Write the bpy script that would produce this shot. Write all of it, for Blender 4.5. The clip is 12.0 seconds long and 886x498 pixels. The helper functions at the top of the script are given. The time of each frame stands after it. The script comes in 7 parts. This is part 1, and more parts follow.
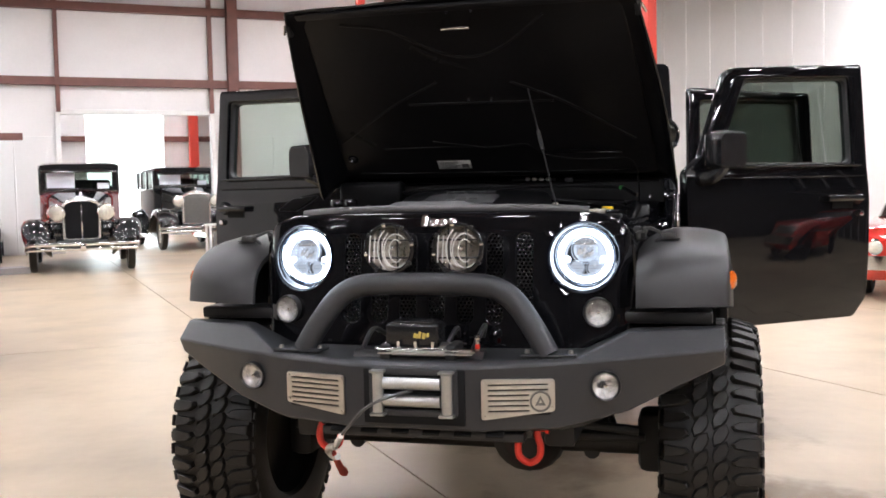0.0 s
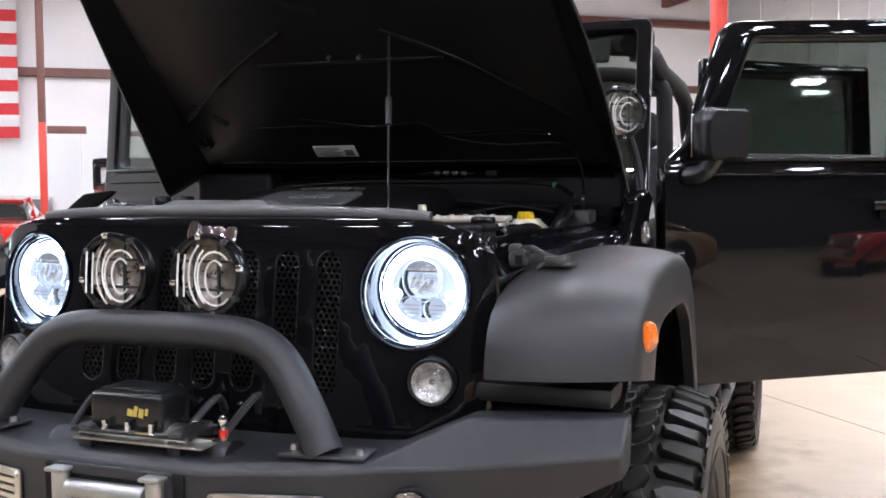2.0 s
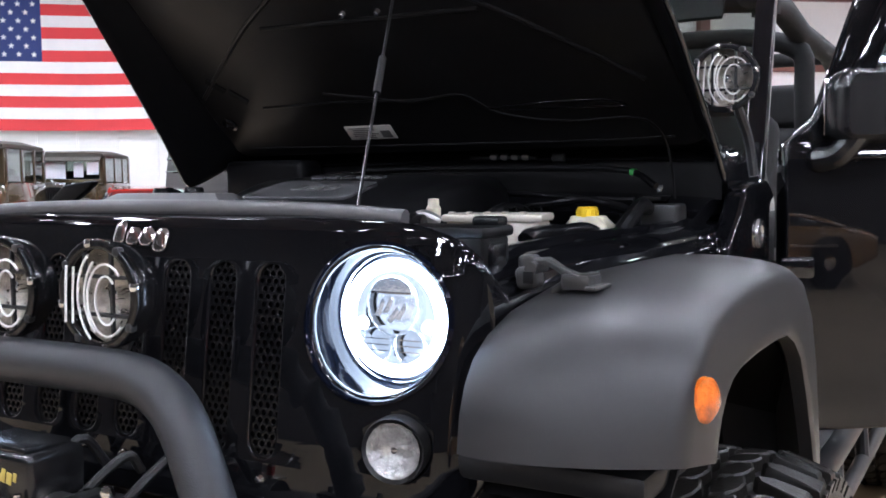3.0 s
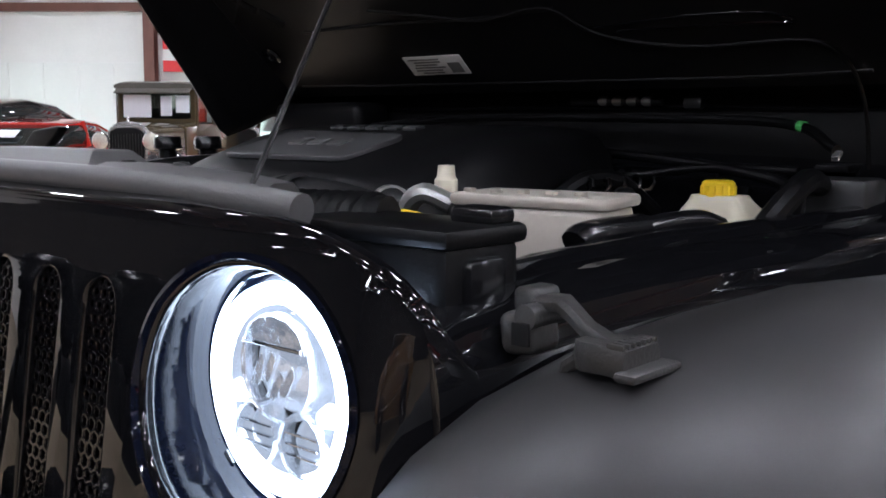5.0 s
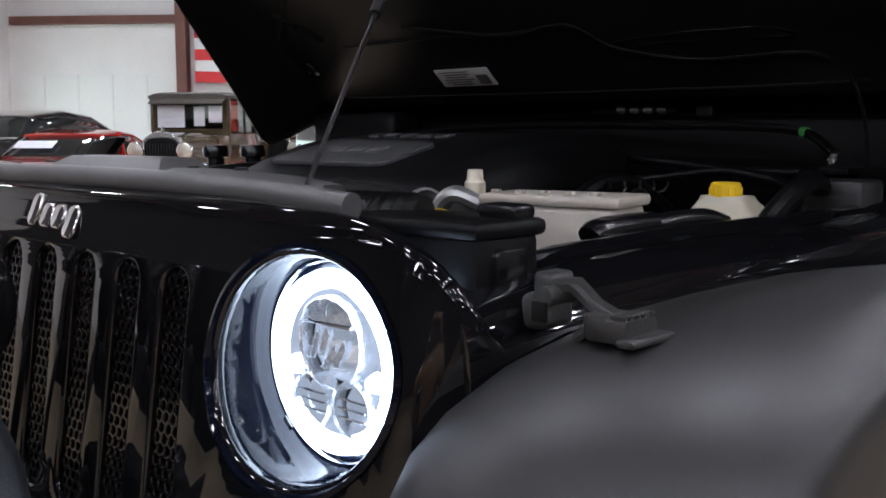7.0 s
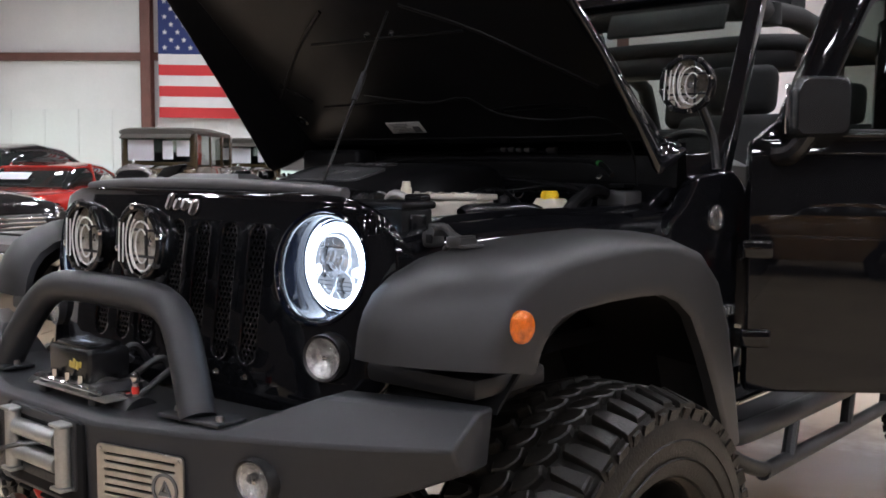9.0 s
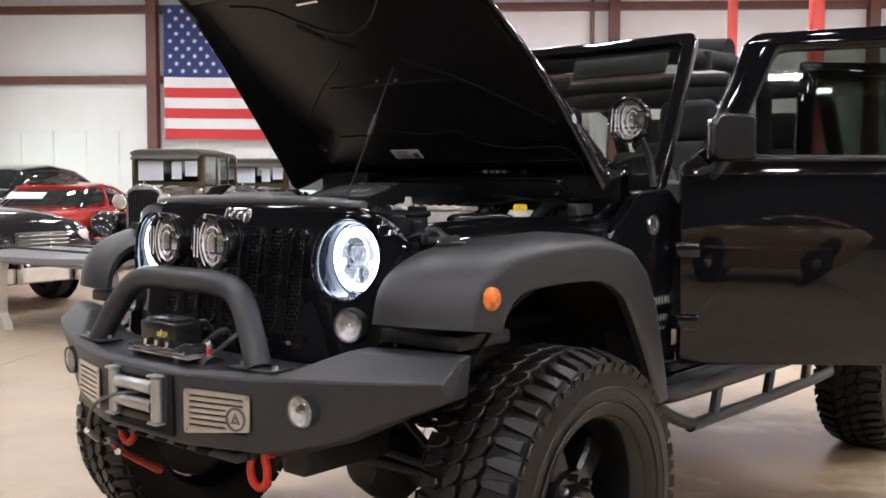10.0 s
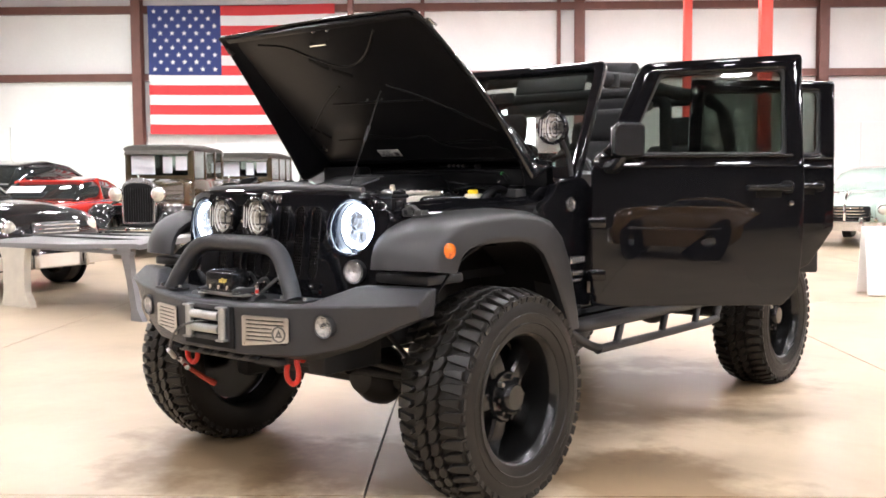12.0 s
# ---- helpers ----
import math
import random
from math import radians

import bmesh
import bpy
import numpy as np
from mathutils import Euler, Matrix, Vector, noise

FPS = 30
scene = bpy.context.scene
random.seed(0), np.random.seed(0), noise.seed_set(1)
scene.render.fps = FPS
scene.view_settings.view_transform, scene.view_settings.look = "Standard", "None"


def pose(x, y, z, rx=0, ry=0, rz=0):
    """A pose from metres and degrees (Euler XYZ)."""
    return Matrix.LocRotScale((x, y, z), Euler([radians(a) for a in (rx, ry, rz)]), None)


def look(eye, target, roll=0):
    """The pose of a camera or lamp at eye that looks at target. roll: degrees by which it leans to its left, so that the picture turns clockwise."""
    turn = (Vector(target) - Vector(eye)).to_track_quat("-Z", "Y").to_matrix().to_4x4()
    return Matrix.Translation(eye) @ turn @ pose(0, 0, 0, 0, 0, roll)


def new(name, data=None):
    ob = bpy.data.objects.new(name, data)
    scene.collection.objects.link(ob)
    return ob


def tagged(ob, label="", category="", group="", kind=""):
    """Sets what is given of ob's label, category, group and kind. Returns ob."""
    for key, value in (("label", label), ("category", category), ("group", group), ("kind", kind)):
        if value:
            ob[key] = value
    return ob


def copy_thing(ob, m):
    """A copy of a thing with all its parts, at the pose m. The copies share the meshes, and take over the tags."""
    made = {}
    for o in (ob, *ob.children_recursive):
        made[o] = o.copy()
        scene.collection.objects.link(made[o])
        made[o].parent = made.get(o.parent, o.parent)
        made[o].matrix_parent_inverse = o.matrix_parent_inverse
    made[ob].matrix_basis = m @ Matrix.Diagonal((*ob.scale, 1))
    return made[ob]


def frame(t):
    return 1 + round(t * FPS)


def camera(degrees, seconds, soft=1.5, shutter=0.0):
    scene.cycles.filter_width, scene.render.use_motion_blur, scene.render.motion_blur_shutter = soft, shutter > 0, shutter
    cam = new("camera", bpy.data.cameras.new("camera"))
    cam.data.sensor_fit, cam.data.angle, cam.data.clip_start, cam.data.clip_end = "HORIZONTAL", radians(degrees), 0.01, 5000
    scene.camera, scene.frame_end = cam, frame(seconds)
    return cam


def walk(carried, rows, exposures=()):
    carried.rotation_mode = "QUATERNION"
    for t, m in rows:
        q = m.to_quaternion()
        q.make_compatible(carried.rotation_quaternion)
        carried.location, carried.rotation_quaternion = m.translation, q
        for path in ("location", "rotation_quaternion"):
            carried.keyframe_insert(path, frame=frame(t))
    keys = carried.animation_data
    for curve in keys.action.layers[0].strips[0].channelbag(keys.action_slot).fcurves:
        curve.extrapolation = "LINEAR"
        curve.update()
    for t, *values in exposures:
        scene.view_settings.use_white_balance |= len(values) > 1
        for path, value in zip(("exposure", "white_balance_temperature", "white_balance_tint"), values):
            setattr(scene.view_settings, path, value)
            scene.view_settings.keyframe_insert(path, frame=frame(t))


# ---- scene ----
cam = camera(48.6, 12.0, soft=1.7)
PATH = [
    (0, (0.858, -2.955, 1.379), (0.347, -1.025, 1.258), -1.2),
    (0.5, (0.971, -2.628, 1.362), (0.407, -0.712, 1.246), -1.0),
    (1, (1.092, -2.286, 1.34), (0.466, -0.39, 1.232), -1.1),
    (1.5, (1.183, -1.958, 1.358), (0.533, -0.071, 1.229), -0.8),
    (2, (1.246, -1.619, 1.357), (0.539, 0.248, 1.239), -0.4),
    (2.5, (1.285, -1.269, 1.359), (0.478, 0.557, 1.246), -0.3),
    (3, (1.287, -0.957, 1.357), (0.282, 0.766, 1.218), -0.6),
    (3.2, (1.271, -0.838, 1.357), (0.169, 0.824, 1.199), -0.8),
    (4.8, (1.114, -0.239, 1.369), (-0.208, 1.242, 1.122), 0.3),
    (5, (1.11, -0.229, 1.368), (-0.215, 1.249, 1.121), 0.4),
    (5.5, (1.113, -0.228, 1.37), (-0.22, 1.243, 1.123), 0.1),
    (6, (1.13, -0.242, 1.368), (-0.219, 1.215, 1.13), 0.1),
    (6.5, (1.141, -0.258, 1.367), (-0.214, 1.194, 1.133), 0.3),
    (7, (1.196, -0.326, 1.368), (-0.173, 1.113, 1.137), 0.0),
    (7.5, (1.342, -0.47, 1.363), (-0.019, 0.979, 1.142), 0.2),
    (7.7, (1.418, -0.539, 1.365), (0.077, 0.931, 1.161), -0.0),
    (9.3, (2.136, -1.284, 1.348), (0.829, 0.222, 1.189), 0.3),
    (9.5, (2.242, -1.399, 1.347), (0.935, 0.106, 1.189), 0.2),
    (10, (2.469, -1.656, 1.35), (1.162, -0.146, 1.227), 0.1),
    (10.5, (2.689, -1.924, 1.345), (1.396, -0.404, 1.22), 0.0),
    (11, (2.915, -2.165, 1.322), (1.629, -0.637, 1.208), -0.2),
    (11.5, (3.117, -2.403, 1.323), (1.843, -0.866, 1.195), -0.1),
    (12, (3.304, -2.612, 1.34), (2.036, -1.072, 1.201), -0.3),
]
walk(cam, [(t, look(eye, target, roll)) for t, eye, target, roll in PATH],
     [(0, 0.26, 6060, 12), (1.5, 0.36, 5830, 12), (3.2, 0.47, 5500, 13), (5, -0.05, 5700, 13), (7.5, -0.34, 5750, 13), (9.3, -0.31, 5950, 13), (10, 0.12, 6050, 13), (10.6, 0.35, 6100, 13), (11.4, 0.62, 6180, 13), (12, 0.74, 6200, 13)])

# ---------------------------------------------------------------- world and exposure
world = bpy.data.worlds.new("world")
world.use_nodes = True
scene.world = world
world.node_tree.nodes["Background"].inputs[0].default_value = (0.75, 0.82, 0.9, 1)
world.node_tree.nodes["Background"].inputs[1].default_value = 0.5
LAMP_POWER = 150.0      # ceiling fixtures
DAYLIGHT = 4.0         # sky seen through the gates

# the building stands at an angle to the car: u runs along the flag wall, w towards it
TH = radians(38)
BU, BW = Vector((math.cos(TH), math.sin(TH), 0)), Vector((-math.sin(TH), math.cos(TH), 0))
BUILD = Matrix.Rotation(TH, 4, "Z")


def uw(u, w, z=0.0):
    return BU * u + BW * w + Vector((0, 0, z))


# ---------------------------------------------------------------- mesh helpers
def finish(name, bm, material, parent=None, label="", angle=35, matrix=None):
    me = bpy.data.meshes.new(name)
    if matrix is not None:
        bm.transform(matrix)
    bm.normal_update()
    bm.to_mesh(me)
    bm.free()
    me.polygons.foreach_set("use_smooth", [True] * len(me.polygons))
    me.set_sharp_from_angle(angle=radians(angle))
    me.materials.append(material)
    ob = new(name, me)
    while parent is not None and parent.parent is not None and parent.parent.parent is not None:
        parent = parent.parent                     # thing > part > sub-part, no deeper
    if parent is not None:
        ob.parent = parent
    if label:
        ob["label"] = label
    return ob


def part(name, bm, material, parent, label="", angle=35, matrix=None):
    return finish(name, bm, material, parent, label, angle, matrix)


def empty(name, m=None):
    ob = new(name)
    ob.empty_display_size = 0.2
    if m is not None:
        ob.matrix_basis = m
    return ob


def recalc(bm):
    bmesh.ops.recalc_face_normals(bm, faces=bm.faces)
    return bm


def box(cx, cy, cz, sx, sy, sz, bevel=0.0, seg=2, bm=None, rot=None):
    own = bmesh.new()
    bmesh.ops.create_cube(own, size=1)
    bmesh.ops.scale(own, vec=(sx, sy, sz), verts=own.verts)
    if bevel:
        bmesh.ops.bevel(own, geom=own.edges[:], offset=bevel, segments=seg, affect="EDGES", profile=0.5, clamp_overlap=True)
    if rot is not None:
        own.transform(rot)
    bmesh.ops.translate(own, vec=(cx, cy, cz), verts=own.verts)
    return join(bm, own)


def join(bm, own):
    if bm is None:
        return own
    me = bpy.data.meshes.new("tmp")
    own.to_mesh(me)
    own.free()
    bm.from_mesh(me)
    bpy.data.meshes.remove(me)
    return bm


def loft(rings, caps=True, closed=True, bm=None, loop=False):
    own = bmesh.new()
    vs = [[own.verts.new(p) for p in ring] for ring in rings]
    n = len(rings[0])
    pairs = list(zip(vs, vs[1:])) + ([(vs[-1], vs[0])] if loop else [])
    for a, b in pairs:
        for i in range(n if closed else n - 1):
            j = (i + 1) % n
            try:
                own.faces.new((a[i], a[j], b[j], b[i]))
            except ValueError:
                pass
    if caps and closed and not loop:
        own.faces.new(vs[0][::-1])
        own.faces.new(vs[-1])
    recalc(own)
    return join(bm, own)


def tube(path, r, n=10, bm=None, caps=True):
    pts = [Vector(p) for p in path]
    rings, side = [], None
    for i, p in enumerate(pts):
        d = (pts[min(i + 1, len(pts) - 1)] - pts[max(i - 1, 0)]).normalized()
        if side is None:
            side = d.cross(Vector((0, 0, 1)))
            if side.length < 0.1:
                side = d.cross(Vector((1, 0, 0)))
        side = (side - d * side.dot(d)).normalized()
        up = d.cross(side)
        rr = r[i] if isinstance(r, (list, tuple)) else r
        rings.append([p + (side * math.cos(a) + up * math.sin(a)) * rr for a in [2 * math.pi * k / n for k in range(n)]])
    return loft(rings, caps, bm=bm)


def smooth_path(points, steps=8):
    """Catmull-Rom through the points."""
    p = [Vector(q) for q in points]
    p = [p[0] * 2 - p[1]] + p + [p[-1] * 2 - p[-2]]
    out = []
    for i in range(1, len(p) - 2):
        for k in range(steps):
            t = k / steps
            a, b, c, d = p[i - 1], p[i], p[i + 1], p[i + 2]
            out.append(0.5 * (2 * b + (c - a) * t + (2 * a - 5 * b + 4 * c - d) * t * t + (3 * b - a - 3 * c + d) * t ** 3))
    return out + [p[-2]]


def lathe(profile, n=32, axis="y", bm=None, close=False):
    """profile: (r, along) pairs turned round the axis."""
    rings = []
    for k in range(n):
        a = 2 * math.pi * k / n
        c, s = math.cos(a), math.sin(a)
        if axis == "y":
            rings.append([Vector((r * c, h, r * s)) for r, h in profile])
        elif axis == "x":
            rings.append([Vector((h, r * c, r * s)) for r, h in profile])
        else:
            rings.append([Vector((r * c, r * s, h)) for r, h in profile])
    own = loft(rings, caps=False, closed=close, loop=True)
    bmesh.ops.remove_doubles(own, verts=own.verts, dist=1e-5)
    recalc(own)
    return join(bm, own)


def plate(loops, depth, bevel=0.0):
    """A flat plate in xy with holes, as thick as depth round z = 0."""
    cu = bpy.data.curves.new("plate", "CURVE")
    cu.dimensions, cu.fill_mode, cu.extrude, cu.bevel_depth, cu.bevel_resolution = "2D", "BOTH", depth / 2 - bevel, bevel, 2
    for loop in loops:
        sp = cu.splines.new("POLY")
        sp.points.add(len(loop) - 1)
        for q, (x, y) in zip(sp.points, loop):
            q.co = (x, y, 0, 1)
        sp.use_cyclic_u = True
    ob = bpy.data.objects.new("plate", cu)
    me = bpy.data.meshes.new_from_object(ob)
    bm = bmesh.new()
    bm.from_mesh(me)
    bmesh.ops.remove_doubles(bm, verts=bm.verts, dist=1e-5)
    recalc(bm)
    bpy.data.objects.remove(ob)
    bpy.data.meshes.remove(me)
    bpy.data.curves.remove(cu)
    return bm


def rounded(x0, y0, x1, y1, r, n=5):
    out = []
    for cx, cy, a0 in ((x1 - r, y1 - r, 0), (x0 + r, y1 - r, 90), (x0 + r, y0 + r, 180), (x1 - r, y0 + r, 270)):
        for k in range(n + 1):
            a = radians(a0 + 90 * k / n)
            out.append((cx + r * math.cos(a), cy + r * math.sin(a)))
    return out


def circle(cx, cy, r, n=32):
    return [(cx + r * math.cos(2 * math.pi * k / n), cy + r * math.sin(2 * math.pi * k / n)) for k in range(n)]


def soften(loop, r, n=4):
    """Rounds the corners of a polygon."""
    out = []
    m = len(loop)
    for i in range(m):
        p, a, b = Vector(loop[i]), Vector(loop[i - 1]), Vector(loop[(i + 1) % m])
        da, db = (a - p), (b - p)
        rr = min(r, da.length * 0.45, db.length * 0.45)
        s, e = p + da.normalized() * rr, p + db.normalized() * rr
        for k in range(n + 1):
            t = k / n
            q = s * (1 - t) ** 2 + p * 2 * t * (1 - t) + e * t * t
            out.append((q.x, q.y))
    return out


FRONT = Matrix(((1, 0, 0, 0), (0, 0, -1, 0), (0, 1, 0, 0), (0, 0, 0, 1)))   # xy plate -> xz plane, face to -y
SIDE = Matrix(((0, 0, 1, 0), (1, 0, 0, 0), (0, 1, 0, 0), (0, 0, 0, 1)))     # xy plate -> yz plane


def at(x, y, z):
    return Matrix.Translation((x, y, z))


# ---------------------------------------------------------------- materials
def mat(name, color, rough=0.5, metal=0.0, vary=0.12, scale=6.0, bump=0.0, bump_scale=120.0, coat=0.0, spec=0.5, rvary=0.1, fine=None, random_tint=0.0):
    m = bpy.data.materials.new(name)
    m.use_nodes = True
    nt = m.node_tree
    b = nt.nodes["Principled BSDF"]
    b.inputs["Metallic"].default_value = metal
    b.inputs["Coat Weight"].default_value = coat
    b.inputs["Coat Roughness"].default_value = 0.03
    b.inputs["Specular IOR Level"].default_value = spec
    tc = nt.nodes.new("ShaderNodeTexCoord")
    n1 = nt.nodes.new("ShaderNodeTexNoise")
    n1.inputs["Scale"].default_value, n1.inputs["Detail"].default_value = scale, 6
    n2 = nt.nodes.new("ShaderNodeTexNoise")
    n2.inputs["Scale"].default_value, n2.inputs["Detail"].default_value = fine or scale * 14, 4
    for n in (n1, n2):
        nt.links.new(tc.outputs["Object"], n.inputs["Vector"])
    mix = nt.nodes.new("ShaderNodeMix")
    mix.inputs[0].default_value = 0.35
    nt.links.new(n1.outputs["Fac"], mix.inputs[2])
    nt.links.new(n2.outputs["Fac"], mix.inputs[3])
    ramp = nt.nodes.new("ShaderNodeMapRange")
    ramp.inputs["From Min"].default_value, ramp.inputs["From Max"].default_value = 0.3, 0.7
    ramp.inputs["To Min"].default_value, ramp.inputs["To Max"].default_value = 1 - vary, 1 + vary
    nt.links.new(mix.outputs[0], ramp.inputs["Value"])
    mul = nt.nodes.new("ShaderNodeVectorMath")
    mul.operation = "SCALE"
    mul.inputs[0].default_value = color[:3]
    nt.links.new(ramp.outputs[0], mul.inputs["Scale"])
    last = mul.outputs[0]
    if random_tint:
        oi = nt.nodes.new("ShaderNodeObjectInfo")
        rr = nt.nodes.new("ShaderNodeMapRange")
        rr.inputs["To Min"].default_value, rr.inputs["To Max"].default_value = 1 - random_tint, 1 + random_tint
        nt.links.new(oi.outputs["Random"], rr.inputs["Value"])
        m2 = nt.nodes.new("ShaderNodeVectorMath")
        m2.operation = "SCALE"
        nt.links.new(last, m2.inputs[0])
        nt.links.new(rr.outputs[0], m2.inputs["Scale"])
        last = m2.outputs[0]
    nt.links.new(last, b.inputs["Base Color"])
    r2 = nt.nodes.new("ShaderNodeMapRange")
    r2.inputs["To Min"].default_value, r2.inputs["To Max"].default_value = max(0.02, rough * (1 - rvary)), min(1, rough * (1 + rvary))
    nt.links.new(n1.outputs["Fac"], r2.inputs["Value"])
    nt.links.new(r2.outputs[0], b.inputs["Roughness"])
    if bump:
        n3 = nt.nodes.new("ShaderNodeTexNoise")
        n3.inputs["Scale"].default_value, n3.inputs["Detail"].default_value = bump_scale, 5
        nt.links.new(tc.outputs["Object"], n3.inputs["Vector"])
        bp = nt.nodes.new("ShaderNodeBump")
        bp.inputs["Strength"].default_value, bp.inputs["Distance"].default_value = bump, 0.004
        nt.links.new(n3.outputs["Fac"], bp.inputs["Height"])
        nt.links.new(bp.outputs[0], b.inputs["Normal"])
    return m


def glow(name, color, strength):
    m = bpy.data.materials.new(name)
    m.use_nodes = True
    b = m.node_tree.nodes["Principled BSDF"]
    b.inputs["Base Color"].default_value = (*color, 1)
    b.inputs["Emission Color"].default_value = (*color, 1)
    b.inputs["Emission Strength"].default_value = strength
    return m


def glass(name, color=(1, 1, 1), rough=0.0, thin=True):
    m = bpy.data.materials.new(name)
    m.use_nodes = True
    nt = m.node_tree
    nt.nodes.remove(nt.nodes["Principled BSDF"])
    tr = nt.nodes.new("ShaderNodeBsdfTransparent")
    tr.inputs[0].default_value = (*color, 1)
    gl = nt.nodes.new("ShaderNodeBsdfGlossy")
    gl.inputs["Roughness"].default_value = 0.02
    lw = nt.nodes.new("ShaderNodeLayerWeight")
    lw.inputs["Blend"].default_value = 0.5
    pw = nt.nodes.new("ShaderNodeMath")
    pw.operation = "POWER"
    pw.inputs[1].default_value = 4.0
    nt.links.new(lw.outputs["Facing"], pw.inputs[0])
    fr = nt.nodes.new("ShaderNodeMath")
    fr.operation = "MULTIPLY_ADD"
    fr.inputs[1].default_value, fr.inputs[2].default_value = 0.9, 0.055
    nt.links.new(pw.outputs[0], fr.inputs[0])
    mx = nt.nodes.new("ShaderNodeMixShader")
    nt.links.new(fr.outputs[0], mx.inputs[0])
    nt.links.new(tr.outputs[0], mx.inputs[1])
    nt.links.new(gl.outputs[0], mx.inputs[2])
    nt.links.new(mx.outputs[0], nt.nodes["Material Output"].inputs[0])
    return m


M_PAINT = mat("black_car_paint", (0.0046, 0.0047, 0.0057), 0.03, vary=0.1, rvary=0.3, spec=0.5)
M_UNDER = mat("black_underhood_paint", (0.0095, 0.0095, 0.0105), 0.32, spec=0.13, vary=0.25, scale=3, bump=0.05, bump_scale=30)
M_POWDER = mat("textured_powder_coat", (0.0215, 0.0225, 0.0255), 0.4, vary=0.12, scale=5, bump=0.3, bump_scale=500)
M_FLARE = mat("satin_black_plastic", (0.019, 0.0186, 0.0193), 0.45, vary=0.12, scale=5, bump=0.035, bump_scale=900)
M_PLASTIC = mat("black_plastic", (0.014, 0.014, 0.015), 0.45, vary=0.2, scale=9, bump=0.1, bump_scale=300)
M_GREYPLASTIC = mat("grey_plastic_cover", (0.022, 0.022, 0.023), 0.42, vary=0.15, scale=7, bump=0.1, bump_scale=400)
M_RUBBER = mat("tyre_rubber", (0.0082, 0.0070, 0.0056), 0.4, spec=0.38, vary=0.35, scale=7, bump=0.3, bump_scale=160)
M_RIM = mat("gloss_black_rim", (0.006, 0.006, 0.006), 0.22, vary=0.2)
M_CHASSIS = mat("oily_chassis_steel", (0.006, 0.006, 0.006), 0.55, vary=0.5, scale=8, bump=0.3, bump_scale=60)
M_CHROME = mat("chrome", (0.75, 0.75, 0.76), 0.08, 1.0, vary=0.05)
M_STEEL = mat("brushed_steel", (0.62, 0.6, 0.57), 0.3, 1.0, vary=0.12, scale=20, bump=0.1, bump_scale=300)
M_ZINC = mat("zinc_rollers", (0.5, 0.51, 0.5), 0.36, 0.9, vary=0.15, scale=12)
M_CREAM = mat("cream_alloy_box", (0.52, 0.48, 0.42), 0.4, 0.25, vary=0.06, scale=14, bump=0.05, bump_scale=90)
M_ALU = mat("cast_aluminium", (0.6, 0.59, 0.57), 0.36, 0.75, vary=0.2, scale=14, bump=0.2, bump_scale=150)
M_RED = mat("red_shackle_paint", (0.62, 0.035, 0.02), 0.35, vary=0.15, scale=20)
M_REDSTRAP = mat("red_strap", (0.35, 0.05, 0.03), 0.75, vary=0.3, scale=40, bump=0.4)
M_AMBER = mat("amber_lens", (0.62, 0.125, 0.004), 0.06, coat=1.0, vary=0.6, scale=70, bump=0.8, bump_scale=90)
M_LENS = glass("clear_lens", (0.97, 0.98, 1.0))
M_REFLECTOR = mat("faceted_reflector", (0.55, 0.53, 0.51), 0.22, 0.7, vary=0.5, scale=50, bump=1.0, bump_scale=80)
M_WHITE = mat("white_print", (0.78, 0.78, 0.76), 0.5, vary=0.04)
M_SILVER = mat("silver_badge", (0.6, 0.6, 0.6), 0.25, 0.9, vary=0.1)
M_HALO = glow("halo_led", (0.80, 0.90, 1.0), 14.0)
M_BOWL = mat("headlamp_chrome_bowl_glow", (0.7, 0.72, 0.75), 0.2, 1.0, vary=0.25, scale=60, bump=0.8, bump_scale=55)
# the reflector glows itself, in place of lamp light thrown on it
M_LED = glow("lit_reflector", (0.84, 0.92, 1.0), 0.5)
M_LED.node_tree.nodes["Principled BSDF"].inputs["Base Color"].default_value = (0.12, 0.12, 0.13, 1)
M_LEDLOW = glow("lit_lower_lens", (0.8, 0.9, 1.0), 0.45)
M_LEDLOW.node_tree.nodes["Principled BSDF"].inputs["Base Color"].default_value = (0.08, 0.08, 0.09, 1)
M_LEDLOW.node_tree.nodes["Principled BSDF"].inputs["Roughness"].default_value = 0.1
M_LEDBULB = glow("lit_led_disc", (0.86, 0.93, 1.0), 3.0)
M_RECESS = mat("headlamp_recess", (0.003, 0.004, 0.009), 0.05, vary=0.2, scale=12, spec=0.2, bump=0.06, bump_scale=40)
M_SPOTBOWL = mat("spot_reflector", (0.48, 0.44, 0.38), 0.28, 0.8, vary=0.6, scale=45, bump=1.0, bump_scale=45)
M_MESH = mat("gloss_black_mesh", (0.003, 0.003, 0.0035), 0.1, vary=0.2, scale=40)
M_BAYBLACK = mat("shiny_black_bay_plastic", (0.007, 0.007, 0.008), 0.2, vary=0.3, scale=14)
M_HOSE = mat("dull_black_hose", (0.004, 0.004, 0.0045), 0.4, spec=0.16, vary=0.3, scale=20, bump=0.1, bump_scale=120)
M_TINT = glass("tinted_glass", (0.42, 0.46, 0.43))
M_SEAT = mat("dark_seat_cloth", (0.008, 0.008, 0.0085), 0.85, vary=0.25, scale=30, bump=0.4, bump_scale=400)
M_CANVAS = mat("black_canvas", (0.0045, 0.0045, 0.005), 0.8, vary=0.3, scale=12, bump=0.4, bump_scale=250)
M_YELLOW = mat("yellow_cap", (0.8, 0.55, 0.01), 0.4, vary=0.08)
M_TANK = mat("milky_plastic_tank", (0.60, 0.56, 0.44), 0.45, vary=0.08)
M_GREEN = mat("green_tape", (0.1, 0.5, 0.12), 0.5)
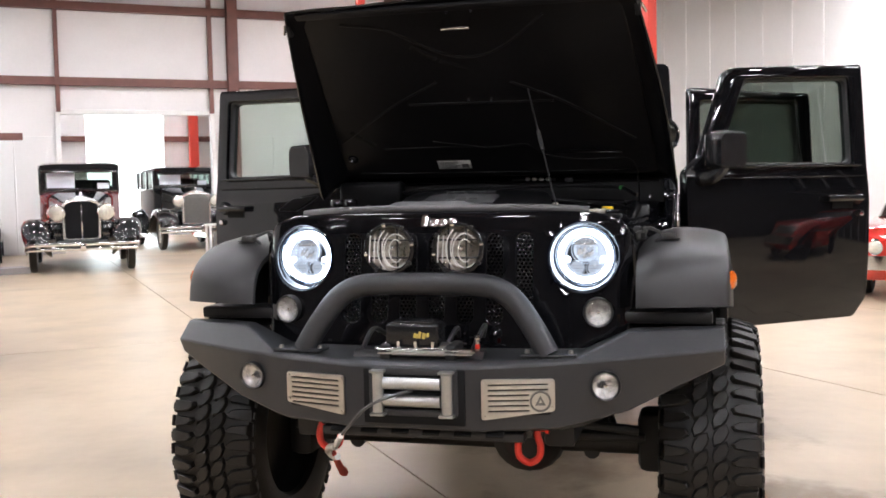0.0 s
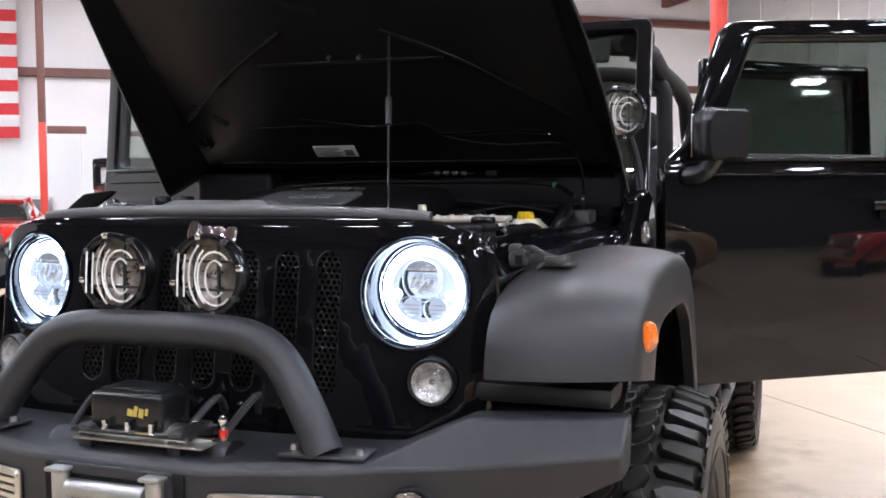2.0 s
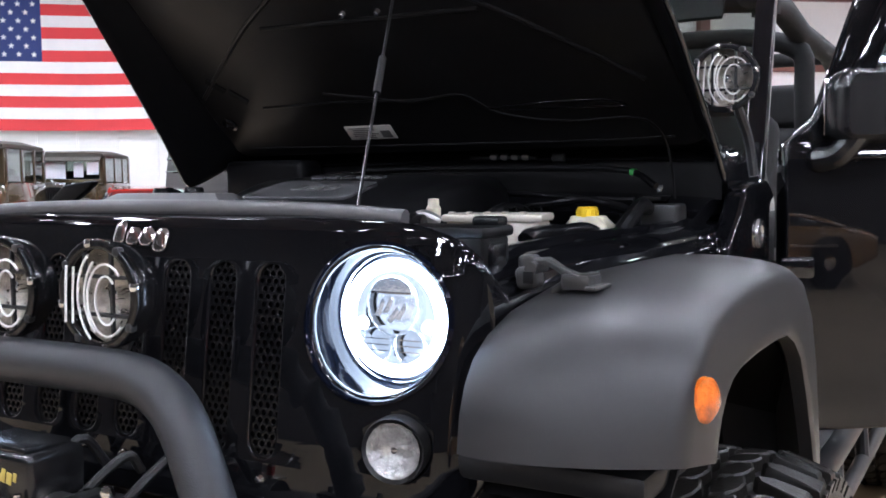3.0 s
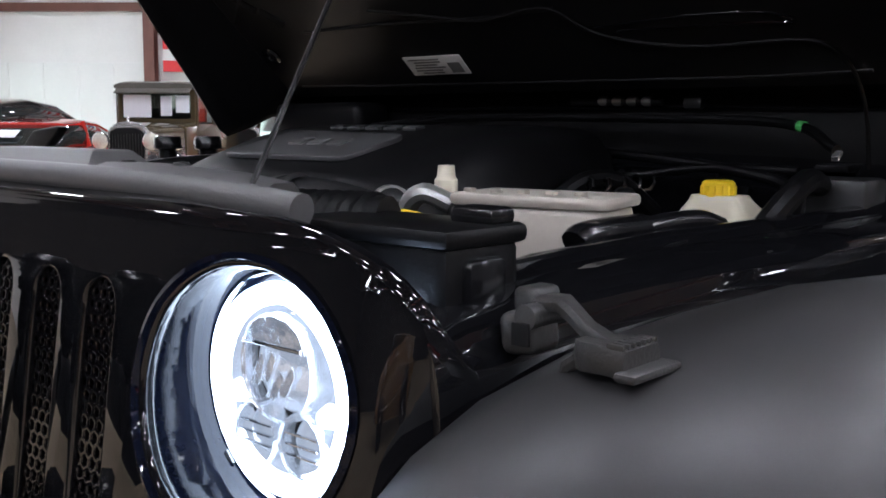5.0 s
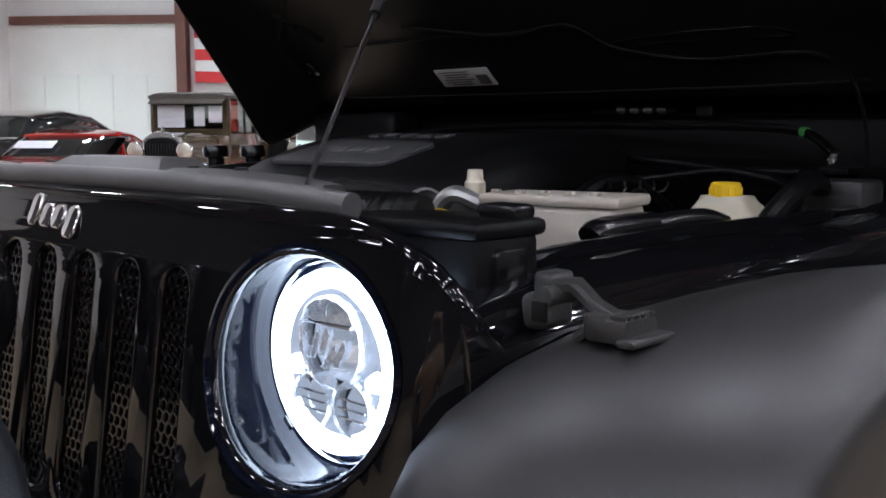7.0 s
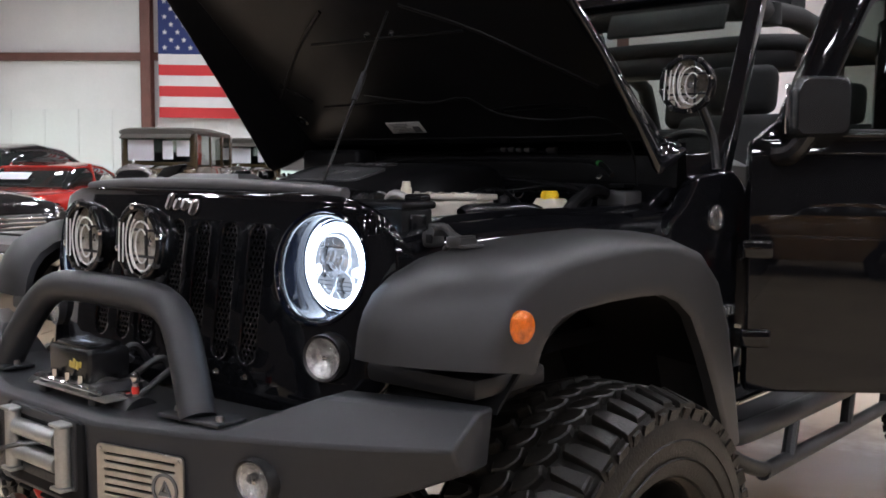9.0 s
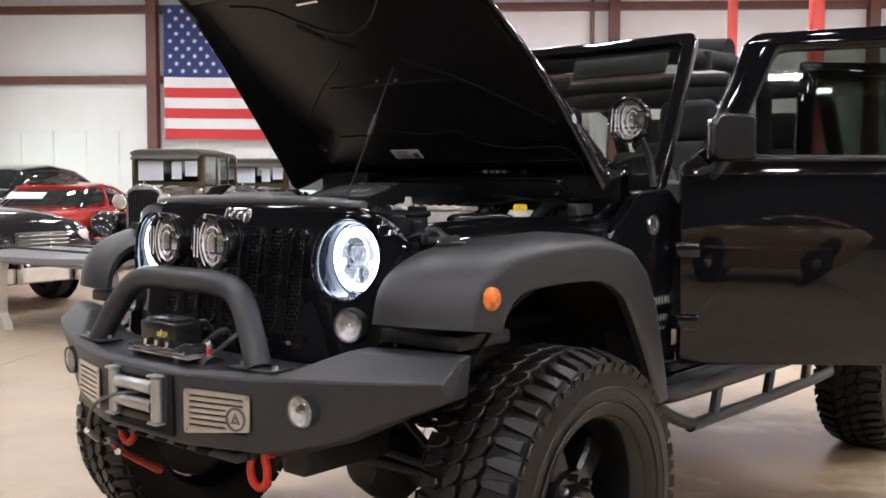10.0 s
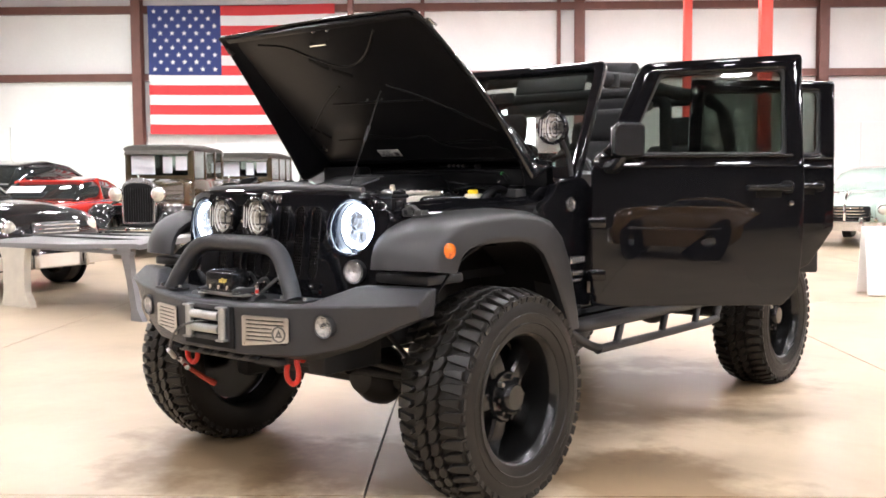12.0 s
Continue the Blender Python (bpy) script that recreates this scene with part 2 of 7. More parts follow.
M_LABEL = mat("paper_label", (0.6, 0.6, 0.58), 0.5, vary=0.05)
M_INK = mat("label_ink", (0.12, 0.12, 0.12), 0.6)
M_GOLD = mat("gold_print", (0.5, 0.38, 0.08), 0.45, vary=0.15)
# near black that puts the shade of recesses, wells and openings into the colour
M_RECESSBLACK = mat("recess_shade_black", (0.0045, 0.0045, 0.005), 0.9, spec=0.3)
M_STEELDARK = mat("dark_steel", (0.05, 0.05, 0.05), 0.35, 0.7, vary=0.2, scale=20)
M_PLASTICGLOSS = mat("glossy_black_plastic", (0.01, 0.01, 0.011), 0.25, vary=0.2, scale=12)
M_ROD = mat("blackened_rod", (0.02, 0.02, 0.021), 0.3, 0.3, vary=0.15, scale=30)
M_CHROMEDARK = mat("dark_trim", (0.12, 0.12, 0.12), 0.3, 0.6, vary=0.1)

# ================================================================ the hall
# first patch also paints the shade under the car and sill into the floor
STAINS_AND_SHADE = [(0.4, 3.0, 0.75, 1.3), (0.15, 0.7, 0.55, 0.5), (-0.5, 0.35, 0.65, 0.5), (1.3, 1.3, 0.6, 0.42)]
M_FLOOR = mat("sealed_concrete", (0.50, 0.40, 0.28), 0.36, vary=0.06, scale=0.55, fine=9.0, bump=0.05, bump_scale=14, rvary=0.35, spec=0.24, random_tint=0.03)
nt = M_FLOOR.node_tree
pb = nt.nodes["Principled BSDF"]
old = pb.inputs["Base Color"].links[0].from_socket
geo = nt.nodes.new("ShaderNodeNewGeometry")
for sc, lo, hi, dark in ((0.42, 0.46, 0.72, 0.72), (1.15, 0.48, 0.74, 0.78), (0.16, 0.5, 0.64, 0.85)):
    nz = nt.nodes.new("ShaderNodeTexNoise")
    nz.inputs["Scale"].default_value, nz.inputs["Detail"].default_value, nz.inputs["Roughness"].default_value = sc, 5, 0.55
    nt.links.new(geo.outputs["Position"], nz.inputs["Vector"])
    rg = nt.nodes.new("ShaderNodeMapRange")
    rg.inputs["From Min"].default_value, rg.inputs["From Max"].default_value = lo, hi
    rg.inputs["To Min"].default_value, rg.inputs["To Max"].default_value = 1.0, dark
    nt.links.new(nz.outputs["Fac"], rg.inputs["Value"])
    sm = nt.nodes.new("ShaderNodeVectorMath")
    sm.operation = "SCALE"
    nt.links.new(old, sm.inputs[0])
    nt.links.new(rg.outputs[0], sm.inputs["Scale"])
    old = sm.outputs[0]
# brown tracked-in stains with ragged edges and painted under-car shade: centre and half size on the floor
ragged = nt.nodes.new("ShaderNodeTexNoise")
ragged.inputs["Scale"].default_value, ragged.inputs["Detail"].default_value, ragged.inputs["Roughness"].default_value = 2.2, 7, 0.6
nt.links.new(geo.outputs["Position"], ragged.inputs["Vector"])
for cx, cy, rx, ry in STAINS_AND_SHADE:
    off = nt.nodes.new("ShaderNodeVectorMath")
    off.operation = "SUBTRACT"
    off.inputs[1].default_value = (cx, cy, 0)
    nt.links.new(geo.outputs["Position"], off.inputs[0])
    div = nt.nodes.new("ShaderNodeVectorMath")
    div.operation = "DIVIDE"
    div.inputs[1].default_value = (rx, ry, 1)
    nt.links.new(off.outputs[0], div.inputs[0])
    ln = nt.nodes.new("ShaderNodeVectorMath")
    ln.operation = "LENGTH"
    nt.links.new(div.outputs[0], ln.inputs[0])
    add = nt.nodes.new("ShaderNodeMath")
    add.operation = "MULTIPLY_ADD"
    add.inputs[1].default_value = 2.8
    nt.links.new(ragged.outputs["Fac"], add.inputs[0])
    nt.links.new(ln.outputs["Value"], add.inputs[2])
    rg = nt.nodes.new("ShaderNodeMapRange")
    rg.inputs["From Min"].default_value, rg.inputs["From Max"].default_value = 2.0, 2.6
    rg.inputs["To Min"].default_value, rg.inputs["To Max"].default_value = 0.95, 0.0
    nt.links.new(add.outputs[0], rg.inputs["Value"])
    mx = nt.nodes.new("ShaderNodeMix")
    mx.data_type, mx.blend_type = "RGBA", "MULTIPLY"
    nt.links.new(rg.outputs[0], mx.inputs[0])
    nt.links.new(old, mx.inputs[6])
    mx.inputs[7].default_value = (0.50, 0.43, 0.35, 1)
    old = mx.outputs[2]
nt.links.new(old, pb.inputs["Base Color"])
M_JOINT = mat("floor_joint", (0.1, 0.09, 0.075), 0.8, vary=0.2)
M_LINER = mat("white_liner_panel", (0.80, 0.79, 0.785), 0.42, vary=0.03, scale=0.8)
M_INSUL = mat("white_vinyl_insulation", (0.82, 0.80, 0.795), 0.5, vary=0.04, scale=1.2, bump=0.5, bump_scale=2.5)
M_DARKWALL = mat("dark_brown_steel_siding", (0.04, 0.033, 0.03), 0.6, vary=0.2, scale=0.7)
M_CEIL = mat("dark_roof_sheeting", (0.085, 0.07, 0.065), 0.6, vary=0.05, scale=1.0, bump=0.4, bump_scale=3)
M_OXIDE = mat("red_oxide_steel", (0.155, 0.062, 0.048), 0.5, vary=0.18, scale=4, bump=0.1, bump_scale=50)
M_REDPOST = mat("red_painted_steel", (0.66, 0.06, 0.035), 0.4, vary=0.1, scale=4)
M_WHITEPAINT = mat("white_paint", (0.8, 0.79, 0.77), 0.4, vary=0.04)
M_LAMP = glow("lamp_diffuser", (1.0, 0.955, 0.925), LAMP_POWER)
M_SKY = glow("daylight", (0.93, 1.0, 0.97), DAYLIGHT)
M_GREENOUT = glow("daylight_over_grass", (0.84, 1.0, 0.87), 4.0)

U0, U1, W0, W1, HT = -12.6, 16.5, -20.0, 23.0, 6.9
DOOR0, DOOR1, DOORH = -0.2, 3.45, 3.42


def slab(name, u0, u1, w0, w1, z0, z1, material, parent=None, label="", bevel=0.0):
    bm = box((u0 + u1) / 2, (w0 + w1) / 2, (z0 + z1) / 2, u1 - u0, w1 - w0, z1 - z0, bevel, 1)
    return finish(name, bm, material, parent, label, matrix=BUILD)


floor = tagged(slab("floor", U0 - 1, U1 + 1, W0 - 1, W1 + 16, -0.2, -0.012, M_JOINT), "sealed beige concrete floor with sawn joints", "floor", kind="structure")
ceiling = tagged(slab("ceiling", U0 - 1, U1 + 1, W0 - 1, W1 + 16, HT, HT + 0.2, M_CEIL), "dark steel roof sheeting", "ceiling", kind="structure")

# flag wall with the gate opening
wall_flag = tagged(slab("wall_flag", U0, DOOR0, W1, W1 + 0.2, 0, HT, M_INSUL), "white insulated metal wall with red-oxide girts", "wall", kind="structure")
slab("wall_panel", DOOR1, U1, W1, W1 + 0.2, 0, HT, M_INSUL, wall_flag)
slab("wall_panel", DOOR0, DOOR1, W1, W1 + 0.2, DOORH, HT, M_INSUL, wall_flag)
wall_right = tagged(slab("wall_right", U1, U1 + 0.2, 9.0, W1 + 16, 0, HT, M_LINER), "white ribbed liner and dark siding wall", "wall", kind="structure")
slab("wall_panel", U1, U1 + 0.2, W0 - 1, 9.0, 0, HT, M_DARKWALL, wall_right)
# left wall with a wide open gate to the sunlit yard
GA0, GA1, GAH = 14.0, 21.5, 2.7
wall_left = tagged(slab("wall_left", U0 - 0.2, U0, W0 - 1, 4.0, 0, HT, M_DARKWALL), "dark brown and white siding wall with an open gate", "wall", kind="structure")
slab("wall_panel", U0 - 0.2, U0, 4.0, GA0, 0, HT, M_LINER, wall_left)
slab("wall_panel", U0 - 0.2, U0, GA1, W1 + 16, 0, HT, M_INSUL, wall_left)
slab("wall_panel", U0 - 0.2, U0, GA0, GA1, GAH, HT, M_LINER, wall_left)
tagged(slab("backdrop", U0 - 0.9, U0 - 0.8, GA0 - 1, GA1 + 1, -0.1, GAH + 0.5, M_GREENOUT), "bright green yard outside the gate", "backdrop", kind="structure")
tagged(slab("wall_front", U0, U1, W0 - 0.2, W0, 0, HT, M_DARKWALL), "dark brown siding wall", "wall", kind="structure")
# back bay behind the gate, with its own open door to daylight
WB = W1 + 9.5
wall_back = tagged(slab("wall_back", U0, 0.95, WB, WB + 0.2, 0, HT, M_INSUL), "white insulated wall of the back bay", "wall", kind="structure")
slab("wall_panel", 3.5, U1, WB, WB + 0.2, 0, HT, M_INSUL, wall_back)
slab("wall_panel", 0.95, 3.5, WB, WB + 0.2, 4.2, HT, M_INSUL, wall_back)
tagged(slab("backdrop_back", 0.0, 5.0, WB + 0.5, WB + 0.6, -0.1, 4.8, M_SKY), "overexposed daylight outside the back door", "backdrop", kind="structure")
for a, b in ((U0, 0.95), (3.5, U1)):
    slab("girt", a, b, WB - 0.15, WB - 0.003, 3.24, 3.42, M_OXIDE, wall_back)
tagged(slab("red_post", 4.3, 4.6, WB - 0.6, WB - 0.3, 0, HT, M_REDPOST), "red painted steel post", "post")


def channel(u0, u1, w, z, parent):
    """A horizontal C girt with lips."""
    bm = box((u0 + u1) / 2, w - 0.10, z + 0.09, u1 - u0, 0.2, 0.012, 0)
    box((u0 + u1) / 2, w - 0.196, z, u1 - u0, 0.012, 0.2, 0, bm=bm)
    box((u0 + u1) / 2, w - 0.10, z - 0.09, u1 - u0, 0.2, 0.012, 0, bm=bm)
    return finish("girt", bm, M_OXIDE, parent, matrix=BUILD)


COLS = (-8.0, 4.02, 10.52)
for z in (4.2, 6.03):
    edges = [U0] + list(COLS) + [U1]
    for a, b in zip(edges, edges[1:]):
        channel(a + 0.14, b - 0.14, W1 - 0.004, z, wall_flag)


def column(u, parent, w=W1, wd=0.26):
    bm = box(u, w - 0.36, HT / 2, wd, 0.014, HT)
    box(u, w - 0.22, HT / 2, 0.012, 0.27, HT, bm=bm)
    box(u, w - 0.08, HT / 2, wd, 0.014, HT, bm=bm)
    return finish("steel_column", bm, M_OXIDE, parent, matrix=BUILD)


for u in COLS:
    column(u, wall_flag)
for u in (DOOR0 - 0.02, DOOR1 + 0.02):
    bm = box(u, W1 - 0.1, (DOORH + HT) / 2 + 0.02, 0.10, 0.16, HT - DOORH - 0.04)
    finish("gate_post", bm, M_OXIDE, wall_flag, matrix=BUILD)
# lower white liner panels with raised ribs, left and right of the gate
for a, b in ((U0, COLS[0] - 0.15), (COLS[0] + 0.15, DOOR0 - 0.14), (DOOR1 + 0.14, COLS[1] - 0.15), (COLS[1] + 0.15, COLS[2] - 0.15), (COLS[2] + 0.15, U1)):
    n = max(1, round((b - a) / 0.95))
    for k in range(n):
        x0, x1 = a + (b - a) * k / n, a + (b - a) * (k + 1) / n
        bm = box((x0 + x1) / 2, W1 - 0.03, 1.46, x1 - x0 - 0.004, 0.03, 2.82, 0.004, 1)
        box(x0 + 0.025, W1 - 0.05, 1.46, 0.035, 0.03, 2.82, 0.006, 1, bm=bm)
        finish("liner_panel", bm, M_LINER, wall_flag, matrix=BUILD)
for k in range(40):
    w = W0 + 0.5 + k * 1.05
    bm = box(U1 - 0.02, w, HT / 2, 0.04, 0.045, HT, 0.008, 1)
    finish("panel_rib", bm, M_LINER, wall_right, matrix=BUILD)
bm = box(DOOR0 - 0.05, W1 - 0.03, DOORH / 2, 0.12, 0.1, DOORH, 0.01, 1)
box(DOOR1 + 0.05, W1 - 0.03, DOORH / 2, 0.12, 0.1, DOORH, 0.01, 1, bm=bm)
box((DOOR0 + DOOR1) / 2, W1 - 0.03, DOORH + 0.05, DOOR1 - DOOR0 + 0.2, 0.1, 0.12, 0.01, 1, bm=bm)
tagged(finish("gate_trim", bm, M_WHITEPAINT, matrix=BUILD), "white gate trim", "trim", kind="structure")
for k in range(7):
    u = U0 + 3 + k * 6.0
    bm = box(u, (W0 + W1) / 2, HT - 0.2, 0.2, W1 - W0, 0.4, 0)
    finish("roof_beam", bm, M_OXIDE, ceiling, matrix=BUILD)


def red_post(u, w, wd, red, arm=False):
    """A square post, red up to a height and red-oxide above it."""
    m = at(*uw(u, w)) @ BUILD
    ob = tagged(finish("red_post", box(0, 0, red / 2, wd, wd, red, 0.012), M_REDPOST, matrix=m), "red painted steel post on the concrete floor", "post", "red posts")
    part("base_plate", box(0, 0, 0.01, wd * 1.8, wd * 1.8, 0.02, 0.004), M_REDPOST, ob, matrix=m)
    if red < HT:
        part("upper_post", box(0, 0, (HT + red) / 2, wd, wd, HT - red, 0.012), M_OXIDE, ob, matrix=m)
    if arm:
        part("post_arm", box(0.5, 0, 2.75, 0.8, 0.14, 0.16, 0.01), M_OXIDE, ob, matrix=m)
    return ob


red_post(-1.95, 21.0, 0.15, 2.9, True)
red_post(5.75, 17.5, 0.17, HT)
red_post(7.42, 17.5, 0.25, HT)
red_post(6.15, 7.5, 0.14, HT)

# ceiling fixtures
fixture = tagged(empty("ceiling_light"), "white high-bay ceiling light, lit", "ceiling light", "ceiling lights")
part("housing", box(0, 0, 0.05, 0.68, 0.38, 0.08, 0.02), M_WHITEPAINT, fixture)
part("diffuser", box(0, 0, 0.0, 0.58, 0.28, 0.03, 0.008), M_LAMP, fixture)
for s in (-1, 1):
    part("hanger", tube([(s * 0.25, 0, 0.08), (s * 0.25, 0, 0.7)], 0.008, 6), M_STEEL, fixture)
# grid partly added out of view, for glints and to brighten the right wall
spots = [(u, w) for u in (-9.0, -6.3, -3.6, -0.85, 1.9, 4.15, 6.4, 8.8, 11.2) for w in (-15, -9, -3.5, 2, 7.5, 13, 18.5)] + [(u, w) for u in (13.2, 14.8) for w in (-9, 2, 7.5, 13)]
fixture.matrix_basis = at(*uw(*spots[0], HT - 0.85)) @ BUILD
for u, w in spots[1:]:
    copy_thing(fixture, at(*uw(u, w, HT - 0.85)) @ BUILD)
for u, w in ((-1.5, W1 + 3.0), (1.5, W1 + 4.5), (2.5, W1 + 7.5), (-1.0, W1 + 7.0)):
    copy_thing(fixture, at(*uw(u, w, HT - 0.85)) @ BUILD)
copy_thing(fixture, at(*uw(5.5, W1 + 4.5, HT - 0.85)) @ BUILD)

# ---------------------------------------------------------------- flag
M_FRED = mat("flag_red", (0.62, 0.045, 0.05), 0.8, vary=0.06, scale=3, bump=0.3, bump_scale=6)
M_FWHITE = mat("flag_white", (0.76, 0.74, 0.74), 0.8, vary=0.05, scale=3, bump=0.3, bump_scale=6)
M_FBLUE = mat("flag_blue", (0.03, 0.045, 0.17), 0.8, vary=0.1, scale=3, bump=0.3, bump_scale=6)
FU, FZ, FWD, FHT = -7.68, 2.65, 5.1, 3.47
flag = tagged(empty("flag", at(*uw(FU, W1 - 0.32, FZ)) @ BUILD), "large stars and stripes flag hanging flat on the wall", "flag")


def cloth(x0, x1, z0, z1, off):
    n, rows = 14, []
    for i in range(n + 1):
        x = x0 + (x1 - x0) * i / n
        rows.append([Vector((x, off + 0.025 * math.sin(x * 2.3 + 1) + 0.012 * math.sin(z * 3 + x * 4), z + 0.03 * math.sin(x / FWD * math.pi) * -1)) for z in (z0, (z0 + z1) / 2, z1)])
    bm = loft(rows, closed=False)
    bmesh.ops.solidify(bm, geom=bm.faces[:], thickness=0.006)
    return bm


sh_ = FHT / 13
for k in range(13):
    x0 = 2.0 if k >= 6 else 0
    part("stripe", cloth(x0, FWD, k * sh_, (k + 1) * sh_, 0), M_FRED if k % 2 == 0 else M_FWHITE, flag)
part("canton", cloth(0, 2.0, 6 * sh_, FHT, 0), M_FBLUE, flag, "dark blue field")
star_loop = [((0.075 if k % 2 == 0 else 0.03) * math.sin(math.pi * k / 5), (0.075 if k % 2 == 0 else 0.03) * math.cos(math.pi * k / 5)) for k in range(10)]
star0 = None
for r in range(9):
    for c in range(6 if r % 2 == 0 else 5):
        x = 0.17 + (c + (0 if r % 2 == 0 else 0.5)) * 0.332
        z = 6 * sh_ + 0.16 + r * (7 * sh_ - 0.32) / 8
        yoff = 0.025 * math.sin(x * 2.3 + 1) + 0.012 * math.sin(z * 3 + x * 4) - 0.012
        dz = -0.03 * math.sin(x / FWD * math.pi)
        if star0 is None:
            star0 = part("star", plate([star_loop], 0.006), M_FWHITE, flag, matrix=FRONT)
            st_ob = star0
        else:
            st_ob = new("star", star0.data)
            st_ob.parent = flag
        st_ob.location = (x, yoff, z + dz)


# ================================================================ other cars
def paint(name, color, rough=0.15, coat=1.0):
    return mat(name, color, rough, coat=coat, vary=0.06, scale=2)


P_BLACK = paint("vintage_black", (0.008, 0.008, 0.009))
P_RED = paint("vintage_red", (0.55, 0.03, 0.02))
P_MAROON = paint("maroon", (0.14, 0.015, 0.015))
P_OLIVE = paint("olive_brown", (0.055, 0.04, 0.02))
P_TOP = mat("fabric_top", (0.07, 0.065, 0.055), 0.85, vary=0.2, scale=20, bump=0.3)
P_MINT = paint("mint_green", (0.42, 0.52, 0.46))
P_WHITE = paint("cream_white", (0.7, 0.68, 0.64))
P_TAN = paint("tan_brown", (0.30, 0.17, 0.07))
M_CARGLASS = glass("old_car_glass", (0.5, 0.55, 0.52))
M_PAPER = mat("white_paper_sheet", (0.8, 0.83, 0.88), 0.6, vary=0.02)
M_CAVITY = mat("dark_cabin", (0.02, 0.018, 0.016), 0.8)
M_LENSOLD = mat("old_headlamp_glass", (0.72, 0.69, 0.6), 0.12, 0.6, vary=0.3, scale=40, coat=1.0)


M_GREYCORE = mat("grey_radiator_mesh", (0.12, 0.115, 0.105), 0.5, 0.3, vary=0.15, scale=30, bump=0.4, bump_scale=120)
M_NICKEL = mat("bright_nickel", (0.62, 0.61, 0.59), 0.22, 0.85, vary=0.1, scale=20)


def road_wheel(parent, x, y, r, wd, spoke=None):
    m = at(x, y, r)
    t = part("wheel", lathe([(r * 0.62, -wd / 2), (r * 0.8, -wd / 2), (r * 0.96, -wd * 0.42), (r, -wd * 0.2), (r, wd * 0.2), (r * 0.96, wd * 0.42), (r * 0.8, wd / 2), (r * 0.62, wd / 2)], 28, "x"), M_RUBBER, parent, matrix=m)
    part("wheel_disc", lathe([(0, wd * 0.42), (r * 0.25, wd * 0.4), (r * 0.35, wd * 0.28), (r * 0.6, wd * 0.34), (r * 0.64, wd * 0.44), (r * 0.64, -wd * 0.44), (r * 0.5, -wd * 0.3), (0, -wd * 0.3)], 24, "x"), spoke or M_CHROME, t, matrix=m)


def shell(stations, bm=None, close=True):
    """Body lofted along y from (y, half width bottom, half width belt, z bottom, z belt, z top, half width top)."""
    rings = []
    for y, hb, hm, zb, zm, zt, ht in stations:
        half = [(hb, zb), (hm, zb + (zm - zb) * 0.35), (hm, zm), (hm - (hm - ht) * 0.35, zm + (zt - zm) * 0.6), (ht, zt - (zt - zm) * 0.08), (ht * 0.6, zt)]
        rings.append([Vector((x, y, z)) for x, z in half] + [Vector((-x, y, z)) for x, z in reversed(half)])
    return loft(rings, bm=bm)


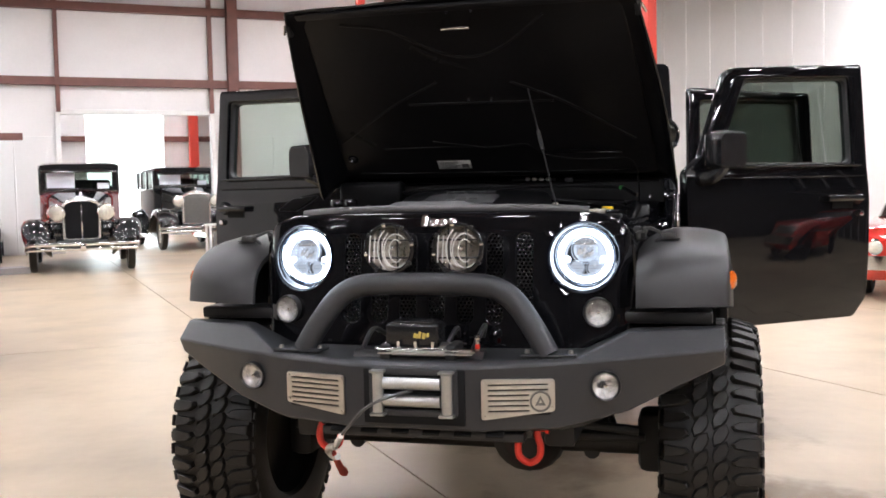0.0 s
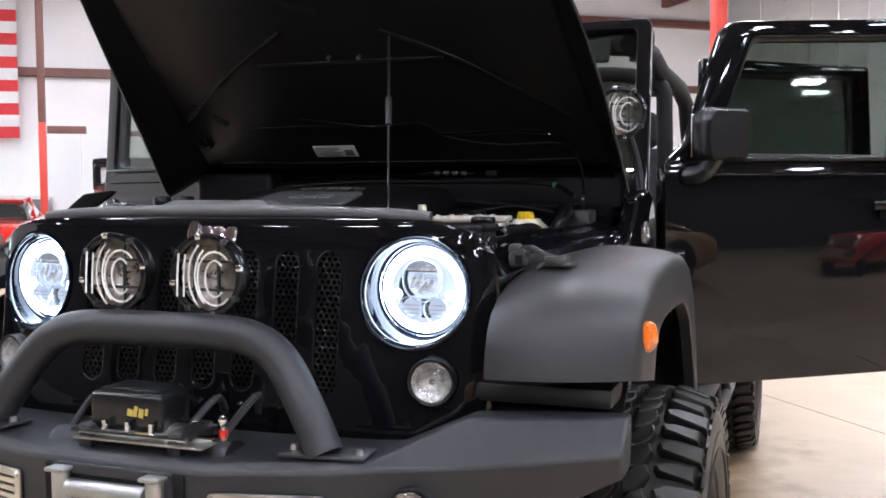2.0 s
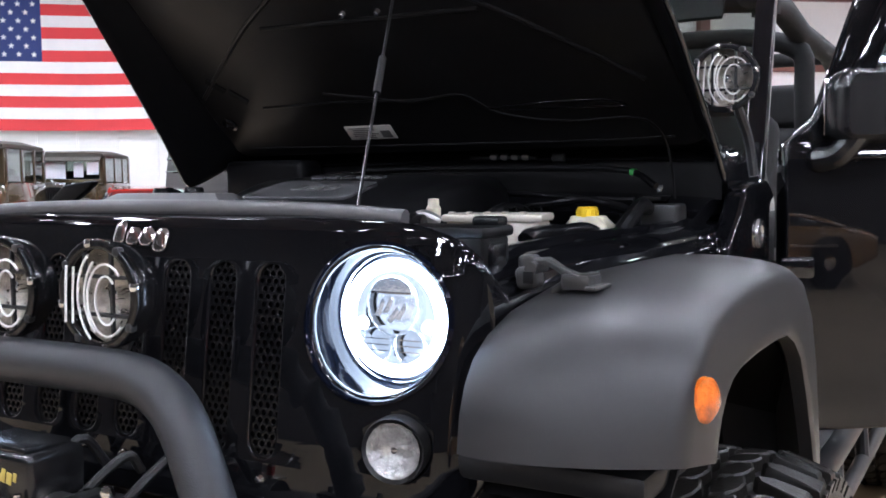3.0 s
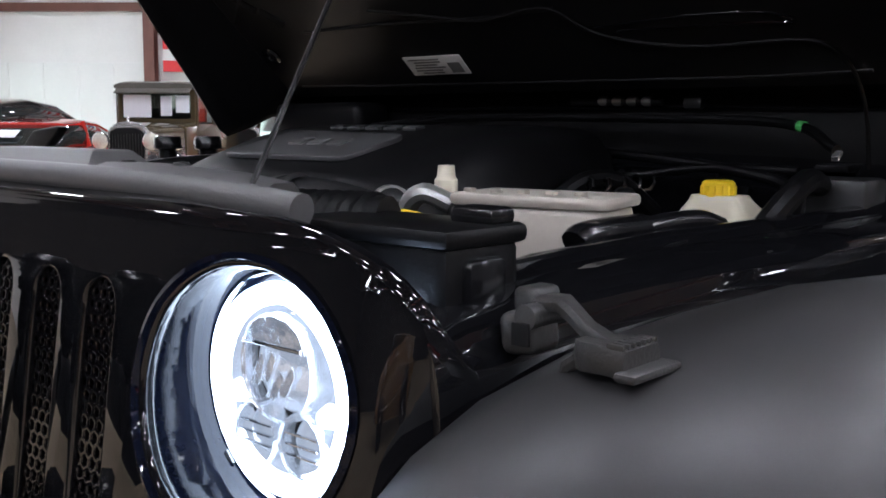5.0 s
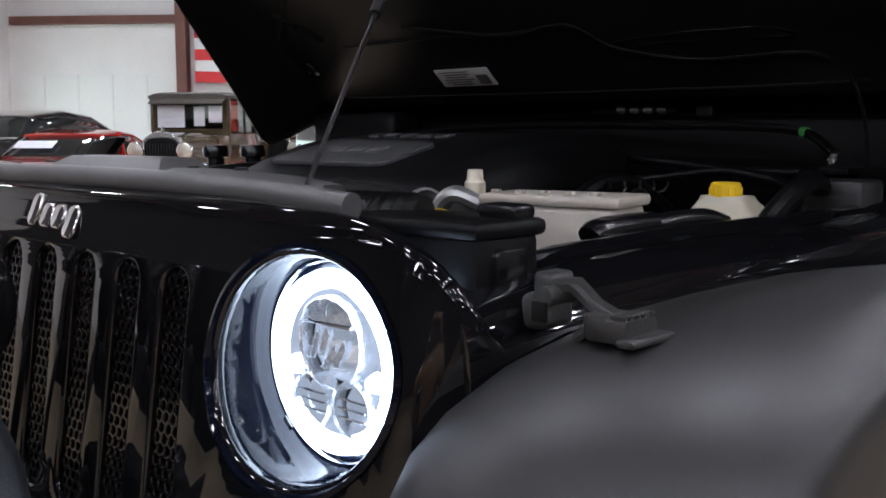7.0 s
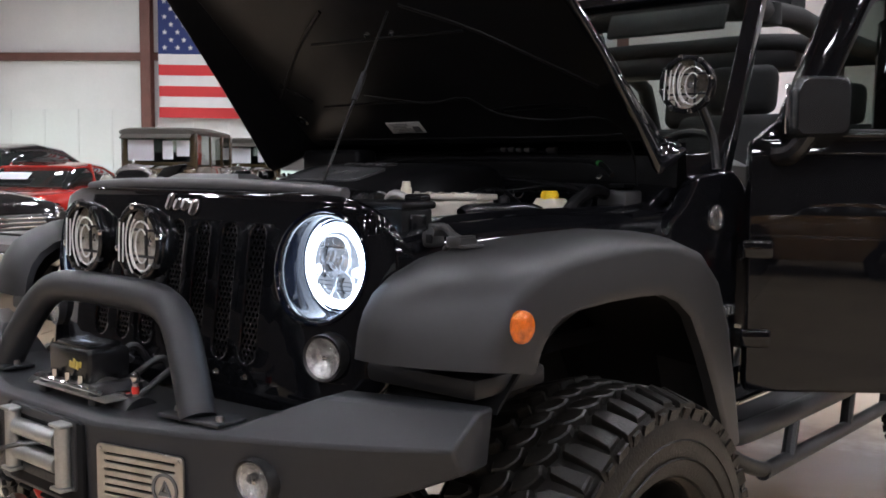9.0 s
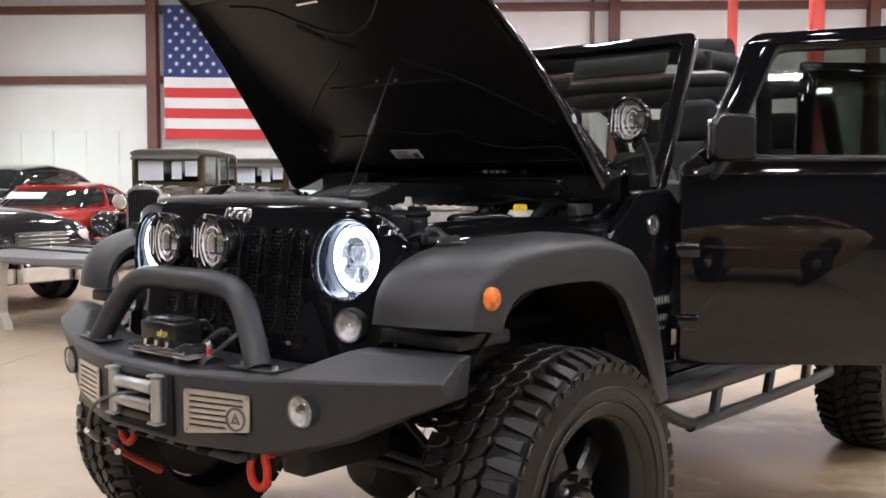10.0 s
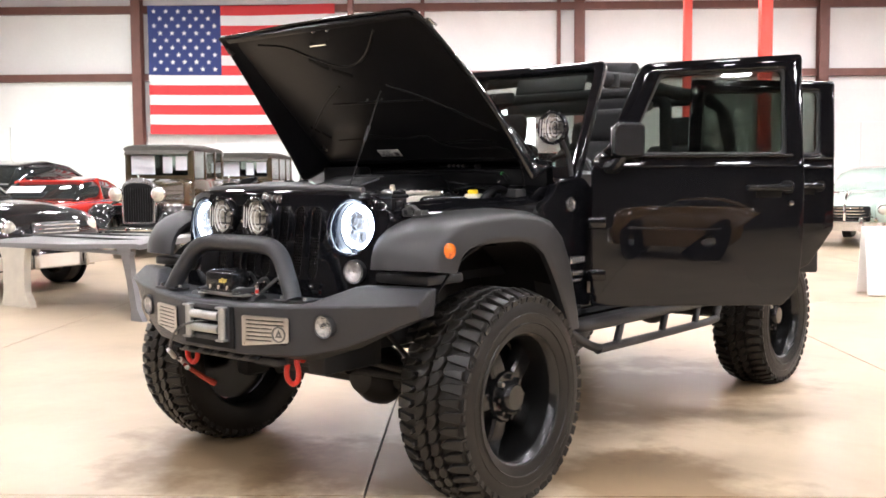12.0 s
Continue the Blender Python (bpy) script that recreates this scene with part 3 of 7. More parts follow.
def vintage(name, m, body, trim, top, label, track=1.46, hood=P_BLACK, grille_mat=None, tall=1.86, sheets=1, side=None, lamp=1.0, nose=1.0, lamp_z=None, belt=1.30, slats=True, bar=False):
    """Upright early-thirties saloon; local -y is its front, the origin lies under the front axle."""
    c = tagged(empty(name, m), label, "vintage car", "vintage cars")
    h = tall
    lz = lamp_z or 0.95 * nose
    nz = Matrix.Diagonal((1, 1, nose, 1))
    part("cowl_body", shell([(0.95, 0.50, 0.55, 0.55, belt - 0.09, belt - 0.02, 0.42), (1.15, 0.60, 0.65, 0.5, belt - 0.05, belt + 0.02, 0.56), (1.2, 0.64, 0.67, 0.5, belt - 0.05, belt, 0.62), (3.05, 0.66, 0.72, 0.5, belt - 0.05, belt, 0.66), (3.35, 0.6, 0.66, 0.55, belt - 0.07, belt - 0.02, 0.6)]), side or body, c, angle=40)
    part("engine_hood", shell([(0.02, 0.26, 0.28, 0.6, 1.0, 1.13, 0.16), (0.5, 0.36, 0.38, 0.58, 1.04, 1.18, 0.22), (0.97, 0.5, 0.535, 0.56, (belt - 0.1) / nose, (belt - 0.005) / nose, 0.36)]), hood, c, angle=40, matrix=nz)
    # cabin: pillars, roof, dark inside, glass
    roof = part("roof", shell([(1.02, 0.60, 0.66, h - 0.12, h - 0.06, h - 0.03, 0.5), (1.2, 0.66, 0.69, h - 0.12, h - 0.05, h, 0.54), (2.3, 0.66, 0.69, h - 0.12, h - 0.05, h + 0.02, 0.54), (3.2, 0.64, 0.67, h - 0.12, h - 0.06, h - 0.02, 0.52), (3.34, 0.6, 0.62, h - 0.14, h - 0.1, h - 0.08, 0.48)]), top, c, angle=45)
    for s in (-1, 1):
        for y, w in ((1.17, 0.06), (1.95, 0.07), (2.65, 0.07), (3.22, 0.12)):
            part("pillar", box(s * 0.655, y, (belt - 0.04 + h - 0.1) / 2, 0.05, w, h - belt - 0.04, 0.01), body, c)
        for y0, y1 in ((1.2, 1.92), (1.98, 2.62), (2.68, 3.16)):
            part("side_window", box(s * 0.658, (y0 + y1) / 2, (belt + h - 0.1) / 2, 0.008, y1 - y0, h - belt - 0.12), M_CARGLASS, c)
        part("headlamp", lathe([(0, -0.16), (0.06, -0.155), (0.11, -0.13), (0.115, -0.115), (0.10, -0.06), (0.05, 0.0), (0, 0.02)], 20), M_CHROME, c, matrix=at(s * 0.39, 0.0, lz) @ Matrix.Scale(lamp, 4))
        part("headlamp_glass", lathe([(0, -0.168), (0.06, -0.162), (0.1, -0.14)], 20), M_LENSOLD, c, matrix=at(s * 0.39, 0.0, lz) @ Matrix.Scale(lamp, 4))
        # sweeping front fender with running board
        fr = []
        for y, z, w in ((-0.47, 0.56, 0.12), (-0.43, 0.68, 0.18), (-0.32, 0.80, 0.21), (-0.12, 0.87, 0.22), (0.12, 0.87, 0.22), (0.35, 0.79, 0.22), (0.6, 0.62, 0.21), (0.85, 0.43, 0.2), (1.05, 0.35, 0.2), (2.4, 0.34, 0.2)):
            xo = s * (track / 2 + 0.0)
            fr.append([Vector((xo + s * w * a, y, z + d)) for a, d in ((-1.35, -0.16), (-1.0, -0.04), (-0.5, 0.015), (0.1, 0.025), (0.5, 0.0), (0.75, -0.06), (0.8, -0.12), (0.76, -0.12), (0.45, -0.02), (-0.4, -0.01), (-1.2, -0.16))])
        part("front_fender", loft(fr), trim, c, angle=50)
        part("fender_apron", box(s * 0.40, 0.12, 0.60 * nose, 0.30, 0.03, 0.36 * nose, 0.02), trim, c)
        rf = []
        for a in range(0, 181, 20):
            yy, zz = 2.75 - 0.48 * math.cos(radians(a)), 0.36 + 0.46 * math.sin(radians(a))
            rf.append([Vector((s * (track / 2 - 0.14), yy, zz)), Vector((s * (track / 2 + 0.02), yy, zz + 0.03)), Vector((s * (track / 2 + 0.14), yy, zz - 0.02)), Vector((s * (track / 2), yy, zz - 0.01))])
        part("rear_fender", loft(rf), trim, c, angle=50)
        road_wheel(c, s * track / 2, 0.0, 0.38, 0.13, M_LENSOLD)
        road_wheel(c, s * track / 2, 2.75, 0.38, 0.13, M_LENSOLD)
    part("cabin_inside", box(0, 2.3, belt, 1.15, 1.7, 0.2), M_CAVITY, c)
    part("seat_back", box(0, 1.95, belt + 0.1, 1.1, 0.15, 0.24, 0.05), M_CAVITY, c)
    part("windscreen_frame", plate([rounded(-0.64, belt - 0.01, 0.64, h - 0.08, 0.04), rounded(-0.57, belt + 0.05, 0.57, h - 0.17, 0.03)], 0.05, 0.01), body, c, matrix=at(0, 1.14, 0) @ FRONT)
    part("windscreen", plate([rounded(-0.58, belt + 0.04, 0.58, h - 0.16, 0.03)], 0.006), M_CARGLASS, c, matrix=at(0, 1.14, 0) @ FRONT)
    part("sun_visor", box(0, 1.0, h - 0.13, 1.24, 0.2, 0.02, 0.006, rot=Matrix.Rotation(0.5, 4, "X")), top, c)
    zc, zh = (belt + h - 0.12) / 2, h - belt - 0.22
    part("paper_sheet", box(-0.31, 1.105, zc, 0.46, 0.004, zh * 0.86), M_PAPER, c, "white paper sheet in the windscreen")
    if sheets > 1:
        part("paper_sheet", box(0.17, 1.105, zc, 0.18, 0.004, zh * 0.75), M_PAPER, c)
        part("paper_sheet", box(0.44, 1.105, zc + 0.03, 0.22, 0.004, zh * 0.65), M_PAPER, c)
    else:
        part("paper_sheet", box(0.40, 1.105, belt + 0.1, 0.2, 0.004, 0.1), M_PAPER, c)
    rs = part("radiator_shell", plate([soften([(-0.29, 0.5), (0.29, 0.5), (0.30, 1.08), (0.16, 1.16), (0, 1.19), (-0.16, 1.16), (-0.30, 1.08)], 0.06), soften([(-0.262, 0.525), (0.262, 0.525), (0.268, 1.065), (0.14, 1.115), (-0.14, 1.115), (-0.268, 1.065)], 0.05)], 0.12, 0.012), M_NICKEL, c, "bright radiator shell", matrix=nz @ at(0, -0.02, 0) @ FRONT)
    part("radiator_core", plate([soften([(-0.258, 0.53), (0.258, 0.53), (0.264, 1.06), (0.138, 1.11), (-0.138, 1.11), (-0.264, 1.06)], 0.05)], 0.012, 0.003), grille_mat or M_RECESSBLACK, rs, matrix=nz @ at(0, -0.083, 0) @ FRONT)
    for k in range(11 if slats else 0):
        part("radiator_slat", box(-0.225 + 0.045 * k, -0.092, 0.79, 0.006, 0.006, 0.5), M_PLASTIC, rs, matrix=nz)
    if bar:
        part("radiator_bar", box(0, -0.095, 0.82, 0.02, 0.02, 0.6, 0.005), M_CHROME, rs)
    part("radiator_cap", lathe([(0, 0.09), (0.015, 0.08), (0.02, 0.03), (0.035, 0.02), (0.035, 0)], 12, "z"), M_CHROME, rs, matrix=at(0, -0.02, 1.18 * nose))
    part("lamp_bar", tube(smooth_path([(-track / 2 + 0.15, -0.05, 0.78), (-0.42, 0, 0.83 * nose), (0.42, 0, 0.83 * nose), (track / 2 - 0.15, -0.05, 0.78)], 4), 0.02, 8), M_CHROME, c)
    for z in (0.40, 0.48):
        part("bumper_bar", box(0, -0.62, z, 1.76, 0.03, 0.055, 0.01), M_CHROME, c)
    part("bumper_clamp", box(0, -0.63, 0.44, 0.09, 0.04, 0.16, 0.02), M_CHROME, c)
    for s in (-1, 1):
        part("bumper_iron", box(s * 0.4, -0.3, 0.44, 0.05, 0.65, 0.05, 0.01), M_CHASSIS, c)
    part("frame_rail", box(0, 1.2, 0.46, 0.8, 3.2, 0.1, 0.02), M_CHASSIS, c)
    return c


def saloon(name, m, body, label, kind="coupe", roof=None, L=4.7, W=0.92, sheet=False, wheel_disc=None, lamps=True):
    """Post-war or muscle-era car; local -y is its front, the origin lies under its nose."""
    c = tagged(empty(name, m), label, "car", "parked cars")
    if kind == "coupe":
        st = [(0.0, 0.72, 0.80, 0.38, 0.62, 0.70, 0.66), (0.12, 0.80, W - 0.04, 0.24, 0.66, 0.80, 0.76), (0.9, 0.82, W, 0.22, 0.70, 0.88, 0.78), (1.7, 0.82, W, 0.22, 0.74, 0.93, 0.78), (2.9, 0.82, W, 0.22, 0.76, 0.95, 0.78), (3.6, 0.82, W, 0.22, 0.78, 0.97, 0.8), (4.45, 0.8, W - 0.05, 0.28, 0.74, 0.92, 0.74), (L, 0.7, 0.8, 0.42, 0.68, 0.84, 0.66)]
        cab = [(1.65, 0.70, 0.74, 0.88, 0.92, 0.93, 0.66), (2.2, 0.66, 0.70, 0.9, 1.1, 1.26, 0.55), (2.7, 0.66, 0.7, 0.9, 1.12, 1.31, 0.54), (3.1, 0.66, 0.7, 0.9, 1.1, 1.28, 0.54), (4.1, 0.68, 0.7, 0.92, 0.95, 0.97, 0.6)]
        rf = [(2.16, 0.58, 0.60, 1.2, 1.235, 1.262, 0.5), (2.7, 0.60, 0.63, 1.22, 1.27, 1.32, 0.5), (3.1, 0.60, 0.63, 1.2, 1.25, 1.29, 0.5), (3.7, 0.64, 0.68, 1.02, 1.06, 1.11, 0.54), (4.12, 0.70, 0.73, 0.92, 0.95, 0.985, 0.6)]
        ax, r, wd = (0.95, 3.68), 0.33, 0.2
    else:
        st = [(0.0, 0.6, 0.72, 0.42, 0.62, 0.82, 0.5), (0.15, 0.76, W - 0.06, 0.28, 0.72, 1.0, 0.6), (0.8, 0.80, W, 0.26, 0.80, 1.10, 0.62), (1.5, 0.80, W, 0.26, 0.84, 1.14, 0.66), (2.2, 0.82, W, 0.26, 0.86, 1.14, 0.74), (3.4, 0.82, W, 0.26, 0.86, 1.12, 0.76), (4.3, 0.78, W - 0.06, 0.30, 0.80, 1.02, 0.62), (L, 0.6, 0.66, 0.44, 0.66, 0.78, 0.45)]
        cab = [(1.55, 0.66, 0.72, 1.04, 1.1, 1.14, 0.6), (1.95, 0.66, 0.70, 1.08, 1.3, 1.48, 0.54), (2.6, 0.67, 0.71, 1.08, 1.33, 1.56, 0.53), (3.2, 0.66, 0.7, 1.06, 1.3, 1.5, 0.52), (4.0, 0.62, 0.66, 1.0, 1.06, 1.1, 0.5)]
        rf = [(1.93, 0.60, 0.64, 1.4, 1.44, 1.475, 0.5), (2.6, 0.62, 0.66, 1.42, 1.5, 1.575, 0.5), (3.2, 0.62, 0.66, 1.32, 1.42, 1.515, 0.5), (3.7, 0.64, 0.68, 1.15, 1.22, 1.3, 0.5), (4.02, 0.64, 0.68, 1.0, 1.06, 1.12, 0.5)]
        ax, r, wd = (0.85, 3.75), 0.36, 0.2
    part("body", shell(st), body, c, angle=50)
    part("cabin_glass", shell(cab), M_CARDARK, c, "dark side glass", 50)
    part("roof", shell(rf), roof or body, c, angle=50)
    for s in (-1, 1):
        for (y, (za, zb)) in ((2.62 if kind == "coupe" else 2.45, (0.92, 1.3)),):
            part("pillar", box(s * 0.68, y, (za + zb) / 2, 0.05, 0.06, zb - za, 0.01, rot=Matrix.Rotation(-s * 0.25, 4, "Y")), body, c)
        for y in ax:
            # arch opening is a dark disc on the flank, its shade painted
            arch = lathe([(r * 1.18, -0.005), (r * 1.18, 0.012), (r * 0.3, 0.012)], 28, "x")
            part("wheel_arch", arch, M_RECESSBLACK, c, matrix=at(s * (W + 0.004 * s * 0) - s * 0.012, y, r + 0.02) @ Matrix.Diagonal((s, 1, 1, 1)))
            road_wheel(c, s * (W - 0.10), y, r, wd, wheel_disc)
        if lamps:
            part("headlamp", lathe([(0, -0.05), (0.05, -0.045), (0.085, -0.02), (0.1, 0.0), (0.1, 0.06)], 20), M_CHROME, c, matrix=at(s * 0.62, 0.02 if kind == "coupe" else 0.06, 0.62 if kind == "coupe" else 0.8))
            part("headlamp_glass", lathe([(0, -0.058), (0.05, -0.052), (0.08, -0.03)], 20), M_LENSOLD, c, matrix=at(s * 0.62, 0.02 if kind == "coupe" else 0.06, 0.62 if kind == "coupe" else 0.8))
        part("side_trim", box(s * (W + 0.002), 2.3, 0.62, 0.012, 3.2, 0.025, 0.004), M_CHROME, c)
    bz = 0.45 if kind == "coupe" else 0.4
    part("front_bumper", loft([[Vector((x, -0.10 + 0.12 * abs(x) ** 3, bz + dz)) for dz in (-0.08, 0.0, 0.08)] + [Vector((x, 0.0 + 0.12 * abs(x) ** 3, bz + dz)) for dz in (0.07, -0.07)] for x in (-0.95, -0.7, -0.35, 0, 0.35, 0.7, 0.95)]), M_CHROME, c, "chrome bumper")
    part("grille", box(0, -0.005, 0.66 if kind == "coupe" else 0.7, 1.0 if kind == "coupe" else 0.66, 0.06, 0.16 if kind == "coupe" else 0.32, 0.02), M_CHROMEDARK, c)
    for x in () if kind == "coupe" else (-0.38, 0.38):
        part("bumper_guard", box(x, -0.13, 0.45, 0.06, 0.06, 0.3, 0.025), M_CHROME, c)
    for k in range(4 if kind == "coupe" else 6):
        part("grille_bar", box(0, -0.04, 0.6 + 0.045 * k, 0.95 if kind == "coupe" else 0.68, 0.02, 0.02, 0.004), M_CHROME, c)
    ws0 = cab[0]; ws1 = cab[1]
    part("windscreen_trim", tube([(-0.64, ws0[0] + 0.02, ws0[5] + 0.01), (-0.52, ws1[0], ws1[5] - 0.02), (0.52, ws1[0], ws1[5] - 0.02), (0.64, ws0[0] + 0.02, ws0[5] + 0.01), (-0.64, ws0[0] + 0.02, ws0[5] + 0.01)], 0.018, 6), M_CHROME, c)
    if sheet:
        d = Vector((0, ws1[0] - ws0[0], ws1[5] - ws0[5]))
        part("paper_sheet", box(0, 0, 0, 0.6, 0.004, 0.2), M_PAPER, c, "white paper sheet on the windscreen", matrix=at(-0.25, ws0[0] + d.y * 0.45 - 0.03, ws0[5] + d.z * 0.45 + 0.03) @ Matrix.Rotation(-math.atan2(d.y, d.z), 4, "X"))
    return c


M_CARDARK = mat("dark_car_glass", (0.02, 0.024, 0.024), 0.05, coat=1.0, vary=0.2)


def facing(x, y, dx, dy):
    """A pose at (x, y) whose local -y points along (dx, dy)."""
    return at(x, y, 0) @ Matrix.Rotation(math.atan2(dy, dx) + math.pi / 2, 4, "Z")


vintage("vintage_saloon", facing(-10.35, 13.05, 0.58, -0.81) @ Matrix.Scale(1.11, 4), P_BLACK, P_BLACK, P_BLACK, "black thirties saloon with chrome grille and a maroon side", 1.54, P_BLACK, side=P_MAROON, lamp=1.28, nose=1.05, lamp_z=0.985, belt=1.34, slats=False, bar=True)
vintage("vintage_saloon", facing(-11.65, 19.7, 0.66, -0.75) @ Matrix.Scale(1.19, 4), P_BLACK, P_BLACK, P_BLACK, "black thirties saloon with a grey radiator near the gate", 1.44, P_BLACK, M_GREYCORE, 1.8, lamp=1.1, nose=1.05, lamp_z=1.03, belt=1.33, slats=False)
vintage("vintage_saloon", facing(-12.07, 7.52, 0.60, -0.80) @ Matrix.Diagonal((0.98, 0.98, 1.08, 1)), P_OLIVE, P_BLACK, P_TOP, "olive brown vintage saloon, fabric top, paper sheets in windscreen", 1.42, P_OLIVE, None, 1.9, 2, lamp=1.15, nose=1.1)
vintage("vintage_saloon", facing(-13.6, 10.74, 0.58, -0.81) @ Matrix.Diagonal((0.97, 0.97, 1.07, 1)), P_OLIVE, P_BLACK, P_TOP, "brown vintage saloon with a fabric top beside its twin", 1.42, P_OLIVE, None, 1.86, 2, lamp=1.15, nose=1.1)
saloon("coupe", facing(-12.65, 4.95, 0.58, -0.81) @ Matrix.Scale(1.1, 4), P_RED, "red muscle-era coupe with a paper sheet on the windscreen", "coupe", sheet=True)
saloon("saloon_car", facing(-14.8, 4.6, 0.4, -0.9) @ Matrix.Scale(1.14, 4), P_BLACK, "black fifties saloon behind the red coupe", "forties")
saloon("saloon_car", facing(-8.05, 3.66, 0.9, 0.2), P_BLACK, "black fifties saloon with a chrome bumper", "forties")
saloon("coupe", facing(*uw(-2.5, 14.3).xy, 0.616, -0.788), P_RED, "red sports coupe parked along the wall", "coupe")
saloon("coupe", facing(*uw(-2.5, 19.4).xy, 0.616, -0.788), P_WHITE, "cream white coupe parked behind the red one", "coupe", L=4.5)
saloon("coupe", facing(3.35, 8.85, -0.25, -0.97), P_RED, "red car with round headlamps", "coupe")

saloon("saloon_car", facing(5.6, -8.3, -0.75, -0.66), P_TAN, "tan brown saloon parked across the hall", "forties", roof=P_TAN)
saloon("coupe", facing(12.5, -3.0, -0.9, -0.43), P_RED, "red coupe parked across the hall", "coupe")


def rounded_saloon(m, body, label):
    """Rounded forties saloon with bulging front fenders; local -y is its front, the origin lies under its nose."""
    c = tagged(empty("rounded_saloon", m), label, "car", "parked cars")
    st = [(0.04, 0.28, 0.40, 0.46, 0.72, 0.90, 0.20), (0.14, 0.36, 0.50, 0.40, 0.82, 0.99, 0.28), (0.5, 0.46, 0.58, 0.36, 0.90, 1.07, 0.32), (1.0, 0.6, 0.66, 0.32, 0.95, 1.12, 0.38), (1.6, 0.76, 0.80, 0.28, 0.97, 1.15, 0.5),
          (2.2, 0.82, 0.86, 0.28, 0.99, 1.13, 0.66), (3.3, 0.82, 0.86, 0.28, 0.98, 1.12, 0.66), (4.2, 0.74, 0.80, 0.32, 0.88, 1.02, 0.54), (4.6, 0.55, 0.6, 0.40, 0.74, 0.86, 0.36), (4.75, 0.3, 0.36, 0.5, 0.66, 0.72, 0.2)]
    part("body", shell(st), body, c, angle=60)
    cab = [(1.5, 0.56, 0.64, 1.04, 1.1, 1.13, 0.5), (1.72, 0.62, 0.70, 1.06, 1.22, 1.32, 0.52), (2.0, 0.66, 0.73, 1.06, 1.34, 1.52, 0.50), (2.6, 0.67, 0.74, 1.06, 1.38, 1.60, 0.50), (3.1, 0.66, 0.73, 1.05, 1.35, 1.56, 0.50), (3.6, 0.62, 0.70, 1.0, 1.22, 1.40, 0.46), (4.1, 0.55, 0.6, 0.95, 1.04, 1.12, 0.38)]
    part("cabin", shell(cab), body, c, angle=60)
    for s in (-1, 1):
        for y0, y1 in ((2.02, 2.5), (2.58, 3.1)):
            pane = plate([soften([(y0, 1.15), (y1, 1.15), (y1 - 0.06, 1.42), (y0 + 0.08, 1.42)], 0.05)], 0.012, 0.003)
            part("side_window", pane, M_CARDARK, c, matrix=at(s * 0.735, 0, 1.15) @ Matrix.Rotation(-s * 0.16, 4, "Y") @ at(0, 0, -1.15) @ SIDE_V)
        screen = plate([soften([(0.03, 0.0), (0.56, 0.0), (0.47, 0.34), (0.03, 0.36)], 0.05)], 0.012, 0.003)
        part("windscreen", screen, M_CARDARK, c, matrix=at(0, 1.585, 1.165) @ Matrix.Rotation(-0.87, 4, "X") @ FRONT_V @ Matrix.Diagonal((s, 1, 1, 1)))
        rings = []
        for y, rx, rz, zc in ((-0.03, 0.07, 0.10, 0.74), (0.0, 0.14, 0.18, 0.73), (0.10, 0.19, 0.26, 0.70), (0.35, 0.23, 0.34, 0.66), (0.8, 0.245, 0.38, 0.64), (1.25, 0.23, 0.34, 0.62), (1.7, 0.17, 0.26, 0.6), (2.1, 0.06, 0.16, 0.58)):
            rings.append([Vector((s * 0.70 + rx * math.cos(2 * math.pi * k / 16), y, max(0.34, zc + rz * math.sin(2 * math.pi * k / 16)))) for k in range(16)])
        part("front_fender", loft(rings), body, c, angle=60)
        rings = []
        for y, rx, rz, zc in ((2.9, 0.06, 0.2, 0.6), (3.2, 0.16, 0.3, 0.6), (3.65, 0.2, 0.36, 0.6), (4.15, 0.16, 0.28, 0.58), (4.5, 0.05, 0.12, 0.56)):
            rings.append([Vector((s * 0.74 + rx * math.cos(2 * math.pi * k / 16), y, max(0.34, zc + rz * math.sin(2 * math.pi * k / 16)))) for k in range(16)])
        part("rear_fender", loft(rings), body, c, angle=60)
        for y in (0.82, 3.65):
            # dark disc paints the shade of the arch opening
            part("wheel_arch", lathe([(0.4, -0.005), (0.4, 0.012), (0.1, 0.012)], 28, "x"), M_RECESSBLACK, c, matrix=at(s * 0.935, y, 0.36) @ Matrix.Diagonal((s, 1, 1, 1)))
            road_wheel(c, s * 0.86, y, 0.355, 0.18)
        part("headlamp", lathe([(0, -0.05), (0.06, -0.045), (0.095, -0.02), (0.115, 0.0), (0.11, 0.08)], 20), M_CHROME, c, matrix=at(s * 0.70, -0.01, 0.745))
        part("headlamp_glass", lathe([(0, -0.06), (0.05, -0.054), (0.085, -0.034)], 20), M_LENSOLD, c, matrix=at(s * 0.70, -0.01, 0.745))
        part("parking_lamp", lathe([(0, -0.04), (0.035, -0.03), (0.045, 0.0), (0.045, 0.06)], 14), M_CHROME, c, matrix=at(s * 0.56, 0.0, 0.56))
        part("bumper_guard", box(s * 0.33, -0.17, 0.47, 0.07, 0.07, 0.30, 0.03, 3), M_CHROME, c)
    bars = [(-0.98, 0.24), (-0.9, 0.02), (-0.6, -0.09), (0, -0.12), (0.6, -0.09), (0.9, 0.02), (0.98, 0.24)]
    part("front_bumper", loft([[Vector((x, y, 0.42 + dz)) for dz in (-0.085, 0.0, 0.085)] + [Vector((x * 0.96, y + 0.06, 0.42 + dz)) for dz in (0.07, -0.07)] for x, y in bars]), M_CHROME, c, "chrome bumper", 50)
    part("grille", box(0, 0.03, 0.66, 0.9, 0.08, 0.30, 0.03), M_RECESSBLACK, c)
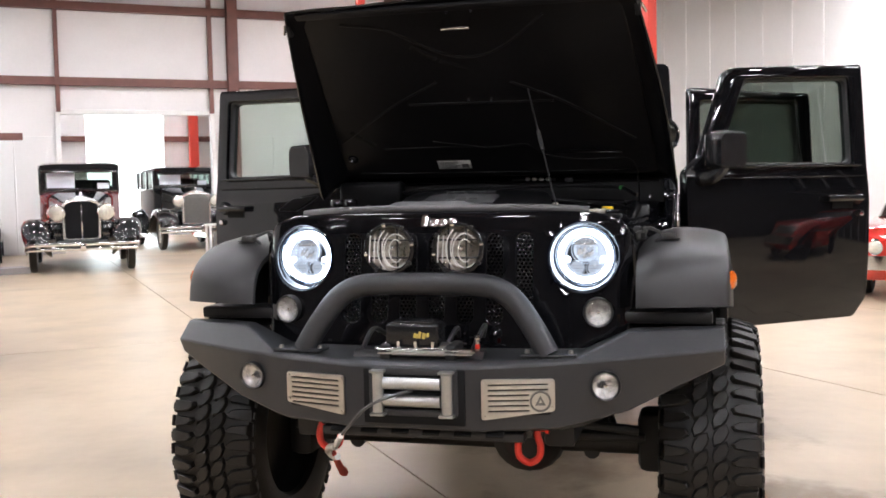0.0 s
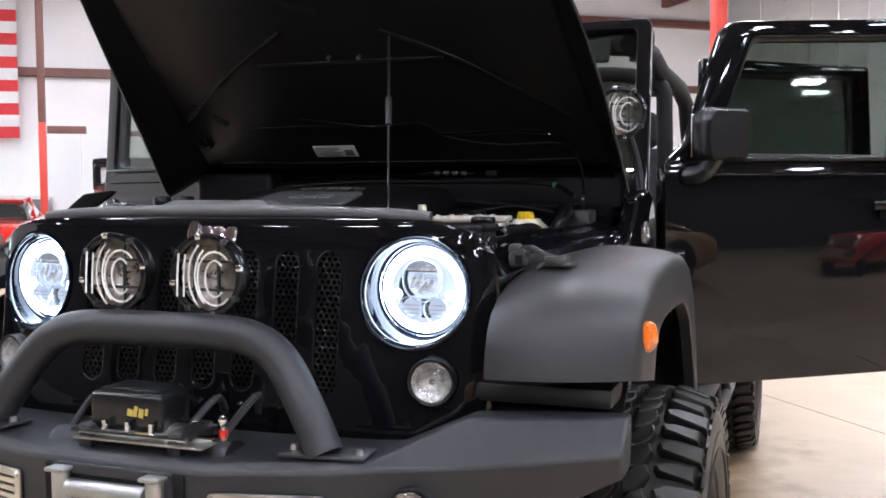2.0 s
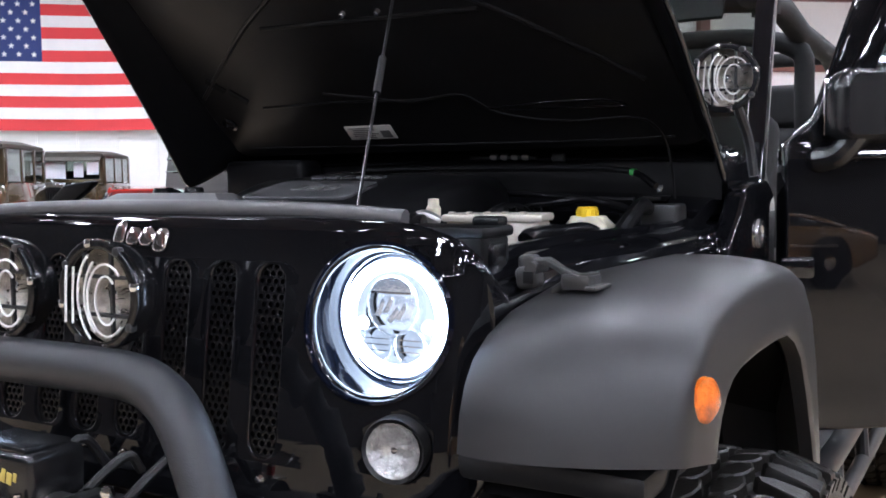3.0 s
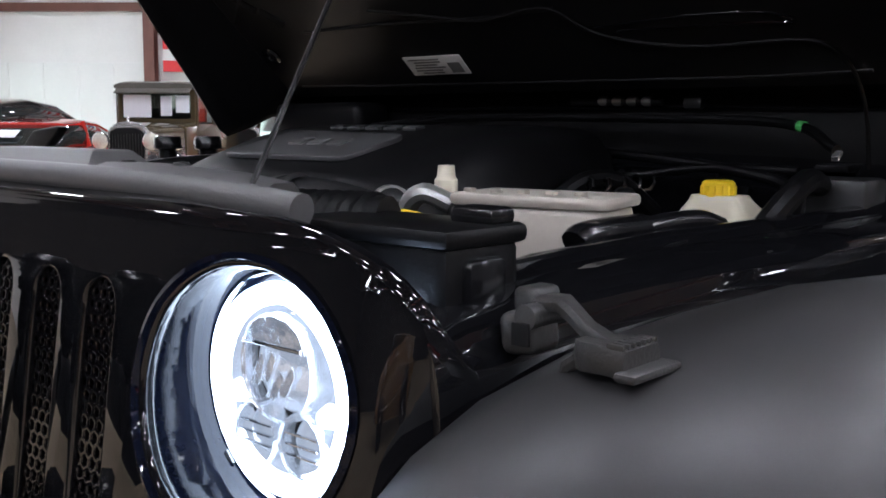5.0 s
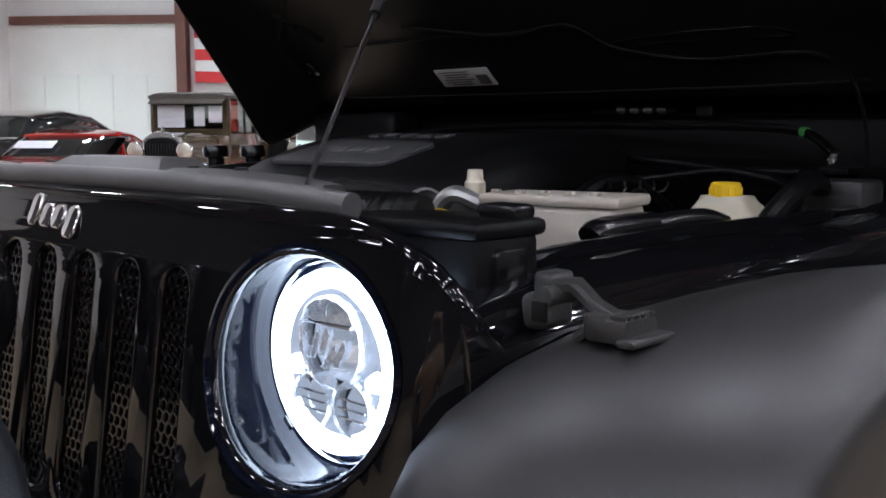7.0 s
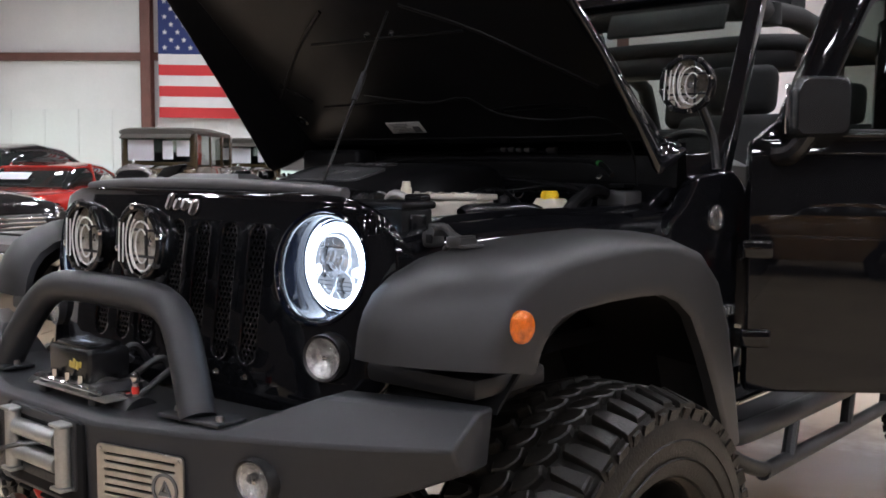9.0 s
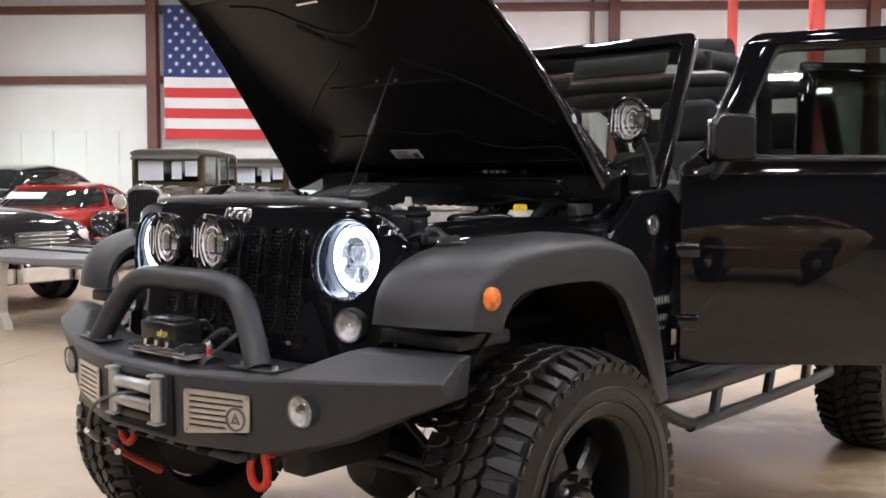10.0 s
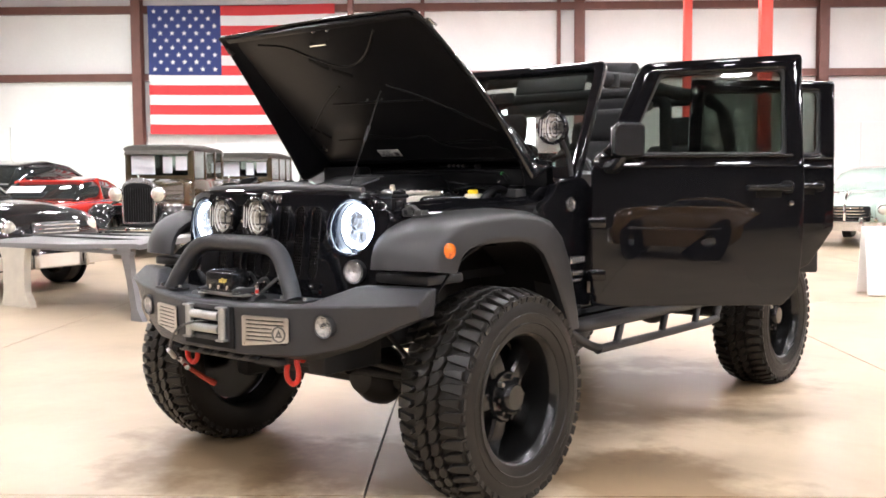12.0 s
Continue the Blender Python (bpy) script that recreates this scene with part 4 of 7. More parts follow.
    for k in range(5):
        w = 0.50 - 0.035 * abs(k - 1)
        part("grille_bar", tube(smooth_path([(-w, 0.03, 0.54 + 0.06 * k), (-w * 0.5, -0.035, 0.54 + 0.06 * k), (0, -0.055, 0.54 + 0.06 * k), (w * 0.5, -0.035, 0.54 + 0.06 * k), (w, 0.03, 0.54 + 0.06 * k)], 3), 0.016, 6), M_CHROME, c)
    part("grille_post", box(0, -0.06, 0.67, 0.05, 0.04, 0.36, 0.015), M_CHROME, c)
    part("hood_strip", tube(smooth_path([(0, 0.02, 0.93), (0, 0.2, 1.02), (0, 0.8, 1.105), (0, 1.45, 1.155)], 4), 0.014, 6), M_CHROME, c)
    part("hood_ornament", tube(smooth_path([(0, 0.02, 0.96), (0, 0.12, 1.04), (0, 0.36, 1.09)], 4), 0.024, 8), M_CHROME, c)
    return c


SIDE_V = Matrix(((0, 0, 1, 0), (1, 0, 0, 0), (0, 1, 0, 0), (0, 0, 0, 1)))
FRONT_V = Matrix(((1, 0, 0, 0), (0, 0, -1, 0), (0, 1, 0, 0), (0, 0, 0, 1)))
rounded_saloon(facing(-2.75, 17.0, 0.04, -1.0), P_MINT, "mint green rounded forties saloon with chrome bumper and grille")


# ---------------------------------------------------------------- removed hard top, sign board, small table
M_TOPGREY = mat("grey_textured_hardtop", (0.16, 0.155, 0.155), 0.4, vary=0.1, scale=5, bump=0.2, bump_scale=300)
M_TOPIN = mat("grey_hardtop_lining", (0.58, 0.54, 0.46), 0.7, vary=0.1, scale=8)


def hard_top():
    """A removed roof on its posts: thin curved shell, one wide pale rear post, slim dark front post."""
    c = tagged(empty("hard_top", at(-6.09, 3.33, 0) @ Matrix.Rotation(radians(4), 4, "Z")), "removed grey hard top with pale posts standing on the floor", "hard top")
    rings = []
    for x, lift in ((-1.5, -0.05), (-1.45, -0.02), (-0.6, 0), (0, 0.01), (0.6, 0.03), (1.1, 0.05), (1.18, 0.04)):
        rings.append([Vector((x, y, z + lift)) for y, z in ((-0.66, 0.655), (-0.65, 0.70), (-0.5, 0.73), (0, 0.75), (0.7, 0.74), (1.2, 0.72), (1.22, 0.66), (0.6, 0.69), (0, 0.70), (-0.6, 0.66))])
    part("roof_panel", loft(rings), M_TOPGREY, c, angle=40)
    for y in (-0.62,):
        part("front_post", loft([[Vector((x + dx, y + dy, z)) for dx, dy in ((-w, -0.03), (w, -0.03), (w, 0.03), (-w, 0.03))] for x, z, w in ((0.92, 0.70, 0.12), (0.95, 0.62, 0.06), (1.0, 0.4, 0.045), (1.06, 0.12, 0.05), (1.1, 0.0, 0.09))]), M_TOPGREY, c, "slim dark front post", 30)
        part("rear_post", loft([[Vector((x + dx, y + dy, z)) for dx, dy in ((-w, -0.04), (w, -0.04), (w, 0.04), (-w, 0.04))] for x, z, w in ((-1.0, 0.64, 0.26), (-0.98, 0.5, 0.2), (-0.98, 0.16, 0.2), (-0.96, 0.06, 0.25), (-0.96, 0.0, 0.27))]), M_TOPIN, c, "wide pale rear post", 30)
        part("header_trim", box(-0.1, y, 0.655, 2.3, 0.05, 0.035, 0.01), M_TOPGREY, c)
    for y in (-0.4, 0.1, 0.6):
        part("roof_rail", box(-0.1, y, 0.765, 2.2, 0.035, 0.02, 0.006), M_CHASSIS, c)
    part("header_bow", box(1.0, 0.25, 0.73, 0.05, 1.7, 0.03, 0.008), M_OXIDE, c)


hard_top()
sign = tagged(empty("floor_sign", at(-0.07, 9.1, 0) @ Matrix.Rotation(radians(32), 4, "Z")), "white folding sign board standing on the floor", "sign")
part("board", box(0.35, 0, 0.395, 0.7, 0.03, 0.79, 0.01, rot=Matrix.Rotation(-0.18, 4, "X")), M_WHITEPAINT, sign)
part("rear_board", box(0.35, 0.28, 0.395, 0.7, 0.03, 0.79, 0.01, rot=Matrix.Rotation(0.18, 4, "X")), M_WHITEPAINT, sign)
table = tagged(empty("small_table", at(-9.5, 17.15, 0) @ BUILD), "small white table by the gate", "table")
part("tabletop", box(0, 0, 0.7, 0.9, 0.6, 0.04, 0.01), M_WHITEPAINT, table)
for x in (-0.4, 0.4):
    for y in (-0.25, 0.25):
        part("leg", box(x, y, 0.34, 0.05, 0.05, 0.68, 0.008), M_WHITEPAINT, table)


# ================================================================ the car
car = tagged(empty("off_road_car"), "glossy black lifted off-road car, hood and doors open", "car")


def mirrored(fn):
    for s in (-1, 1):
        fn(s)


# ---- wheels
TREAD = {}


def tread_block(kind):
    """One rubber lug, z up from the carcass; the outer edge lies towards -x."""
    if kind == "mid":
        loop = [(-0.020, -0.046), (0.004, -0.034), (0.020, -0.008), (0.026, 0.018), (0.021, 0.046), (-0.003, 0.036), (-0.020, 0.01), (-0.027, -0.018)]
        h = 0.02
    else:
        L = 0.029 if kind == "edge_a" else 0.024
        o = -0.04 if kind == "edge_a" else -0.028
        loop = [(o, -L), (0.0, -L * 0.95), (0.03, -L * 0.8), (0.052, -L * 0.1), (0.044, L * 0.6), (0.012, L * 0.75), (o, L)]
        h = 0.017
    tilt_ = 0.0 if kind == "mid" else 0.28
    loop = [(x, y * 0.8) for x, y in loop]
    lo = [Vector((x * 1.06, y * 1.06, -0.012 + x * tilt_)) for x, y in loop]
    mid = [Vector((x * 0.98, y * 0.98, h - 0.004 + x * tilt_)) for x, y in loop]
    hi = [Vector((x * 0.86, y * 0.84, h + x * tilt_)) for x, y in loop]
    return loft([lo, mid, hi])


def wheel(x, y, s, steer, front):
    w = part("wheel", lathe([(0.115, 0.02), (0.112, 0.055), (0.104, 0.068), (0.07, 0.07), (0.064, 0.10), (0.052, 0.112), (0.0, 0.114)], 28, "x"), M_RIM, car, "gloss black alloy wheel with a large mud tyre")
    w.matrix_basis = Matrix.Translation((x, y, 0.443)) @ Matrix.Rotation(radians(steer), 4, "Z") @ Matrix.Rotation(0 if s > 0 else math.pi, 4, "Z") @ Matrix.Diagonal((1, 0.972, 0.972, 1))
    prof = [(0.272, -0.13), (0.285, -0.15), (0.315, -0.162), (0.365, -0.166), (0.41, -0.16), (0.436, -0.146), (0.444, -0.1),
            (0.446, 0), (0.444, 0.1), (0.436, 0.146), (0.41, 0.16), (0.365, 0.166), (0.315, 0.162), (0.285, 0.15), (0.272, 0.13)]
    t = lathe(prof, 48, "x")
    stuff = None if front else bmesh.new()
    n = 50
    for k in range(n):
        for row, off in enumerate((-0.118, -0.031, 0.031, 0.118)):
            a = 2 * math.pi * (k + (0.5 if row % 2 else 0.0)) / n
            edge = row in (0, 3)
            m = Matrix.Rotation(a, 4, "X") @ at(off, 0, 0.4395 if edge else 0.446) @ Matrix.Rotation(0 if row < 2 else math.pi, 4, "Z")
            big = "edge_b" if edge and k % 2 else "edge_a" if edge else "mid"
            if front:
                if big not in TREAD:
                    TREAD[big] = part("tread_block", tread_block(big), M_RUBBER, w, matrix=None, angle=25)
                    o = TREAD[big]
                else:
                    o = new("tread_block", TREAD[big].data)
                    o.parent = w
                o.matrix_basis = m
            else:
                blk = tread_block(big)
                blk.transform(m)
                join(stuff, blk)
    if stuff is not None:
        tagged(part("tread", stuff, M_RUBBER, w, angle=25), kind="stuff")
    for k in range(n):
        for sgn in (-1, 1):
            a = 2 * math.pi * (k + (0.5 if sgn > 0 else 0)) / n
            lug = bmesh.new()
            bmesh.ops.create_cube(lug, size=1)
            bmesh.ops.scale(lug, vec=(0.006, 0.04 if k % 2 else 0.024, 0.05), verts=lug.verts)
            lug.transform(Matrix.Rotation(a, 4, "X") @ at(sgn * 0.157, 0, 0.41) @ Matrix.Rotation(radians(sgn * 14), 4, "Y"))
            join(t, lug)
    for r in (0.325, 0.365):
        lathe([(r - 0.003, 0.163), (r, 0.1685), (r + 0.003, 0.166)], 48, "x", bm=t)
    part("tyre", t, M_RUBBER, w, "worn black mud tyre with chunky lugs", 30)
    rim = lathe([(0.272, -0.13), (0.262, -0.11), (0.255, -0.02), (0.25, 0.04), (0.252, 0.1), (0.262, 0.128), (0.276, 0.142), (0.286, 0.146), (0.288, 0.134), (0.272, 0.126)], 48, "x")
    lathe([(0.0, -0.04), (0.252, -0.05)], 32, "x", bm=rim)
    part("rim", rim, M_RIM, w)
    for k in range(5):
        a = 2 * math.pi * k / 5 + 0.35
        ring = []
        for r, hw, zz in ((0.04, 0.075, 0.05), (0.10, 0.09, 0.056), (0.17, 0.095, 0.05), (0.22, 0.105, 0.04), (0.252, 0.125, 0.03)):
            ring.append([Vector((zz - 0.012, -hw / 2, r)), Vector((zz, -hw / 2 + 0.012, r)), Vector((zz, hw / 2 - 0.012, r)), Vector((zz - 0.012, hw / 2, r)), Vector((zz - 0.05, hw / 2 + 0.004, r)), Vector((zz - 0.05, -hw / 2 - 0.004, r))])
        part("spoke", loft(ring), M_RIM, w, matrix=Matrix.Rotation(a, 4, "X"))
    for k in range(8):
        a = 2 * math.pi * k / 8
        b = lathe([(0.0, 0.092), (0.009, 0.09), (0.012, 0.082), (0.012, 0.04)], 10, "x")
        part("lug_nut", b, M_STEEL if k == 1 else M_RIM, w, matrix=Matrix.Rotation(a, 4, "X") @ at(0, 0, 0.087))


for s in (-1, 1):
    wheel(0.88 * s, 0.668, s, 0, s > 0)
    wheel(0.82 * s, 3.75, s, 0, False)


# ---- front bumper: folded plate shell, one half lofted and mirrored
def bumper():
    # stations along x: top-front, top-back, front-upper edge, front-lower edge, bottom-back (y, z)
    st = [
        (0.00, (0.10, 0.868), (-0.105, 0.856), (-0.125, 0.845), (-0.118, 0.650), (-0.02, 0.625)),
        (0.205, (0.10, 0.868), (-0.105, 0.856), (-0.125, 0.845), (-0.118, 0.650), (-0.02, 0.625)),
        (0.44, (0.12, 0.868), (-0.05, 0.866), (-0.066, 0.852), (-0.055, 0.655), (0.03, 0.63)),
        (0.50, (0.14, 0.868), (-0.03, 0.868), (-0.045, 0.856), (-0.03, 0.665), (0.05, 0.64)),
        (0.645, (0.15, 0.934), (0.088, 0.932), (0.0, 0.862), (0.03, 0.70), (0.11, 0.69)),
        (0.79, (0.19, 0.936), (0.135, 0.934), (0.06, 0.868), (0.09, 0.765), (0.16, 0.765)),
        (0.926, (0.235, 0.932), (0.20, 0.93), (0.125, 0.874), (0.155, 0.825), (0.22, 0.83)),
    ]
    bm = bmesh.new()
    for s in (-1, 1):
        rings = [[Vector((s * x, y, z)) for y, z in pts] for x, *pts in st]
        loft(rings, caps=False, closed=False, bm=bm)
        last = [Vector((s * 0.926, y, z)) for y, z in st[-1][1:]]
        bm.faces.new([bm.verts.new(v) for v in last])
    bmesh.ops.remove_doubles(bm, verts=bm.verts, dist=1e-4)
    recalc(bm)
    return bm


b = bumper()
bumper_ob = part("bumper", b, M_POWDER, car, "matte black textured steel winch bumper", 18)
mod = bumper_ob.modifiers.new("edge", "BEVEL")
mod.width, mod.segments, mod.limit_method, mod.angle_limit = 0.006, 2, "ANGLE", radians(20)
sol = bumper_ob.modifiers.new("thick", "SOLIDIFY")
sol.thickness, sol.offset = 0.005, -1
# mouth and drain slots are dark sheets on the plate, shade in their colour
part("winch_mouth", box(0.008, -0.126, 0.752, 0.32, 0.012, 0.17, 0.004), M_RECESSBLACK, bumper_ob)
skid = box(0, 0.04, 0.615, 0.66, 0.16, 0.03, 0.008)
part("skid_plate", skid, M_POWDER, bumper_ob)
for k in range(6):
    part("drain_slot", box(-0.25 + k * 0.1, -0.088, 0.637, 0.055, 0.03, 0.008, 0.003, rot=Matrix.Rotation(0.5, 4, "X")), M_RECESSBLACK, bumper_ob)


def end_slot(s):
    """Slotted brushed plate beside the winch."""
    a, c = Vector((s * 0.218, -0.122, 0)), Vector((s * 0.430, -0.068, 0))
    d = (c - a)
    L = d.length
    ang = math.atan2(d.y, d.x)
    m = Matrix.Translation((a.x, a.y - 0.004, 0.0)) @ Matrix.Rotation(ang if s > 0 else ang - math.pi, 4, "Z") @ FRONT
    z0 = 0.700 if s > 0 else 0.700
    sg = 1 if s > 0 else -1
    outer = soften([(0, z0 - 0.012), (sg * L, z0 + 0.012), (sg * L, 0.808), (0, 0.81)], 0.01)
    outer = [(x if sg > 0 else -(-x), y) for x, y in outer]
    holes = []
    for k in range(6):
        z = 0.793 - k * 0.0158
        x0, x1 = (0.018, L - (0.018 if k < 2 or s < 0 else 0.075))
        holes.append([(sg * x, y) for x, y in rounded(x0, z - 0.0035, x1, z + 0.0035, 0.0033, 3)])
    p = plate([outer] + holes, 0.006, 0.001)
    ob = part("slotted_plate", p, M_STEEL, bumper_ob, "brushed steel slotted plate", matrix=m)
    # dark sheet behind the slots stands in for the shade inside
    back = plate([[(sg * x, y) for x, y in rounded(0.012, 0.7, L - 0.012, 0.8, 0.005)]], 0.002)
    part("slot_backing", back, M_RECESSBLACK, ob, matrix=m @ at(0, 0, -0.0035))
    for x, z in ((0.009, 0.697), (0.009, 0.801), (L - 0.009, 0.722), (L - 0.009, 0.799)):
        part("bolt", lathe([(0, 0.004), (0.004, 0.003), (0.005, 0)], 8, "z"), M_STEEL, ob, matrix=m @ at(sg * x, z, 0.003))
    if s > 0:                                     # round emblem, a plain ring and triangle
        cx, cz = L - 0.043, 0.742
        part("emblem", plate([circle(cx, cz, 0.032), circle(cx, cz, 0.026)], 0.004), M_INK, ob, matrix=m @ at(0, 0, 0.004))
        part("emblem_mark", plate([[(cx - 0.016, cz - 0.012), (cx + 0.016, cz - 0.012), (cx, cz + 0.018)], [(cx - 0.006, cz - 0.005), (cx + 0.006, cz - 0.005), (cx, cz + 0.006)]], 0.004), M_INK, ob, matrix=m @ at(0, 0, 0.004))


mirrored(end_slot)


def round_lamp(name, x, y, z, r, yaw, tilt=0.0, label=""):
    m = at(x, y, z) @ Matrix.Rotation(yaw, 4, "Z") @ Matrix.Rotation(tilt, 4, "X")
    ob = part(name, lathe([(r * 1.0, 0.004), (r * 1.08, -0.002), (r * 1.14, -0.005), (r * 1.18, 0.0), (r * 1.16, 0.045)], 32), M_PLASTIC, car, label, matrix=m)
    part("reflector", lathe([(0, 0.016), (r * 0.3, 0.015), (r * 0.7, 0.009), (r, -0.002)], 24), M_REFLECTOR, ob, matrix=m)
    part("bulb", lathe([(0, 0.0), (r * 0.12, 0.002), (r * 0.14, 0.015)], 12), M_CHROME, ob, matrix=m)
    ln = part("lens", lathe([(0, -0.012), (r * 0.5, -0.010), (r * 0.85, -0.005), (r, 0.0)], 32), M_LENS, ob, matrix=m)
    ln.visible_shadow = False
    return ob


for s in (-1, 1):
    round_lamp("fog_lamp", s * 0.576, -0.024, 0.781, 0.039, s * radians(8), radians(4), "round clear fog lamp in the bumper")
    round_lamp("turn_lamp", s * 0.536, 0.185, 0.976, 0.041, s * radians(12), 0, "round clear turn signal lamp")

# hoop over the winch
hoop = smooth_path([(-0.392, -0.02, 0.87), (-0.345, -0.005, 0.95), (-0.285, 0.015, 1.032), (-0.222, 0.025, 1.07), (-0.14, 0.03, 1.08), (0, 0.03, 1.081),
                    (0.145, 0.03, 1.08), (0.23, 0.025, 1.07), (0.295, 0.015, 1.032), (0.358, -0.005, 0.95), (0.405, -0.02, 0.87)], 6)
hoop_ob = part("bumper_hoop", tube(hoop, 0.036, 20), M_POWDER, car, "matte black tube hoop above the winch")
for s in (-1, 1):
    part("foot_plate", box(s * 0.405, -0.012, 0.872, 0.17, 0.075, 0.008, 0.003, rot=Matrix.Rotation(s * 0.12, 4, "Z")), M_POWDER, hoop_ob)
    for dx in (-0.065, 0.068):
        part("bolt", lathe([(0, 0.012), (0.007, 0.011), (0.009, 0.0)], 8, "z"), M_STEEL, hoop_ob, matrix=at(s * 0.405 + dx, -0.02, 0.875))

# winch with control box
winch = part("winch", tube([(-0.21, -0.02, 0.835), (0.21, -0.02, 0.835)], 0.045, 20), M_PLASTIC, car, "black electric winch with a steel cable")
part("drum", tube([(-0.09, -0.02, 0.87), (0.1, -0.02, 0.87)], 0.034, 16), M_STEEL, winch)
for x in (-0.1, 0.11):
    part("end_housing", box(x, -0.02, 0.862, 0.035, 0.12, 0.08, 0.01), M_PLASTIC, winch)
cb = part("control_box", box(-0.015, -0.01, 0.927, 0.172, 0.1, 0.076, 0.010, 3), M_PLASTICGLOSS, winch, "black control box with gold print")
part("box_lid", box(-0.015, -0.01, 0.967, 0.13, 0.085, 0.012, 0.005), M_PLASTICGLOSS, cb)
for k, (w, h) in enumerate(((0.018, 0.02), (0.012, 0.03), (0.016, 0.026), (0.01, 0.02))):
    part("print_bar", box(-0.002 + k * 0.013, -0.0605, 0.928 + 0.003 * (k % 2), w * 0.75, 0.002, h * 0.7, 0.001, rot=Matrix.Rotation(0.2, 4, "Y")), M_GOLD, cb)
part("tie_bar", tube([(-0.13, -0.075, 0.888), (0.14, -0.075, 0.888)], 0.006, 8), M_CHROME, winch)
part("tie_bar", tube([(-0.13, 0.03, 0.892), (0.14, 0.03, 0.892)], 0.006, 8), M_CHROME, winch)
for x in (-0.055, 0.0, 0.055):
    part("stud", tube([(x, -0.07, 0.885), (x, -0.07, 0.912)], 0.006, 8), M_CHROME, winch)
part("winch_tray", box(0.03, -0.06, 0.876, 0.30, 0.055, 0.004, 0.0015), M_STEEL, winch, "bright steel winch tray")
part("winch_tray", box(0.12, -0.025, 0.882, 0.10, 0.03, 0.01, 0.003), M_CHROME, winch)
part("clutch_lever", tube([(0.185, -0.02, 0.87), (0.185, -0.02, 0.915)], 0.006, 8), M_STEEL, winch)
part("lever_knob", lathe([(0, 0.014), (0.008, 0.01), (0.011, 0), (0.008, -0.01), (0, -0.014)], 12, "z"), M_CHROME, winch, matrix=at(0.185, -0.02, 0.918))
part("lever_grip", tube([(0.185, -0.02, 0.885), (0.185, -0.02, 0.9)], 0.008, 8), M_RED, winch)
for k in range(5):
    y0 = 0.06 + 0.012 * k
    part("cable", tube(smooth_path([(-0.2 + k * 0.09, 0.0, 0.87), (-0.18 + k * 0.09, y0, 0.93 + 0.01 * (k % 3)), (-0.15 + k * 0.08, 0.13, 0.9)], 5), 0.008, 8), M_PLASTIC, winch)

# roller fairlead, cable and hook
fl_ob = part("roller_fairlead", plate([rounded(-0.13, 0.695, 0.145, 0.838, 0.01), rounded(-0.10, 0.712, 0.115, 0.822, 0.01)], 0.012, 0.002), M_POWDER, car, "roller fairlead with zinc rollers", matrix=at(0, -0.130, 0) @ FRONT)
for z in (0.795, 0.742):
    part("roller", tube([(-0.082, -0.143, z), (0.097, -0.143, z)], 0.0185, 20), M_ZINC, fl_ob)
for x in (-0.1, 0.116):
    part("roller", tube([(x, -0.145, 0.705), (x, -0.145, 0.826)], 0.017, 20), M_ZINC, fl_ob)
    for z in (0.70, 0.832):
        part("roller_bracket", box(x, -0.14, z, 0.046, 0.05, 0.008, 0.003), M_ZINC, fl_ob)
part("winch_cable", tube(smooth_path([(0.02, -0.10, 0.77), (-0.03, -0.17, 0.768), (-0.12, -0.195, 0.73), (-0.2, -0.175, 0.65), (-0.25, -0.12, 0.59), (-0.27, -0.08, 0.572)], 6), 0.005, 8), M_CHROMEDARK, fl_ob, "steel winch cable")
part("cable_sleeve", tube([(-0.215, -0.172, 0.632), (-0.252, -0.117, 0.588)], 0.0095, 8), M_ALU, fl_ob)
part("cable_hook", tube(smooth_path([(-0.272, -0.075, 0.57), (-0.30, -0.05, 0.562), (-0.318, -0.02, 0.54), (-0.30, -0.015, 0.522), (-0.28, -0.035, 0.528)], 5), 0.011, 10), M_STEEL, fl_ob, "steel cable hook")
strap = smooth_path([(-0.29, -0.04, 0.54), (-0.305, 0.02, 0.50), (-0.32, 0.09, 0.455), (-0.329, 0.15, 0.42)], 4)
part("pull_strap", tube(strap, [0.008, 0.009, 0.01, 0.011, 0.011, 0.011, 0.012, 0.012, 0.012, 0.013, 0.015, 0.016, 0.014][:len(strap)], 8), M_REDSTRAP, fl_ob, "red pull strap")


def shackle(s):
    c = Vector((s * 0.332, 0.035, 0.608 if s > 0 else 0.622))
    path = [c + Vector((-0.026, 0, 0.03)), c + Vector((-0.026, 0, 0.0)), c + Vector((-0.036, 0, -0.035)), c + Vector((-0.03, 0, -0.07)), c + Vector((0, 0, -0.088)),
            c + Vector((0.03, 0, -0.07)), c + Vector((0.036, 0, -0.035)), c + Vector((0.026, 0, 0.0)), c + Vector((0.026, 0, 0.03))]
    ob = part("shackle", tube(smooth_path(path, 4), 0.0115, 10), M_RED, car, "red bow shackle")
    part("pin", tube([c + Vector((-0.05, 0, 0.025)), c + Vector((0.055, 0, 0.025))], 0.012, 10), M_RED, ob)
    part("pin_head", lathe([(0.011, -0.006), (0.019, -0.005), (0.019, 0.005), (0.011, 0.006)], 12, "x"), M_RED, ob, matrix=at(c.x + s * 0.058, c.y, c.z + 0.025))
    part("shackle_mount", box(c.x, c.y + 0.01, c.z + 0.04, 0.03, 0.09, 0.08, 0.006), M_POWDER, ob)


mirrored(shackle)

# ---- grille
GZ = [(0.84, 0.166), (0.97, 0.180), (1.16, 0.205), (1.22, 0.214), (1.25, 0.221), (1.285, 0.230), (1.299, 0.237), (1.305, 0.248), (1.308, 0.266)]


